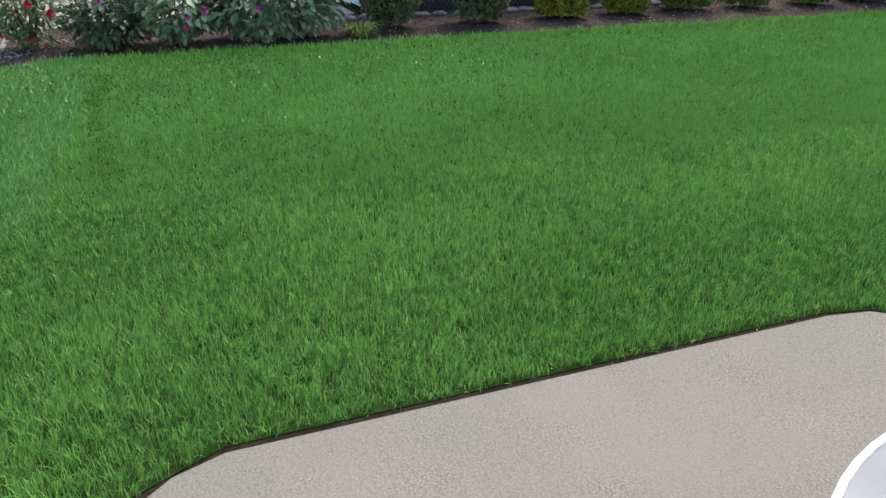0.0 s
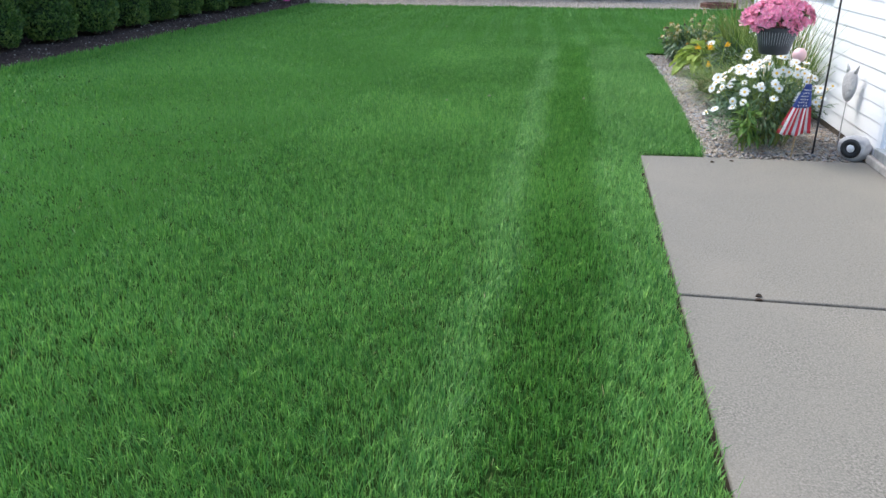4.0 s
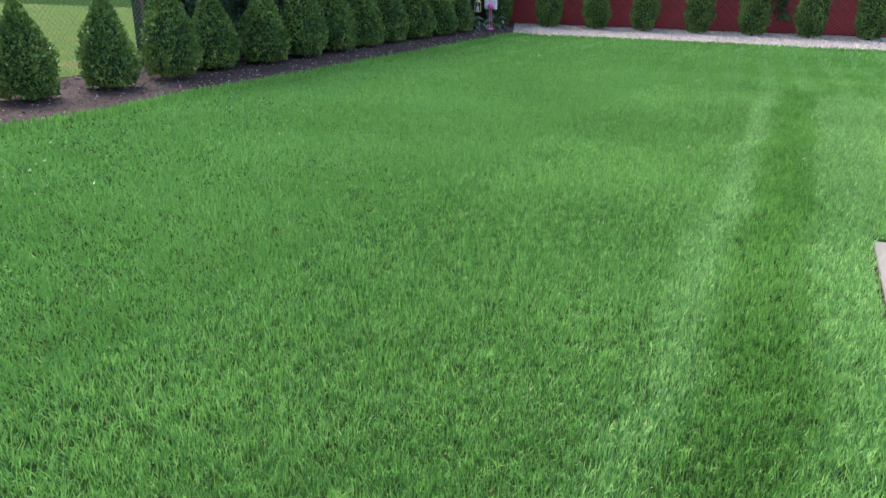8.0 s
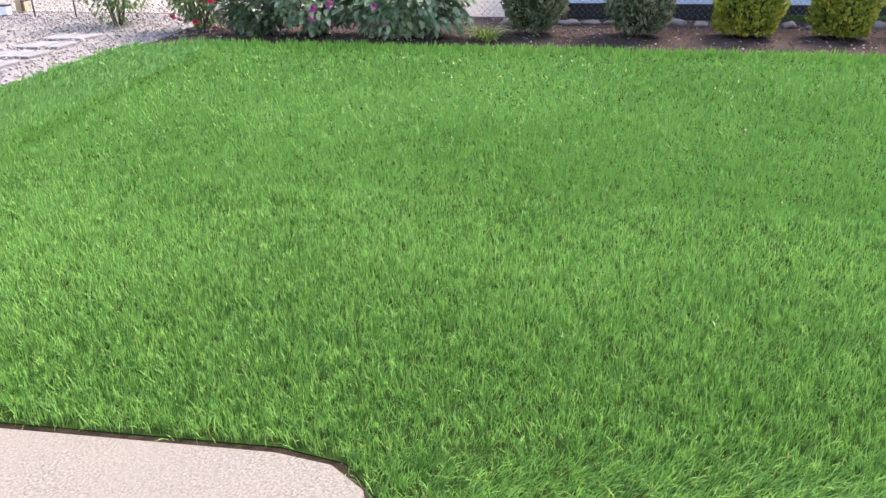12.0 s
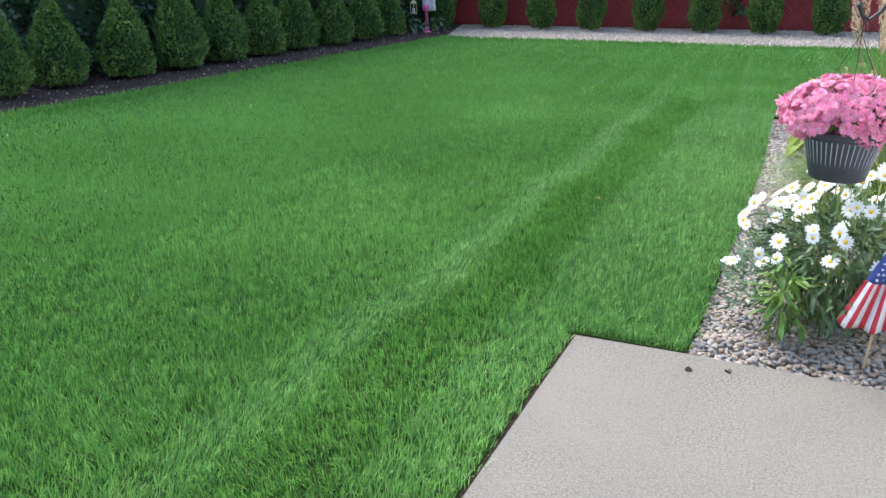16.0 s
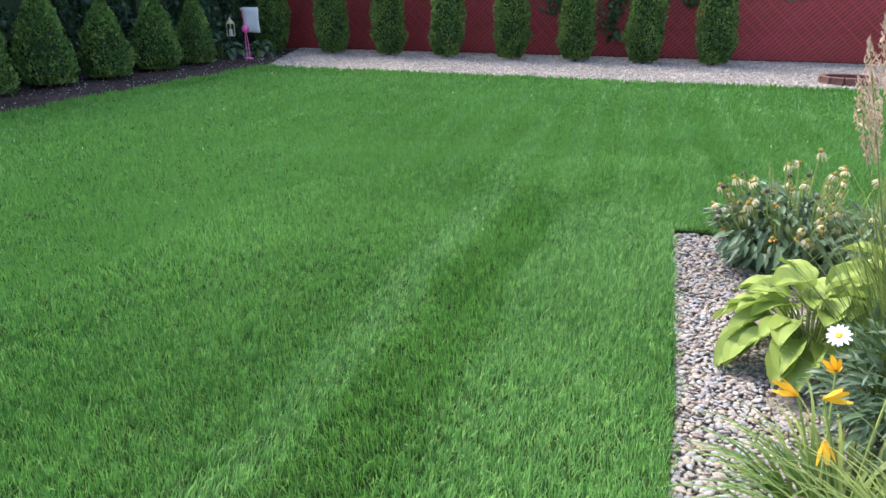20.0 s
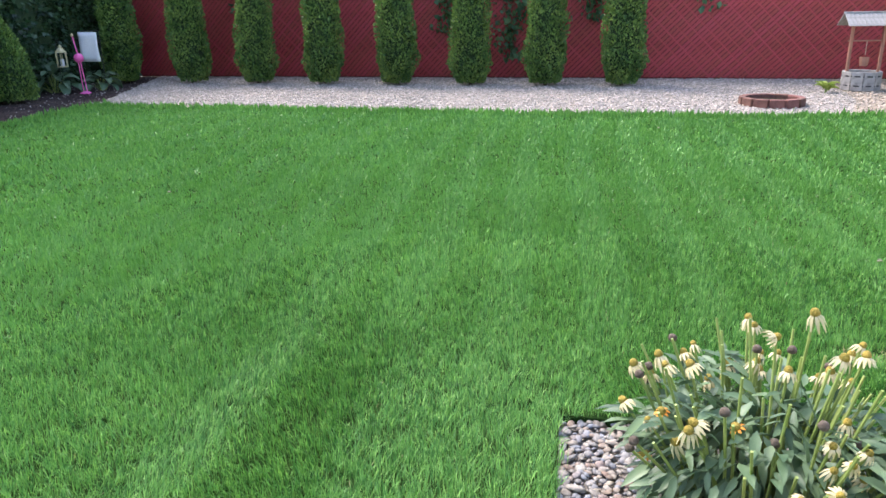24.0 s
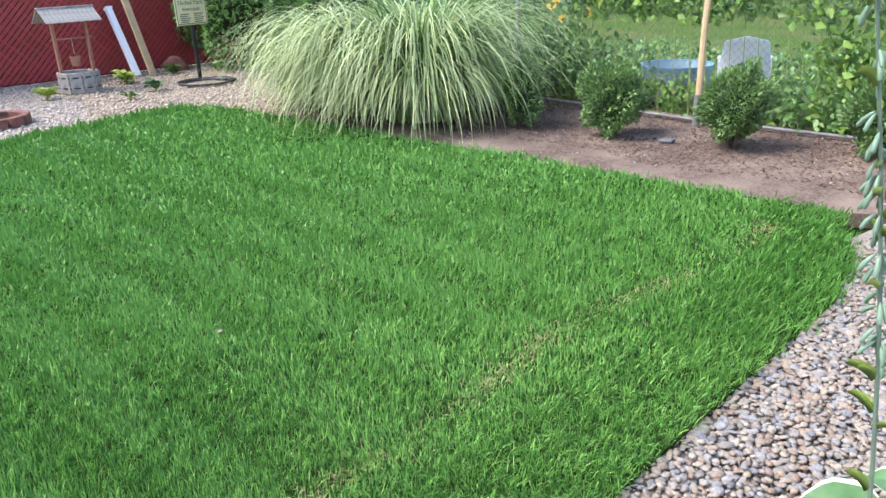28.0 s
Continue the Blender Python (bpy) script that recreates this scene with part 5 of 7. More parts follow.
# feather reed grass and daylily clumps
reed = thing("feather_reed_grass", 1.36, 3.75, 0, "upright ornamental grass with tan feathery plumes by the house corner", "ornamental grass")
grass_clump(reed, 420, 0.17, 1.05, 0.008, 1.42, OLIVE, 71, drop=0.42)
r = rng(72)
bm = bmesh.new()
plume_v = []
for k in range(30):
    a = r.uniform(0, 6.28)
    lean = r.uniform(0.05, 0.42)
    top = Vector((lean * math.cos(a), lean * math.sin(a), r.uniform(1.15, 1.62)))
    b = Vector((0.1 * math.cos(a), 0.1 * math.sin(a), 0))
    mid = b.lerp(top, 0.5) + Vector((0, 0, 0.08))
    tube(bm, [b, mid, top], [0.003, 0.0025, 0.0015], 4)
    n = 170
    t = r.uniform(0, 1, n)
    axis = np.array((top - mid).normalized())
    c = np.array(top) - axis * (1 - t[:, None]) * 0.3 + unit(r.normal(0, 1, (n, 3))) * (0.027 * np.sin(np.pi * np.clip(t, 0.08, 0.95)))[:, None]
    plume_v.append(leaf_cloud(c, np.tile(axis, (n, 1)), 0.028, r, 4.0))
part("stalk_tuft", bm, STEMGREEN, reed)["kind"] = "stuff"
v, f = merge(plume_v)
raw("plume_tuft", v, f, STRAW, reed, "tan feathery seed plumes")["kind"] = "stuff"
clump = thing("arching_grass_clump", 1.24, 2.35, 0, "arching olive-green ornamental grass spilling over pebbles", "ornamental grass")
grass_clump(clump, 900, 0.3, 0.74, 0.0085, 1.15, OLIVE, 73, drop=0.95, hang=1.2, bend=1.5)
grass_clump(clump, 420, 0.33, 0.6, 0.0075, 0.8, OLIVE, 173, "outer_tuft", drop=0.9, hang=0.9)
grass_clump(clump, 150, 0.26, 0.6, 0.005, 0.95, STRAW, 74, "dry_tuft", drop=0.9)
tall = thing("tall_grass_tuft", 1.45, 1.85, 0, "thin upright yellow-green grass against white siding", "ornamental grass")
grass_clump(tall, 420, 0.22, 1.12, 0.0085, 1.42, OLIVE, 75, drop=0.4)
grass_clump(tall, 60, 0.2, 1.3, 0.004, 1.45, STRAW, 175, "dry_stalk_tuft", drop=0.25)
daylily = thing("daylily", 0.98, 3.0, 0, "green daylily with yellow-orange trumpet flowers", "daylily")
grass_clump(daylily, 240, 0.14, 0.5, 0.013, 1.1, OLIVE, 76, drop=0.9)
TRUMPET = mesh_only("petals", *petals(6, 0.004, 0.03, 0.02, 2.3, 1, seed=9), PETALYELLOW)
lilytips = [(-0.17, 0.0, 0.43), (-0.1, 0.02, 0.42), (-0.08, 0.0, 0.3), (0.1, 0.15, 0.44), (-0.03, 0.25, 0.4)]
stems(lilytips, rng(77), 0.004, STEMGREEN, daylily)
for k, p in enumerate(lilytips):
    bloom(daylily, "flower", TRUMPET, None, p, ((-0.9, -0.1, 0.35), (0.7, -0.3, 0.4), (0.15, -0.3, -0.9), (0.4, -0.6, 0.5), (-0.3, -0.6, 0.6))[k], 0.95)
darkleaf = thing("lavender_grey_perennial", 1.22, 3.45, 0, "low grey-green leafy perennial with a white daisy", "perennial")
leafage(darkleaf, (0, 0, 0.2), (0.28, 0.34, 0.25), 1100, 0.075, DAHLIALEAF, 78, 4.5, 0.0, 0.3)
for p in ((-0.24, -0.02, 0.44), (0.12, -0.3, 0.4)):
    bloom(darkleaf, "flower", WHITEP, EYE, p, (-0.3, -0.5, 0.7), 1.15)
pinkbloom = thing("pink_lily", 1.3, 3.32, 0, "single pale pink lily flower on a stem", "lily")
stems([(0, 0, 0.68)], rng(79), 0.005, STEMGREEN, pinkbloom, spread=0.2)
PINKL = mesh_only("petals", *petals(6, 0.008, 0.075, 0.045, 0.8, 2, seed=12), PALEPINK)
bloom(pinkbloom, "flower", PINKL, None, (0, 0, 0.67), (-0.4, -0.5, 0.5), 1.0)
hosta_mound("hosta", 1.05, 4.2, 64, 0.37, 0.38, 0.3, 0.22, HOSTALIME, 80, "lime-yellow broad-leaved hosta in pebbles")
hosta_mound("hosta", 1.42, 4.45, 26, 0.26, 0.28, 0.34, 0.22, HOSTALIME, 81, "lime-yellow broad-leaved hosta by the house corner")

# coneflowers
CONELEAF = mat("coneflower_leaves", (0.06, 0.12, 0.055), (0.13, 0.2, 0.1), 6, 0.5, spread=0.4, island=True, trans=0.25)
CREAMP = mesh_only("petals", *petals(12, 0.008, 0.036, 0.012, 0.0, 1, 1.0, seed=14), PETALCREAM)
CREAMP2 = mesh_only("petals", *petals(9, 0.008, 0.032, 0.012, 0.0, 1, 1.7, seed=15), PETALCREAM)
ORANGEP = mesh_only("petals", *petals(8, 0.006, 0.026, 0.011, 0.0, 1, 0.3, seed=16), PETALORANGE)
CONEM = dome_mesh("cone", 0.016, 0.02, CONE, 0.5)
DRYM = dome_mesh("seed_head", 0.017, 0.02, BARK, 0.6)


def coneflowers(x, y, rx, ry, h, n, seed, leaves, label):
    r = rng(seed)
    ob = thing("coneflower_plant", x, y, 0, label, "coneflower")
    tips = []
    for k in range(n):
        a, q = r.uniform(0, 6.28), math.sqrt(r.uniform(0, 1))
        tips.append((rx * q * math.cos(a), ry * q * math.sin(a), h * (1 - 0.4 * q * q) + r.normal(0, 0.05) + (0.1 if k % 4 == 0 else 0)))
    stems(tips, r, 0.0046, STEMGREEN, ob, spread=0.5)
    leafage(ob, (0, 0, h * 0.42), (rx * 0.95, ry * 0.95, h * 0.44), leaves, 0.098, CONELEAF, seed + 1, 3.3, 0.35, 0.3)
    for k, p in enumerate(tips):
        face = Vector((p[0] * 0.9, p[1] * 0.9, 0.7)) + Vector(r.normal(0, 0.15, 3))
        q = r.random()
        if q < 0.36:
            bloom(ob, "flower", CREAMP if r.random() < 0.6 else CREAMP2, CONEM, p, face, float(r.uniform(0.65, 0.95)), float(r.uniform(0, 360)), "cone")
        elif q < 0.48:
            bloom(ob, "flower", ORANGEP, CONEM, (p[0], p[1], p[2] * 0.7), face, 0.9, 0, "cone")
        elif q < 0.6:
            bloom(ob, "seed_head", DRYM, None, p, face, 0.9)
    return ob


coneflowers(1.08, 5.42, 0.48, 0.42, 0.48, 110, 90, 1500, "cream drooping coneflowers with green leaves at the bed corner")
coneflowers(1.52, 5.18, 0.32, 0.3, 0.51, 36, 93, 520, "cream drooping coneflowers beside the house corner")

# seed stalks and variegated hostas behind the house
POD = mat("blue_green_pods", (0.1, 0.18, 0.12), (0.17, 0.255, 0.175), 12, 0.55, spread=0.2, island=True)


YOUNGLEAF = mat("yellow_green_leaves", (0.22, 0.3, 0.06), (0.32, 0.4, 0.1), 9, 0.5, spread=0.2, trans=0.3)
PODSTEM = mat("grey_green_stem", (0.1, 0.15, 0.11), (0.16, 0.21, 0.15), 14, 0.6)


def stalk(x, y, h, lean, seed):
    r = rng(seed)
    ob = thing("seed_stalk_plant", x, y, 0, "tall thin stem with hanging blue-green pods and small leaves", "plant")
    pt = lambda t: np.array([lean[0] * t * t, lean[1] * t * t, h * t])
    part("stem", tube(bmesh.new(), [pt(k / 10) - np.array([0, 0, 0.05 * (k == 0)]) for k in range(11)], [0.0055 - 0.0032 * k / 10 for k in range(11)], 7), PODSTEM, ob, smooth=True)
    bm = bmesh.new()
    tube(bm, [(0, 0, 0), (0.003, 0, -0.01), (0.005, 0, -0.028), (0.004, 0, -0.042), (0.003, 0, -0.047)], [0.0012, 0.0042, 0.0054, 0.0046, 0.0015], 9)
    pod = part("pod", bm, POD, smooth=True)
    pm = pod.data
    bpy.data.objects.remove(pod)
    lv, lf = broad_leaf(0.042, 0.012, 0.1, 4)
    lm = mesh_only("leaf", lv, lf, YOUNGLEAF, True)
    for k in range(64):
        t = r.uniform(0.6, 0.99)
        o = new("pod", pm)
        o.parent = ob
        o.matrix_basis = Matrix.Translation(pt(t)) @ pose(0, 0, 0, 0, 0, r.uniform(0, 360)) @ pose(0.005, 0, 0, 0, -r.uniform(10, 45), 0) @ Matrix.Scale(float(r.uniform(0.6, 0.78)), 4)
    for k in range(34):
        t = r.uniform(0.12, 1.0)
        o = new("leaf", lm)
        o.parent = ob
        o.matrix_basis = Matrix.Translation(pt(t)) @ pose(0, 0, 0, 0, 0, r.uniform(0, 360)) @ pose(0, 0, 0, 0, -r.uniform(15, 60), 0) @ Matrix.Scale(float(r.uniform(0.7, 1.15)), 4)
    return ob


stalk(2.03, 5.03, 1.68, (-0.16, 0.13), 101)
stalk(2.14, 5.02, 1.72, (0.05, 0.04), 102)
VARIEG = mat("dark_green_hosta_leaves", (0.05, 0.13, 0.045), (0.1, 0.2, 0.075), 18, 0.42, spread=0.2)
HOSTARIM = mat("cream_leaf_margin", (0.5, 0.55, 0.38), (0.62, 0.66, 0.5), 14, 0.5)
hosta_mound("variegated_hosta", 2.2, 5.16, 18, 0.3, 0.24, 0.24, 0.26, VARIEG, 103, "green hosta with cream leaf edges in pebbles", HOSTARIM)
hosta_mound("variegated_hosta", 2.78, 5.06, 16, 0.28, 0.22, 0.24, 0.26, VARIEG, 104, "green hosta with cream leaf edges near the house", HOSTARIM)

# patio table
TABLETOP = mat("frosted_table_top", (0.13, 0.145, 0.16), (0.18, 0.195, 0.21), 5, 0.3)
table = thing("patio_table", 0.92, -6.5, 0, "round patio table with white metal rim and grey top", "table")
part("tabletop", lathe(bmesh.new(), [(0.567, 0.705), (0.567, 0.715), (0.1, 0.716)], 48), TABLETOP, table)
part("rim", lathe(bmesh.new(), [(0.567, 0.695), (0.577, 0.695), (0.581, 0.71), (0.577, 0.722), (0.569, 0.722), (0.566, 0.715)], 64, ring=True), TRIM, table, "white painted metal rim", True)
for k in range(4):
    a = radians(45 + 90 * k)
    part("leg", tube(bmesh.new(), [(0.5 * math.cos(a), 0.5 * math.sin(a), 0), (0.42 * math.cos(a), 0.42 * math.sin(a), 0.35), (0.5 * math.cos(a), 0.5 * math.sin(a), 0.7)], 0.015, 8), TRIM, table)

# ---- fence corner ----
well = thing("wishing_well", 4.72, 16.9, 0, "small weathered wooden wishing well with shingled roof and bucket", "garden ornament", rz=8)
bm = bmesh.new()
for k in range(10):
    a = radians(36 * k)
    ob = part("stave", box(bmesh.new(), -0.085, -0.02, 0, 0.085, 0.02, 0.3, 0.008), WOODGREY, well)
    ob.matrix_basis = pose(0.27 * math.sin(a), -0.27 * math.cos(a), 0, 0, 0, 36 * k)
bm.free()
for z in (0.07, 0.22):
    part("hoop", lathe(bmesh.new(), [(0.292, z), (0.297, z), (0.297, z + 0.02), (0.292, z + 0.02)], 20, ring=True), BLACKIRON, well)
for s in (-1, 1):
    part("post", box(bmesh.new(), s * 0.25 - 0.022, -0.022, 0.0, s * 0.25 + 0.022, 0.022, 1.02, 0.005), WOODRED, well)
part("crank", tube(bmesh.new(), [(-0.3, 0, 0.78), (0.33, 0, 0.78), (0.33, -0.06, 0.76)], 0.012, 8), WOODRED, well)
part("rope", tube(bmesh.new(), [(0, 0, 0.78), (0.0, -0.01, 0.55)], 0.005, 6), STRAW, well)
part("bucket", lathe(bmesh.new(), [(0.06, 0.38), (0.075, 0.52), (0.068, 0.52), (0.055, 0.39)], 14), WOODRED, well, "small reddish wooden bucket")
for s in (-1, 1):
    for k in range(12):
        ob = part("shingle", box(bmesh.new(), -0.034, 0, -0.006, 0.034, 0.3, 0.006, 0.003), WOODGREY, well)
        ob.matrix_basis = pose(-0.385 + k * 0.07, 0.0, 1.22 - 0.003 * (k % 2), -42 if s > 0 else -42, 0, 0) if s > 0 else pose(-0.385 + k * 0.07, 0.0, 1.22 - 0.003 * (k % 2), 42 - 0, 0, 0) @ pose(0, -0.3, 0)
part("ridge_board", box(bmesh.new(), -0.43, -0.02, 1.215, 0.43, 0.02, 1.235, 0.004), WOODGREY, well)


def leaning(name, base, top, w, d, m, label, cap=False):
    b, t = Vector(base), Vector(top)
    ob = thing(name, 0, 0, 0, label, "board")
    ob.matrix_world = Matrix.Translation(b) @ (t - b).to_track_quat("Z", "Y").to_matrix().to_4x4()
    n = (t - b).length
    part("board", box(bmesh.new(), -w / 2, -d / 2, 0, w / 2, d / 2, n, 0.006), m, ob)
    if cap:
        part("cap", box(bmesh.new(), -w / 2 - 0.012, -d / 2 - 0.012, n, w / 2 + 0.012, d / 2 + 0.012, n + 0.03, 0.008), m, ob)
    return ob


leaning("leaning_white_post", (5.97, 17.8, 0.0), (5.9, 18.38, 1.1), 0.1, 0.09, TRIM, "white vinyl fence post leaning on the red fence", True)
leaning("leaning_lumber_board", (6.22, 17.75, 0.0), (6.12, 18.44, 1.75), 0.12, 0.045, WOODTAN, "tan lumber board leaning on the red fence")

SIGNCREAM = mat("cream_sign_face", (0.62, 0.56, 0.3), (0.7, 0.64, 0.38), 6, 0.5)
SIGNINK = mat("dark_green_ink", (0.03, 0.05, 0.03), (0.05, 0.07, 0.04), 20, 0.6)
sign = thing("park_sign", 6.42, 16.4, 0, "cream park hours sign on a dark green steel post", "sign", rz=12)
part("post", box(bmesh.new(), -0.03, -0.012, -0.05, 0.03, 0.016, 1.3, 0.004), BLACKIRON, sign, "perforated dark green post")
part("panel", box(bmesh.new(), -0.3, -0.026, 0.86, 0.3, -0.014, 1.42, 0.005), SIGNCREAM, sign)
for a, b, c, d in ((-0.285, -0.275, 0.875, 1.405), (0.275, 0.285, 0.875, 1.405)):
    part("border", box(bmesh.new(), a, -0.029, c, b, -0.0262, d), SIGNINK, sign)
for c in (0.875, 1.395):
    part("border", box(bmesh.new(), -0.274, -0.029, c, 0.274, -0.0262, c + 0.01), SIGNINK, sign)


def words(text, size, z, m):
    cu = bpy.data.curves.new("lettering", "FONT")
    cu.body, cu.size, cu.align_x, cu.extrude = text, size, "CENTER", 0.001
    ob = new("lettering", cu)
    cu.materials.append(m)
    ob.parent = sign
    ob.matrix_basis = pose(0, -0.0285, z, 90, 0, 0)
    return ob


words("Nichol Park", 0.1, 1.165, SIGNINK)
words("PARK HOURS", 0.055, 1.075, SIGNINK)
for k in range(5):
    for s in (-1, 1):
        part("text_bar", box(bmesh.new(), s * 0.13 - 0.09, -0.0285, 0.9 + k * 0.03, s * 0.13 + 0.06 + 0.02 * (k % 3), -0.0262, 0.912 + k * 0.03), SIGNINK, sign)
hose = thing("hose_coil", 6.3, 15.95, 0, "coiled black garden hose lying on tan gravel", "hose")
pts = [((0.33 + 0.0013 * k + 0.008 * math.sin(k * 0.9)) * math.cos(k * 0.21), (0.33 + 0.0013 * k) * math.sin(k * 0.21), 0.012 + 0.0002 * k) for k in range(95)]
part("hose", tube(bmesh.new(), pts, 0.016, 6), BLACKIRON, hose)

# brick ring
BRICKM = mat("worn_red_brick", (0.13, 0.055, 0.042), (0.22, 0.1, 0.075), 15, 0.9, 0.5, 60, spread=0.2)
ring = thing("brick_planter_ring", 2.97, 14.95, 0, "low worn red brick ring set in white gravel", "planter")
bm = box(bmesh.new(), -0.1, -0.045, -0.01, 0.1, 0.045, 0.11, 0.012)
brick_me = part("brick", bm, BRICKM).data
bpy.data.objects.remove([o for o in bpy.data.objects if o.data == brick_me][0])
for k in range(12):
    a = 2 * math.pi * k / 12
    ob = new("brick", brick_me)
    ob.parent = ring
    ob.matrix_basis = pose(0.4 * math.cos(a), 0.36 * math.sin(a), 0, 0, 0, math.degrees(a) + 90)
part("planter_soil", lathe(bmesh.new(), [(0.34, -0.01), (0.34, 0.05), (0.05, 0.06)], 16), EARTH, ring)
hosta("small_hosta", 4.1, 16.5, 14, 0.17, HOSTALIME, 110, "small lime-green hosta in white gravel")
hosta("small_hosta", 5.5, 17.2, 18, 0.22, HOSTALIME, 111, "lime-green hosta at the foot of the leaning post")
hosta("striped_tuft", 5.45, 15.9, 18, 0.15, VARIEG, 112, "small striped green and white tuft in tan gravel", tall=0.9)
hosta("small_hosta", 4.85, 15.4, 9, 0.11, LEAFMID, 113, "tiny green seedling in white gravel")
hosta("small_hosta", 6.35, 13.55, 14, 0.2, HOSTALIME, 114, "lime-green hosta beside the large grass")
rockp = hosta("rock_edge_plant", 6.5, 17.6, 20, 0.16, LEAFMID, 115, "green bedding plant by a brown rock")
bm = bmesh.new()
bmesh.ops.create_icosphere(bm, subdivisions=3, radius=0.17)
for v in bm.verts:
    v.co += v.normal * noise.noise(v.co * 7) * 0.06
    v.co = Vector((v.co.x * 1.3, v.co.y * 0.8, max(-0.02, v.co.z * 0.9 + 0.1)))
rk = part("brown_rock", bm, BRICKM, smooth=True)
rk.location = (6.75, 17.95, 0)
tagged(rk, "rough brown rock at the fence foot", "rock")


def bush(name, x, y, r0, h, m, n, size, seed, label, category="bush", aspect=1.9, hollow=0.62, group=""):
    """Shrub: several stems, a heart coloured near-black as shade, and leaf clumps in lobes."""
    ob = thing(name, x, y, 0, label, category, group)
    r = rng(seed)
    for k in range(6):
        a = 6.28 * k / 6 + r.normal(0, 0.2)
        part("stem", tube(bmesh.new(), [(0.03 * math.cos(a), 0.03 * math.sin(a), -0.02), (r0 * 0.3 * math.cos(a), r0 * 0.3 * math.sin(a), h * 0.4), (r0 * 0.6 * math.cos(a), r0 * 0.6 * math.sin(a), h * 0.78)], [0.014, 0.01, 0.004], 5), BARK, ob)
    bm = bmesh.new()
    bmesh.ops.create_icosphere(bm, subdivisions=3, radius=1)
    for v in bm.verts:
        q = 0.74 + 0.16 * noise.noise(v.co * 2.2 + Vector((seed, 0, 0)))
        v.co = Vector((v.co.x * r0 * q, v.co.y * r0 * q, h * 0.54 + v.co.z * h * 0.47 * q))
    part("inner_foliage", bm, SHADECORE, ob)
    foliage(ob, (0, 0, h * 0.54), (r0, r0, h * 0.48), n, size, m, seed + 1, aspect, 0.0, "crown", hollow, 0.5)
    return ob


bush("boxwood", 6.72, 9.82, 0.22, 0.62, BOXLEAF, 4200, 0.038, 120, "small dark green boxwood in brown mulch", "boxwood", group="boxwoods by the wire fence")
bush("boxwood", 6.92, 8.86, 0.29, 0.68, BOXLEAF, 6500, 0.04, 122, "rounded upright green boxwood in brown mulch", "boxwood", group="boxwoods by the wire fence")
bush("boxwood", 7.16, 7.75, 0.29, 0.71, BOXLEAF, 6500, 0.04, 124, "rounded upright green boxwood in brown mulch", "boxwood", group="boxwoods by the wire fence")
bush("globe_evergreen", 7.45, 6.55, 0.36, 0.66, LEAFMID, 4600, 0.05, 126, "low rounded bright green globe evergreen in mulch", "evergreen")
bush("corner_shrub", 7.9, 17.3, 1.3, 2.5, CORNERLEAF, 9000, 0.1, 128, "large leafy green shrub in the fence corner", "shrub", hollow=0.75)
bush("corner_shrub", 8.4, 15.2, 0.95, 1.9, CORNERLEAF, 7000, 0.1, 130, "leafy green shrub behind the large grass", "shrub", hollow=0.75)

zebra = thing("zebra_grass", 6.55, 11.15, 0, "huge fountain of cream-striped ornamental grass hanging over the lawn", "ornamental grass")
grass_clump(zebra, 1000, 0.34, 2.45, 0.027, 1.45, ZEBRA, 140, seg=10, hang=1.55, bend=1.5)
grass_clump(zebra, 900, 0.46, 1.8, 0.025, 1.4, ZEBRA, 143, "outer_tuft", seg=10, hang=1.57, bend=1.15)
grass_clump(zebra, 300, 0.4, 2.4, 0.016, 1.45, CORNERLEAF, 141, "green_tuft", seg=8, hang=1.2, bend=1.9)
zebra2 = thing("zebra_grass", 6.4, 12.05, 0, "fountain of cream-striped ornamental grass beside the mulch", "ornamental grass")
zebra3 = thing("zebra_grass", 6.6, 12.75, 0, "smaller fountain of cream-striped ornamental grass beside tan gravel", "ornamental grass")
for clump_ob, n, length, seed in ((zebra2, 850, 2.35, 142), (zebra3, 600, 1.55, 145)):
    grass_clump(clump_ob, n, 0.34, length, 0.026, 1.44, ZEBRA, seed, seg=10, hang=1.55, bend=1.45)
    grass_clump(clump_ob, n * 3 // 4, 0.45, length * 0.75, 0.025, 1.38, ZEBRA, seed + 4, "outer_tuft", seg=10, hang=1.57, bend=1.15)
for zz in (zebra, zebra2, zebra3):
    tagged(zz, group="large fountain grasses")


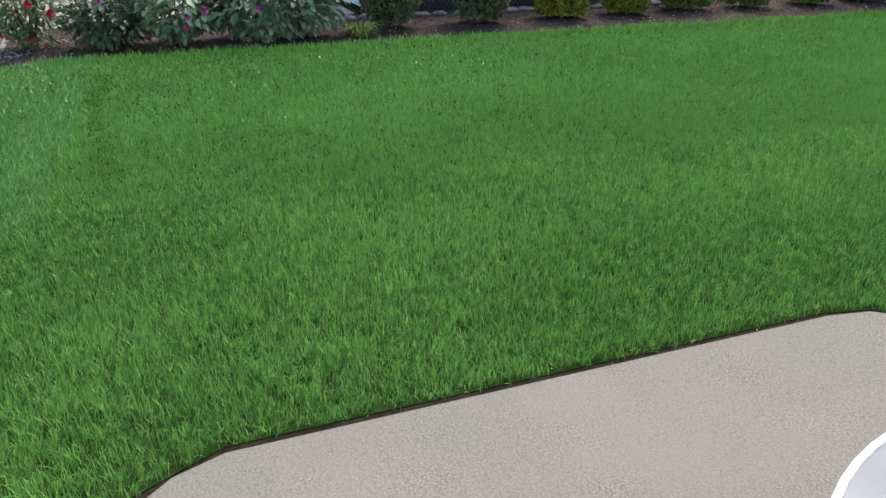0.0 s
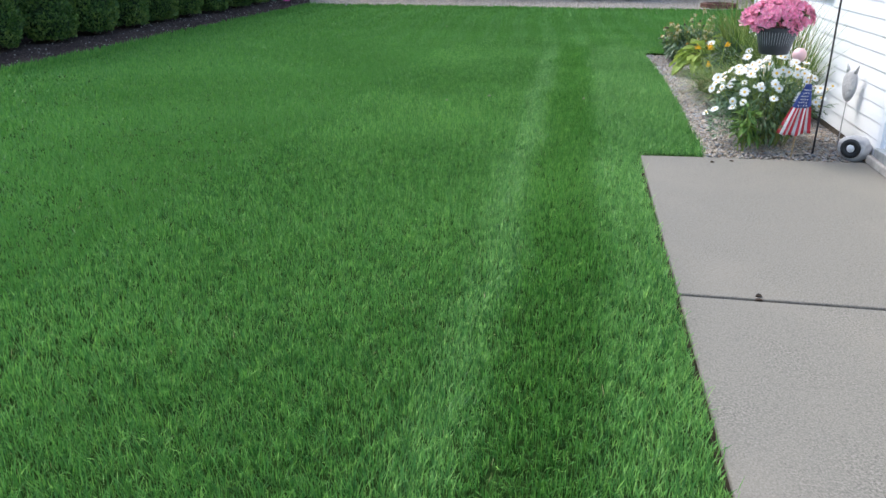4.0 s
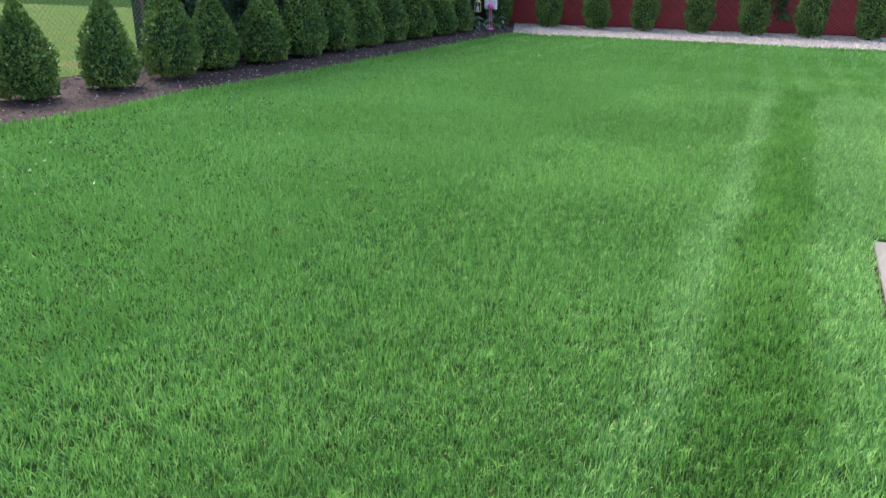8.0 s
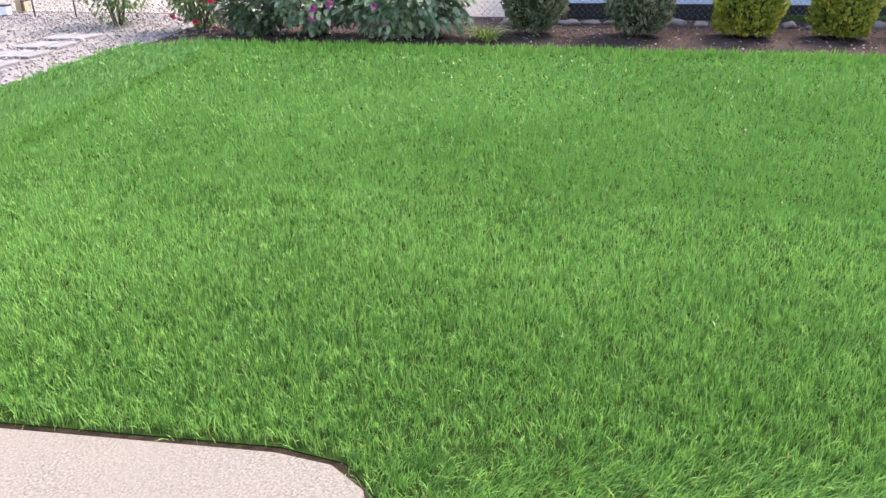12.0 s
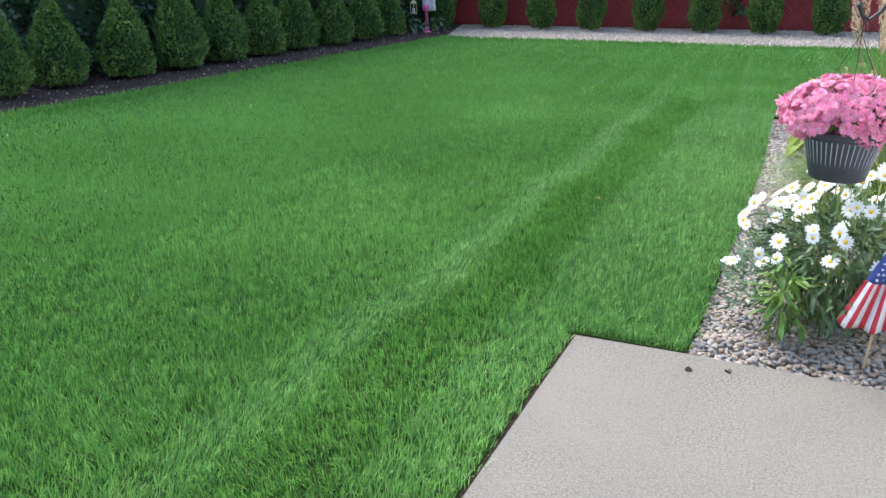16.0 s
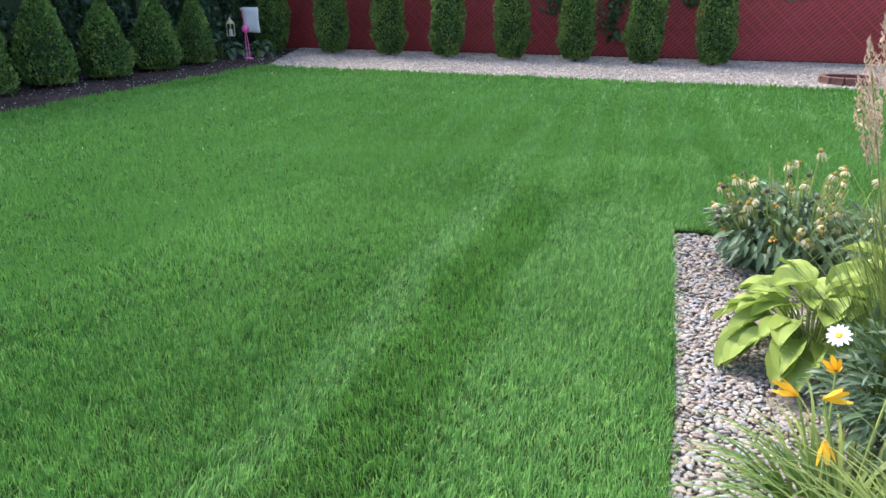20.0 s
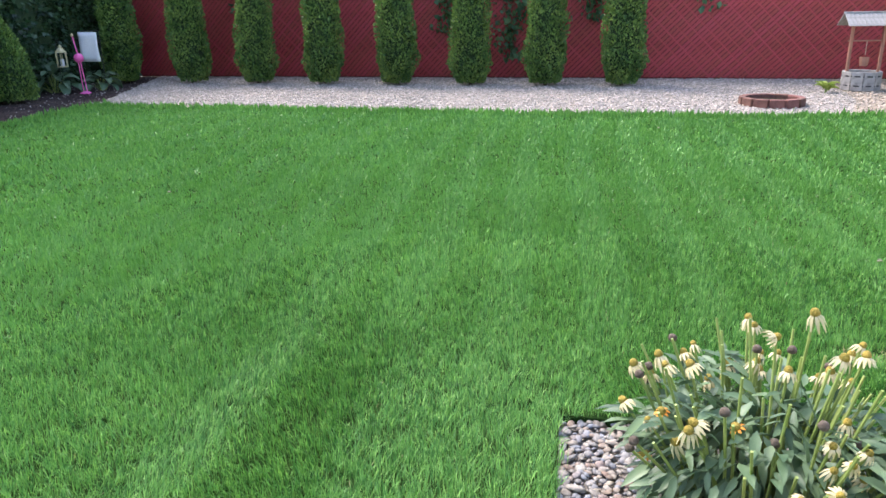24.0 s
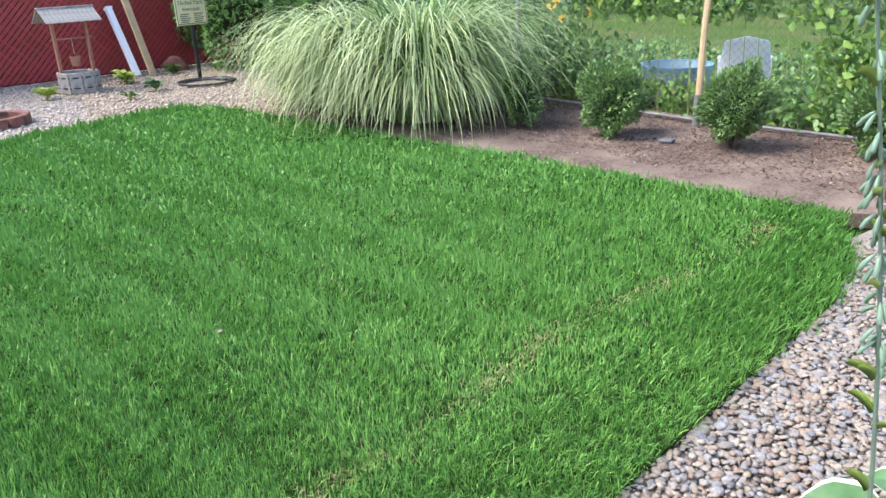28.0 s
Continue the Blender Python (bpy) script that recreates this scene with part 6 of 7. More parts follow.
# ---- wire fences ----
def chain_fence(name, p0, p1, h, pitch, label, post_step, post_m, rail_m):
    a, b = Vector((*p0, 0)), Vector((*p1, 0))
    d = b - a
    n = d.length
    ob = thing(name, *p0, 0, label, "wire fence", rz=math.degrees(math.atan2(d.y, d.x)))
    vs, fs = [], []
    w = 0.0017

    def strand(x0, z0, x1, z1):
        o = len(vs)
        dx, dz = x1 - x0, z1 - z0
        m = math.hypot(dx, dz)
        nx, nz = -dz / m * w, dx / m * w
        for x, z in ((x0, z0), (x1, z1)):
            vs.extend([(x + nx, 0, z + nz), (x - nx, 0, z - nz), (x, w * 1.6, z)])
        fs.extend([(o, o + 1, o + 4, o + 3), (o + 1, o + 2, o + 5, o + 4), (o + 2, o, o + 3, o + 5)])
    x = -h + pitch * 0.5
    while x < n:
        x0, x1 = max(x, 0), min(x + h, n)
        strand(x0, x0 - x + 0.03, x1, x1 - x + 0.03)
        strand(x0, h - (x0 - x) + 0.03, x1, h - (x1 - x) + 0.03)
        x += pitch
    raw("chain_link", vs, fs, WIRE, ob)["kind"] = "stuff"
    part("top_rail", tube(bmesh.new(), [(0, 0.01, h + 0.04), (n, 0.01, h + 0.04)], 0.021, 8), rail_m, ob)
    x = 0.0
    while x <= n + 0.01:
        part("post", tube(bmesh.new(), [(x, 0.035, -0.1), (x, 0.035, h + 0.08)], 0.028, 8), post_m, ob)
        x += post_step
    return ob


RUSTRAIL = mat("rusty_brown_rail", (0.12, 0.06, 0.045), (0.2, 0.11, 0.085), 14, 0.8, 0.3, 60)
chain_fence("wire_fence", (-10.65, -16.0), (-10.3, 4.6), 1.15, 0.085, "chain-link fence with rusty posts behind the shrubs", 2.9, RUSTRAIL, WIRE)
chain_fence("wire_fence", (8.15, 5.0), (8.45, 17.6), 1.2, 0.085, "low chain-link fence with a brown top rail", 6.2, WIRE, RUSTRAIL)
pole = thing("wooden_pole", 7.83, 8.45, 0, "thin light wooden pole standing by the wire fence", "pole")
part("pole", tube(bmesh.new(), [(0, 0, -0.05), (0.01, 0.0, 1.0), (0.05, -0.03, 2.1)], [0.036, 0.033, 0.03], 8), WOODTAN, pole)
part("sleeve", tube(bmesh.new(), [(0, 0, -0.02), (0, 0, 0.3)], [0.042, 0.041], 10), WIRE, pole, "grey sleeve at the pole's foot")
PIPEGREY = mat("dull_grey_pipe", (0.11, 0.11, 0.12), (0.17, 0.17, 0.18), 10, 0.6)
pipe = thing("edging_pipe", 7.95, 8.0, 0, "grey plastic pipe edging the mulch bed", "pipe")
part("pipe", tube(bmesh.new(), [(0.0, -2.6, 0.02), (0.03, -1.0, 0.025), (-0.02, 0.5, 0.02), (0.03, 2.0, 0.03), (0.1, 4.0, 0.02)], 0.018, 8), PIPEGREY, pipe)
slate = bmesh.new()
box(slate, -0.09, -0.06, 0, 0.09, 0.06, 0.025, 0.01)
sl = part("flat_stone", slate, PIPEGREY)
sl.matrix_world = pose(7.03, 8.31, -0.015, 0, 6, 20)
tagged(sl, "flat grey stone lying on brown mulch", "stone")

# neighbours' side
NLAWN = mat("neighbour_lawn", (0.03, 0.07, 0.015), (0.085, 0.145, 0.036), 16, 0.95, 0.9, 60, c3=(0.1, 0.115, 0.045), scale3=0.9, coord="World", spec=0.0)
sheet("neighbour_ground", [(8.2, 4.9), (40, 4.9), (40, 30), (8.6, 30), (8.5, 17.6)], -0.01, 0.1, NLAWN, "rough mown grass beyond the wire fence", category="lawn")
sheet("neighbour_ground", [(-60, -1.2), (-11.2, -1.2), (-10.5, 2.0), (-10.6, 18.7), (-60, 18.7)], -0.01, 0.1, NLAWN, "neighbour's mown green lawn beyond the fence", category="lawn")
sheet("neighbour_ground", [(-60, -30), (-16.2, -30), (-14.3, -4.95), (-60, -4.95)], 0.0, 0.1, NLAWN, "bright neighbour lawn beyond the drive", category="lawn")
DRIVE = mat("pale_driveway_concrete", (0.22, 0.195, 0.165), (0.29, 0.26, 0.225), 2, 0.9, 0.3, 90, coord="World")
sheet("driveway", [(-16.1, -30), (-10.9, -30), (-10.7, -4.95), (-14.2, -4.95)], -0.012, 0.1, DRIVE, "pale concrete driveway beyond the fence", category="driveway")
NSIDING = mat("pale_blue_siding", (0.62, 0.7, 0.85), (0.68, 0.76, 0.88), 2, 0.5, 0.05, 30, spread=0.02)
nh = thing("neighbour_house", -11.3, -4.7, 0, "neighbour's pale blue-white lap-sided wall behind the shrubs", "house")
part("wall", box(bmesh.new(), -5.0, 0.0, 0.0, -0.04, 6.1, 2.8), NSIDING, nh)
part("foundation", box(bmesh.new(), -0.05, 0.0, -0.1, 0.02, 6.1, 0.12), BLACKIRON, nh, "black foundation strip")
bm = bmesh.new()
vs = [(0.0, 0.0), (0.012, 0.0), (-0.02, 0.19), (-0.035, 0.19)]
a = [bm.verts.new((x + 0.012, 0, z)) for x, z in vs]
b = [bm.verts.new((x + 0.012, 6.1, z)) for x, z in vs]
for k in range(4):
    bm.faces.new((a[k], a[(k + 1) % 4], b[(k + 1) % 4], b[k]))
bmesh.ops.recalc_face_normals(bm, faces=bm.faces)
nb = part("siding_board", bm, NSIDING)
nbm = nb.data
bpy.data.objects.remove(nb)
for k in range(14):
    ob = new("siding_board", nbm)
    ob.parent = nh
    ob.location = (0, 0, 0.13 + 0.185 * k)
# stones edging behind the shrubs
r = rng(150)
bm0 = bmesh.new()
bmesh.ops.create_icosphere(bm0, subdivisions=2, radius=0.13)
for v in bm0.verts:
    v.co += v.normal * noise.noise(v.co * 11) * 0.05
    v.co.z *= 0.55
es = part("edging_stone", bm0, mat("dull_fieldstone", (0.11, 0.105, 0.1), (0.22, 0.21, 0.2), 6, 0.9, 0.5, 40), smooth=True)
esm = es.data
bpy.data.objects.remove(es)
for k in range(26):
    ob = new("edging_stone", esm)
    ob.matrix_world = pose(-10.05 + r.normal(0, 0.08), -5.2 + k * 0.29, -0.005, 0, 0, r.uniform(0, 360))
    ob.scale = (float(r.uniform(0.7, 1.4)), float(r.uniform(0.6, 1.2)), float(r.uniform(0.5, 1.0)))
    tagged(ob, "grey flat edging stone on dark mulch", "stone", "edging stones behind the shrubs")

TUB = mat("pale_blue_plastic", (0.22, 0.31, 0.37), (0.3, 0.4, 0.46), 6, 0.4)
tub = thing("plastic_tub", 9.1, 9.42, 0, "pale blue plastic tub covered with sheeting in the grass", "tub", rz=-25)
part("tub_wall", lathe(bmesh.new(), [(0.62, -0.01), (0.68, 0.3), (0.7, 0.31), (0.7, 0.33), (0.66, 0.33), (0.6, 0.05), (0.1, 0.04)], 28), TUB, tub)
part("rim", lathe(bmesh.new(), [(0.67, 0.325), (0.71, 0.325), (0.71, 0.35), (0.67, 0.35)], 28, ring=True), mat("blue_rim", (0.12, 0.28, 0.42), (0.18, 0.33, 0.46), 8, 0.4), tub, "bright blue rim")
tub.scale = (0.6, 0.6, 1.15)
chair = thing("plastic_chair", 8.97, 8.53, 0, "white moulded plastic garden chair in the neighbour's yard", "chair", rz=115)
bm = bmesh.new()
nx, nz = 8, 8
g = [[bm.verts.new(((i / nx - 0.5) * 0.5 * (1 - 0.18 * (j / nz) ** 3), 0.2 + 0.1 * j / nz + 0.05 * math.cos((i / nx - 0.5) * 3.1), 0.28 + 0.52 * j / nz - (0.05 * abs(i / nx - 0.5) * 2 if j == nz else 0))) for j in range(nz + 1)] for i in range(nx + 1)]
for i in range(nx):
    for j in range(nz):
        bm.faces.new((g[i][j], g[i + 1][j], g[i + 1][j + 1], g[i][j + 1]))
bk = part("backrest", bm, TRIM, chair, smooth=True)
bk.modifiers.new("shell", "SOLIDIFY").thickness = 0.02
part("seat", box(bmesh.new(), -0.24, -0.22, 0.3, 0.24, 0.24, 0.335, 0.015), TRIM, chair)
for sx in (-1, 1):
    part("armrest", tube(bmesh.new(), [(sx * 0.26, -0.2, 0.3), (sx * 0.27, -0.2, 0.52), (sx * 0.27, 0.05, 0.54), (sx * 0.24, 0.26, 0.53)], 0.022, 8), TRIM, chair)
    for sy in (-1, 1):
        part("leg", tube(bmesh.new(), [(sx * 0.24, sy * 0.22, -0.01), (sx * 0.22, sy * 0.2, 0.31)], 0.022, 8), TRIM, chair)


def vine_mass(name, x0, y0, x1, y1, z0, z1, thick, n, size, m, seed, label, category="vine", aspect=1.4):
    """Leaves hung in clumps on a fence line."""
    r = rng(seed)
    ob = thing(name, x0, y0, 0, label, category)
    t = r.uniform(0, 1, n)
    gap = 0.5 + 0.5 * np.sin(t * 23 + seed) * np.sin(t * 9 + 1)
    z = z0 + (z1 - z0) * r.uniform(0, 1, n) ** 0.8 * (0.45 + 0.55 * gap)
    c = np.stack([(x1 - x0) * t + r.normal(0, thick, n), (y1 - y0) * t + r.normal(0, thick, n), z], 1)
    nrm = np.stack([np.full(n, -0.3), np.full(n, -0.4), np.full(n, -0.25)], 1)
    v, f = leaf_cloud(c, nrm, size, r, aspect, 0.2)
    raw("foliage", v, f, m, ob)["kind"] = "stuff"
    for k in range(10):
        q = (k + 0.5) / 10
        p = Vector(((x1 - x0) * q, (y1 - y0) * q, 0))
        part("vine_stem", tube(bmesh.new(), [p + Vector((0, 0, -0.02 + min(0, z0))), p + Vector((0.05, 0.08, (z0 + z1) * 0.4)), p + Vector((0.1 * math.sin(k * 2.1), 0.25 * math.sin(k * 1.3), z1 * 0.8))], [0.005, 0.004, 0.002], 5), STEMGREEN, ob)
    return ob


vine_mass("fence_vine", 8.2, 5.9, 8.28, 7.5, 0.0, 1.5, 0.1, 1300, 0.095, VINE, 160, "fresh green climbing vine on the wire fence")
vine_mass("fence_vine", 8.25, 8.5, 8.35, 10.4, 0.95, 1.6, 0.08, 700, 0.095, VINE, 161, "fresh green vine along the fence rail")
vine_mass("weeds", 8.45, 8.8, 8.6, 12.0, 0.0, 0.3, 0.2, 500, 0.09, VINE, 162, "rough weeds at the foot of the fence", "weeds")
vine_mass("weeds", 8.4, 5.8, 8.6, 8.6, 0.0, 0.35, 0.2, 500, 0.09, VINE, 163, "rough green weeds behind the fence", "weeds")
vine_mass("far_hedge", 24.0, 5.0, 20.0, 26.0, 0.0, 2.6, 0.5, 5000, 0.22, LEAFMID, 164, "leafy hedge across the neighbour's yard", "hedge")
vine_mass("weeds", 8.5, 8.6, 8.9, 10.6, 0.0, 0.45, 0.22, 800, 0.075, VINE, 167, "low leafy weeds before the plastic tub", "weeds")
vine_mass("weeds", 8.3, 9.4, 8.4, 11.5, 0.0, 0.9, 0.12, 700, 0.075, LEAFMID, 168, "tangled weeds climbing the wire fence", "weeds")
vine_mass("fence_vine", 8.3, 7.4, 8.36, 8.9, 0.95, 1.75, 0.1, 420, 0.1, VINE, 260, "fresh green vine climbing over the fence rail")
vine_mass("fence_vine", 8.3, 6.9, 8.34, 8.1, 0.0, 0.5, 0.14, 450, 0.085, CORNERLEAF, 261, "bramble leaves growing through the wire fence")
vine_mass("fence_vine", 8.42, 10.2, 8.5, 13.4, 0.0, 1.35, 0.15, 1500, 0.085, CORNERLEAF, 262, "dense leafy growth on the fence behind the large grass")
vine_mass("weeds", 9.0, 6.2, 9.3, 8.2, 0.0, 0.25, 0.3, 500, 0.075, VINE, 263, "rough weeds in the neighbour's grass", "weeds")
vine_mass("weeds", 9.7, 7.2, 10.4, 11.5, 0.0, 0.28, 0.45, 1100, 0.08, VINE, 264, "patchy tall weeds across the neighbour's grass", "weeds")
vine_mass("weeds", 11.5, 7.5, 12.5, 13.0, 0.0, 0.3, 0.7, 1100, 0.1, CORNERLEAF, 265, "rough green weeds farther off in the yard", "weeds")
yf = thing("yellow_flowers", 8.65, 10.9, 0, "tall yellow daisy flowers behind the wire fence", "flowers")
YP = mesh_only("petals", *petals(12, 0.012, 0.07, 0.025, 0.05, 1, seed=20), PETALYELLOW)
tips = [(0, 0, 1.15), (0.1, -0.3, 1.2), (0.05, -0.45, 1.0), (-0.05, -0.15, 0.92), (0.1, 0.15, 1.05), (0.0, -0.6, 1.12)]
stems(tips, rng(165), 0.006, STEMGREEN, yf, spread=0.8)
foliage(yf, (0, -0.2, 0.45), (0.25, 0.5, 0.45), 420, 0.11, VINE, 166, 2.4)
for p in tips:
    bloom(yf, "flower", YP, DRYM, p, (-0.7, -0.5, 0.3), 1.0)

# ---- dark hedge and fence greenery, raised out of view to block sky ----
# unseen upper part is added height that keeps sky light off the lawn
hedge = thing("ivy_hedge", -10.2, 4.4, 0, "tall dark ivy-covered hedge behind the evergreen row", "hedge")
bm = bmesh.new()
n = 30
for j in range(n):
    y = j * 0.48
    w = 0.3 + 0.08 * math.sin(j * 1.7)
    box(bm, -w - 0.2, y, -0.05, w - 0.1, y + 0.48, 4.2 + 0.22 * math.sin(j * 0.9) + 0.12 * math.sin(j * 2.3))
# solid core in the shade colour behind the ivy leaves
part("inner_foliage", bm, SHADECORE, hedge)
r = rng(170)
n = 34000
c = np.stack([0.3 + np.abs(r.normal(0, 0.12, n)) - 0.12, r.uniform(-0.1, 14.4, n), r.uniform(0, 1, n) ** 0.85 * 4.4], 1)
c[:, 0] += 0.13 * np.sin(c[:, 1] * 2.3 + c[:, 2] * 1.9) + 0.08 * np.sin(c[:, 1] * 5 + c[:, 2] * 4)
v, f = leaf_cloud(c, np.tile([0.7, 0.0, -0.25], (n, 1)), 0.1, r, 1.3, 0.15)
raw("ivy_leaves", v, f, IVY, hedge)["kind"] = "stuff"
# also carried up past the view, to darken the red fence below
crest = thing("fence_top_greenery", -10.0, 18.9, 0, "dark leafy growth rising behind the red fence", "hedge")
n = 20000
t = r.uniform(0, 1, n)
c = np.stack([t * 12.6, 0.1 + np.abs(r.normal(0, 0.3, n)), 1.75 + r.uniform(0, 1, n) * (2.6 + 0.3 * np.sin(t * 40))], 1)
v, f = leaf_cloud(c, np.tile([0.0, -0.6, -0.2], (n, 1)), 0.15, r, 1.5, 0.2)
raw("foliage", v, f, IVY, crest)["kind"] = "stuff"
# solid core in the shade colour behind these leaves too
part("inner_foliage", box(bmesh.new(), -0.2, 0.45, -0.1, 12.4, 1.2, 4.4), SHADECORE, crest)
for k, (x, z0, z1, n) in enumerate(((-2.55, 0.9, 2.0, 150), (-1.25, 0.3, 2.0, 260), (0.25, 1.1, 2.0, 150), (-5.3, 1.2, 2.0, 60), (2.3, 1.25, 1.5, 14), (-7.0, 1.1, 1.9, 60))):
    iv = thing("fence_ivy", x, 18.5, 0, "dark ivy trailing down the red fence", "ivy")
    rr = rng(180 + k)
    z = rr.uniform(z0, z1, n)
    c = np.stack([rr.normal(0, 0.16, n) + 0.1 * np.sin(z * 6), rr.uniform(-0.06, 0.0, n), z], 1)
    v, f = leaf_cloud(c, np.tile([0.1, -0.4, -0.6], (n, 1)), 0.12, rr, 1.2, 0.2)
    raw("foliage", v, f, LEAFDARK, iv)["kind"] = "stuff"
    part("vine_stem", tube(bmesh.new(), [(0, 0.0, z0), (0.06, -0.01, (z0 + z1) / 2), (0, 0.0, z1 + 0.1)], 0.006, 5), BARK, iv)

# corner ornaments
lant = thing("hanging_lantern", -9.2, 15.55, 0, "cream metal candle lantern hanging from a thin stake", "lantern")
part("stake", tube(bmesh.new(), [(-0.12, 0.05, -0.05), (-0.12, 0.05, 0.9), (-0.1, 0.04, 0.95), (0, 0, 0.9), (0, 0, 0.86)], 0.006, 6), BLACKIRON, lant)
part("roof", lathe(bmesh.new(), [(0.105, 0.72), (0.1, 0.73), (0.05, 0.79), (0.03, 0.8), (0.03, 0.83), (0.01, 0.86)], 6), PETALCREAM, lant)
part("floor_plate", lathe(bmesh.new(), [(0.1, 0.46), (0.1, 0.48), (0.02, 0.481)], 6), PETALCREAM, lant)
for k in range(6):
    a = radians(60 * k)
    part("frame_bar", tube(bmesh.new(), [(0.092 * math.cos(a), 0.092 * math.sin(a), 0.47), (0.092 * math.cos(a), 0.092 * math.sin(a), 0.73)], 0.008, 6), PETALCREAM, lant)
part("candle", lathe(bmesh.new(), [(0.035, 0.48), (0.035, 0.6), (0.005, 0.605)], 12), FLAGWHITE, lant)
PINKPL = mat("hot_pink_plastic", (0.7, 0.08, 0.3), (0.8, 0.15, 0.4), 12, 0.4)
stake = thing("pink_garden_stake", -8.73, 15.44, 0, "pink garden stake with a round ball and pole", "garden ornament")
for s in (-1, 1):
    part("leg", tube(bmesh.new(), [(s * 0.04, 0, -0.02), (s * 0.02 - 0.03, 0, 0.56)], 0.01, 6), PINKPL, stake)
part("foot", lathe(bmesh.new(), [(0.1, 0.0), (0.09, 0.02), (0.02, 0.04)], 14), PINKPL, stake)
bm = bmesh.new()
bmesh.ops.create_uvsphere(bm, u_segments=18, v_segments=12, radius=0.085)
bmesh.ops.translate(bm, vec=(-0.03, 0, 0.63), verts=bm.verts)
part("ball", bm, PINKPL, stake, "hot pink ball", True)
part("neck", tube(bmesh.new(), [(-0.04, 0, 0.7), (-0.09, 0, 1.02)], 0.012, 6), PINKPL, stake)
bm = bmesh.new()
bmesh.ops.create_uvsphere(bm, u_segments=12, v_segments=8, radius=0.03)
bmesh.ops.translate(bm, vec=(-0.095, 0, 1.03), verts=bm.verts)
part("knob", bm, PETALCREAM, stake, "cream knob", True)
ban = thing("white_banner", -9.05, 16.15, 0, "plain white garden banner on a thin pole", "banner")
part("pole", tube(bmesh.new(), [(0.24, 0.02, -0.05), (0.24, 0.02, 1.08), (-0.22, 0.02, 1.07)], 0.006, 6), BLACKIRON, ban)
bm = bmesh.new()
g = [[bm.verts.new((-0.2 + 0.4 * i / 6 + 0.03 * (j / 6) * 0.5, 0.012 * math.sin(i * 1.3 + j), 1.05 - 0.54 * j / 6)) for j in range(7)] for i in range(7)]
for i in range(6):
    for j in range(6):
        bm.faces.new((g[i][j], g[i + 1][j], g[i + 1][j + 1], g[i][j + 1]))
cl = part("cloth", bm, FLAGWHITE, ban, smooth=True)
cl.modifiers.new("cloth", "SOLIDIFY").thickness = 0.002
hosta_mound("corner_hosta", -9.5, 15.6, 24, 0.42, 0.4, 0.34, 0.3, DAHLIALEAF, 190, "broad green hosta clump in mulch under the hedge")
hosta_mound("corner_hosta", -8.85, 16.1, 16, 0.3, 0.3, 0.26, 0.26, DAHLIALEAF, 191, "broad green hosta in mulch under the hedge")

# ---- rose end ----
def flower_shrub(name, x, y, rx, ry, h, leafm, n, size, blooms, seed, label, aspect=1.7):
    ob = thing(name, x, y, 0, label, "flowering shrub")
    r = rng(seed)
    for k in range(7):
        a = 6.28 * k / 7
        part("stem", tube(bmesh.new(), [(0.05 * math.cos(a), 0.05 * math.sin(a), -0.02), (rx * 0.35 * math.cos(a), ry * 0.35 * math.sin(a), h * 0.4), (rx * 0.7 * math.cos(a), ry * 0.7 * math.sin(a), h * 0.8)], [0.014, 0.01, 0.005], 5), BARK, ob)
    leafage(ob, (0, 0, h * 0.52), (rx, ry, h * 0.5), n, size, leafm, seed + 1, aspect, 0.25, 0.4)
    me = {}
    for m, cnt in blooms:
        me = mesh_only("petals", *petals(9, 0.004, 0.06, 0.035, 0.55, 3, seed=seed), m)
        for k in range(cnt):
            d = unit(r.normal(0, 1, 3) + np.array([1.3, 0, 0.4]))
            p = np.array([0, 0, h * 0.52]) + d * np.array([rx, ry, h * 0.5]) * 1.03
            bloom(ob, "flower", me, None, p, d, float(r.uniform(0.6, 1.0)), float(r.uniform(0, 360)))
    return ob


flower_shrub("hydrangea_bush", -8.8, -6.45, 0.58, 0.88, 0.86, LEAFGREY, 2300, 0.125, ((PETALMAGENTA, 4),), 200, "dense grey-green leafy bush with a few pink blooms")
flower_shrub("dahlia_bush", -8.78, -7.6, 0.5, 0.5, 0.82, LEAFGREY, 1200, 0.115, ((PETALMAGENTA, 9), (PETALORANGE, 3)), 203, "dense green bush with magenta and orange dahlias")
flower_shrub("dahlia_bush", -8.75, -8.38, 0.46, 0.44, 0.64, DAHLIALEAF, 1200, 0.105, ((PETALMAGENTA, 3),), 206, "low dark green bush with purple dahlias")
flower_shrub("rose_bush", -9.05, -9.3, 0.52, 0.52, 1.25, LEAFMID, 2300, 0.07, ((PETALRED, 12),), 209, "dense rose bush with red roses in mulch", 1.8)
flower_shrub("rose_bush", -9.45, -10.75, 0.5, 0.5, 1.2, LEAFMID, 1300, 0.07, ((PETALRED, 10),), 212, "thin rose bush with red roses in gravel", 1.8)
fern = thing("lime_tuft", -8.6, -5.38, 0, "small bright green arching tuft at the mulch edge", "plant")
grass_clump(fern, 120, 0.08, 0.38, 0.022, 1.1, HOSTALIME, 215, drop=1.0)
SLATE = mat("grey_paver", (0.15, 0.15, 0.158), (0.23, 0.228, 0.225), 7, 0.85, 0.3, 60, spread=0.12)
r = rng(220)
bm = box(bmesh.new(), -0.2, -0.09, -0.03, 0.2, 0.09, 0.02, 0.01)
pv = part("paver", bm, SLATE)
pvm = pv.data
bpy.data.objects.remove(pv)
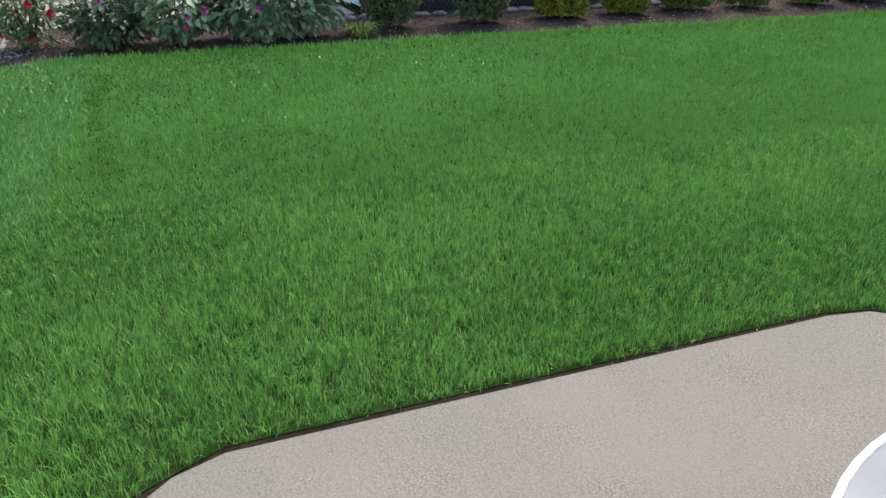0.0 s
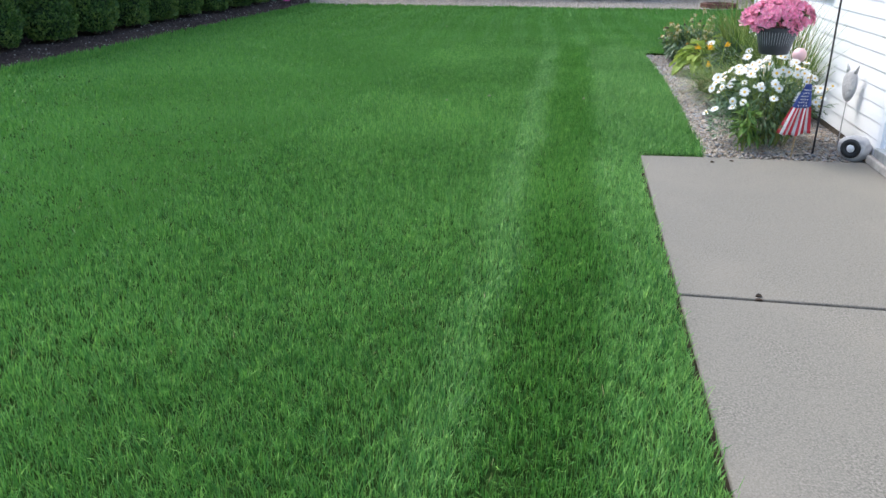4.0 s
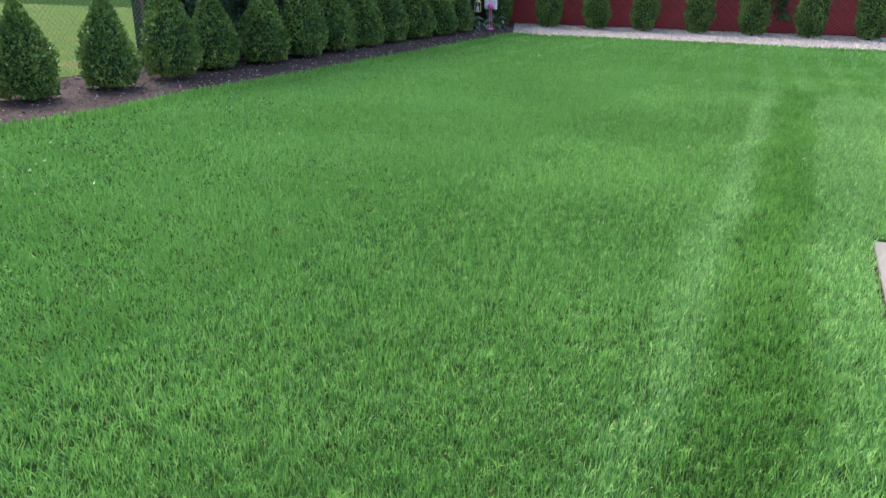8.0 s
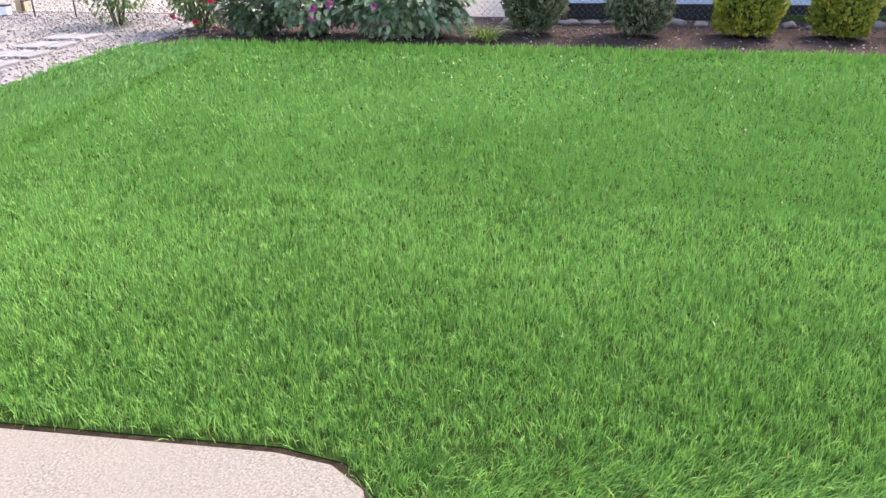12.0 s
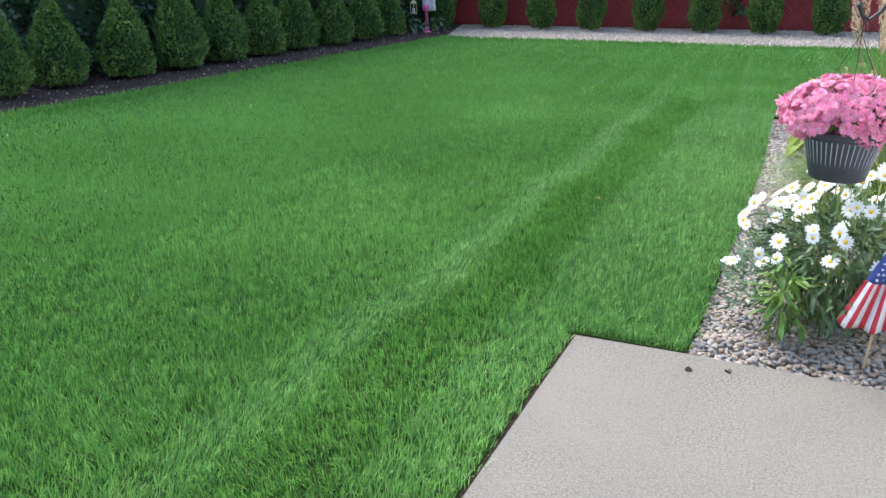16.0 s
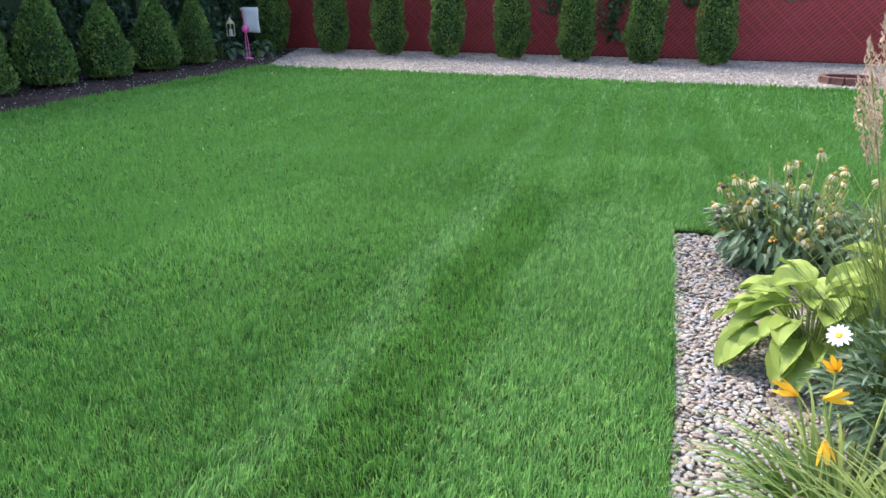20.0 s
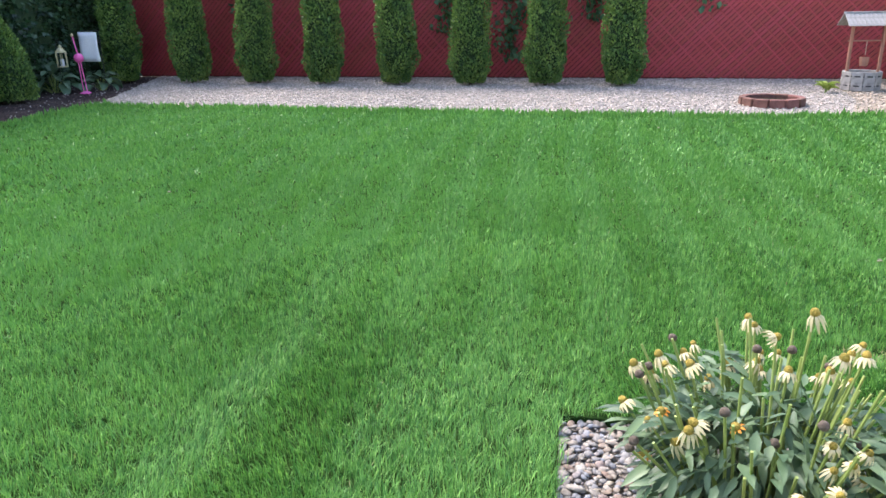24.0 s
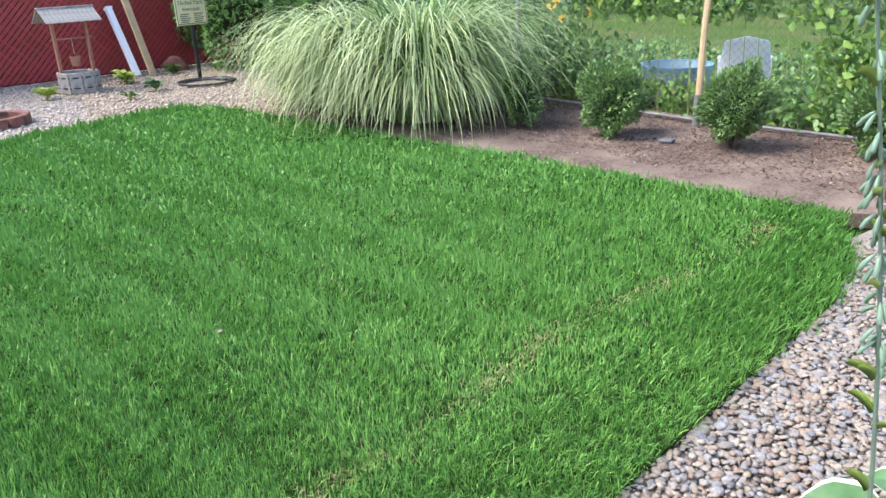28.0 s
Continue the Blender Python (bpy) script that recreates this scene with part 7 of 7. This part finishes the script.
for k in range(9):
    for j in range(3):
        ob = new("paver", pvm)
        ob.parent = path_bed
        ob.location = (-8.3 + k * 0.62 + 0.02 * j, -10.55 + 0.06 * k - j * 0.2 + r.normal(0, 0.01), -0.012)
        ob.rotation_euler = (0, 0, radians(r.normal(0, 3) - 8))
iron = thing("iron_garden_stake", -10.2, -12.0, 0, "black wrought-iron garden border stakes in gravel", "garden ornament")
for y in (-0.6, 0.1, 0.8):
    part("rod", tube(bmesh.new(), [(0, y, -0.05), (0, y, 0.75)], 0.012, 6), BLACKIRON, iron)
part("cross_rod", tube(bmesh.new(), [(0, -0.8, 0.2), (0, 0, 0.34), (0, 1.0, 0.4)], 0.01, 6), BLACKIRON, iron)
part("spade_leaf", lathe(bmesh.new(), [(0.005, 0.2), (0.06, 0.32), (0.005, 0.45)], 8, (0, 0.45, 0)), BLACKIRON, iron)
box_l = thing("solar_box_light", -10.3, -13.2, 0, "small white and black box light in gravel", "garden light")
part("case", box(bmesh.new(), -0.06, -0.1, -0.01, 0.06, 0.1, 0.12, 0.01), TRIM, box_l)
part("lid", box(bmesh.new(), -0.07, -0.11, 0.12, 0.07, 0.11, 0.145, 0.006), BLACKIRON, box_l)
wp = thing("wooden_post", -10.75, -13.2, 0, "pale wooden post beside gravel", "post")
part("post", box(bmesh.new(), -0.07, -0.07, -0.05, 0.07, 0.07, 1.6, 0.008), WOODTAN, wp)

# bits lying on the lawn
r = rng(230)
lv, lf = broad_leaf(0.05, 0.035, 0.2, 4)
DEADLEAF = mat("pale_dry_leaf", (0.27, 0.25, 0.16), (0.36, 0.34, 0.23), 20, 0.8)
dl = mesh_only("dry_leaf", lv, lf, DEADLEAF, True)
for x, y in ((-2.98, 8.7), (-4.52, -3.18), (-1.78, 1.63), (-1.39, 1.92), (3.82, 7.0), (-0.44, 1.95), (2.155, 7.8), (1.2, 12.4), (3.3, 13.2)):
    ob = new("dry_leaf", dl)
    ob.matrix_world = pose(x, y, 0.045, 20, -15, r.uniform(0, 360)) @ Matrix.Scale(0.65, 4)
    tagged(ob, "small pale fallen leaf on the grass", "leaf", "fallen leaves on the lawn")

# nearest pebbles as pieces of their own
r = rng(240)
shape, tri = PEB
pm = [mesh_only("pebble", shape * np.array([1.0, 0.78, 0.58]) * r.uniform(0.88, 1.1, (len(shape), 1)), tri, PEBBLE_ONE, True) for k in range(6)]
for k in range(290):
    if k < 150:
        x, y = r.uniform(0.56, 1.5), r.uniform(0.1, 0.32)
    else:
        x, y = r.uniform(2.4, 3.6), r.uniform(5.45, 5.82)
    ob = new("pebble", pm[k % 6])
    ob.parent = gravel_bed
    s = 0.0145 * float(r.uniform(0.75, 1.3))
    ob.matrix_basis = pose(x, y, -0.016, r.normal(0, 14), r.normal(0, 14), r.uniform(0, 360)) @ Matrix.Scale(s, 4)

crumb = mat("dark_debris", (0.05, 0.035, 0.025), (0.09, 0.06, 0.045), 20, 0.9)
cr = mesh_only("leaf_scrap", lv * 0.7, lf, crumb, True)
for x, y in ((0.49, -0.12), (0.66, -0.07), (0.34, -2.41), (0.36, -2.45), (1.1, -3.4), (0.7, -3.1)):
    ob = new("leaf_scrap", cr)
    ob.matrix_world = pose(x, y, 0.003, 8, 4, r.uniform(0, 360))
    tagged(ob, "small dark dried scrap on the concrete patio", "debris", "scraps on the patio")
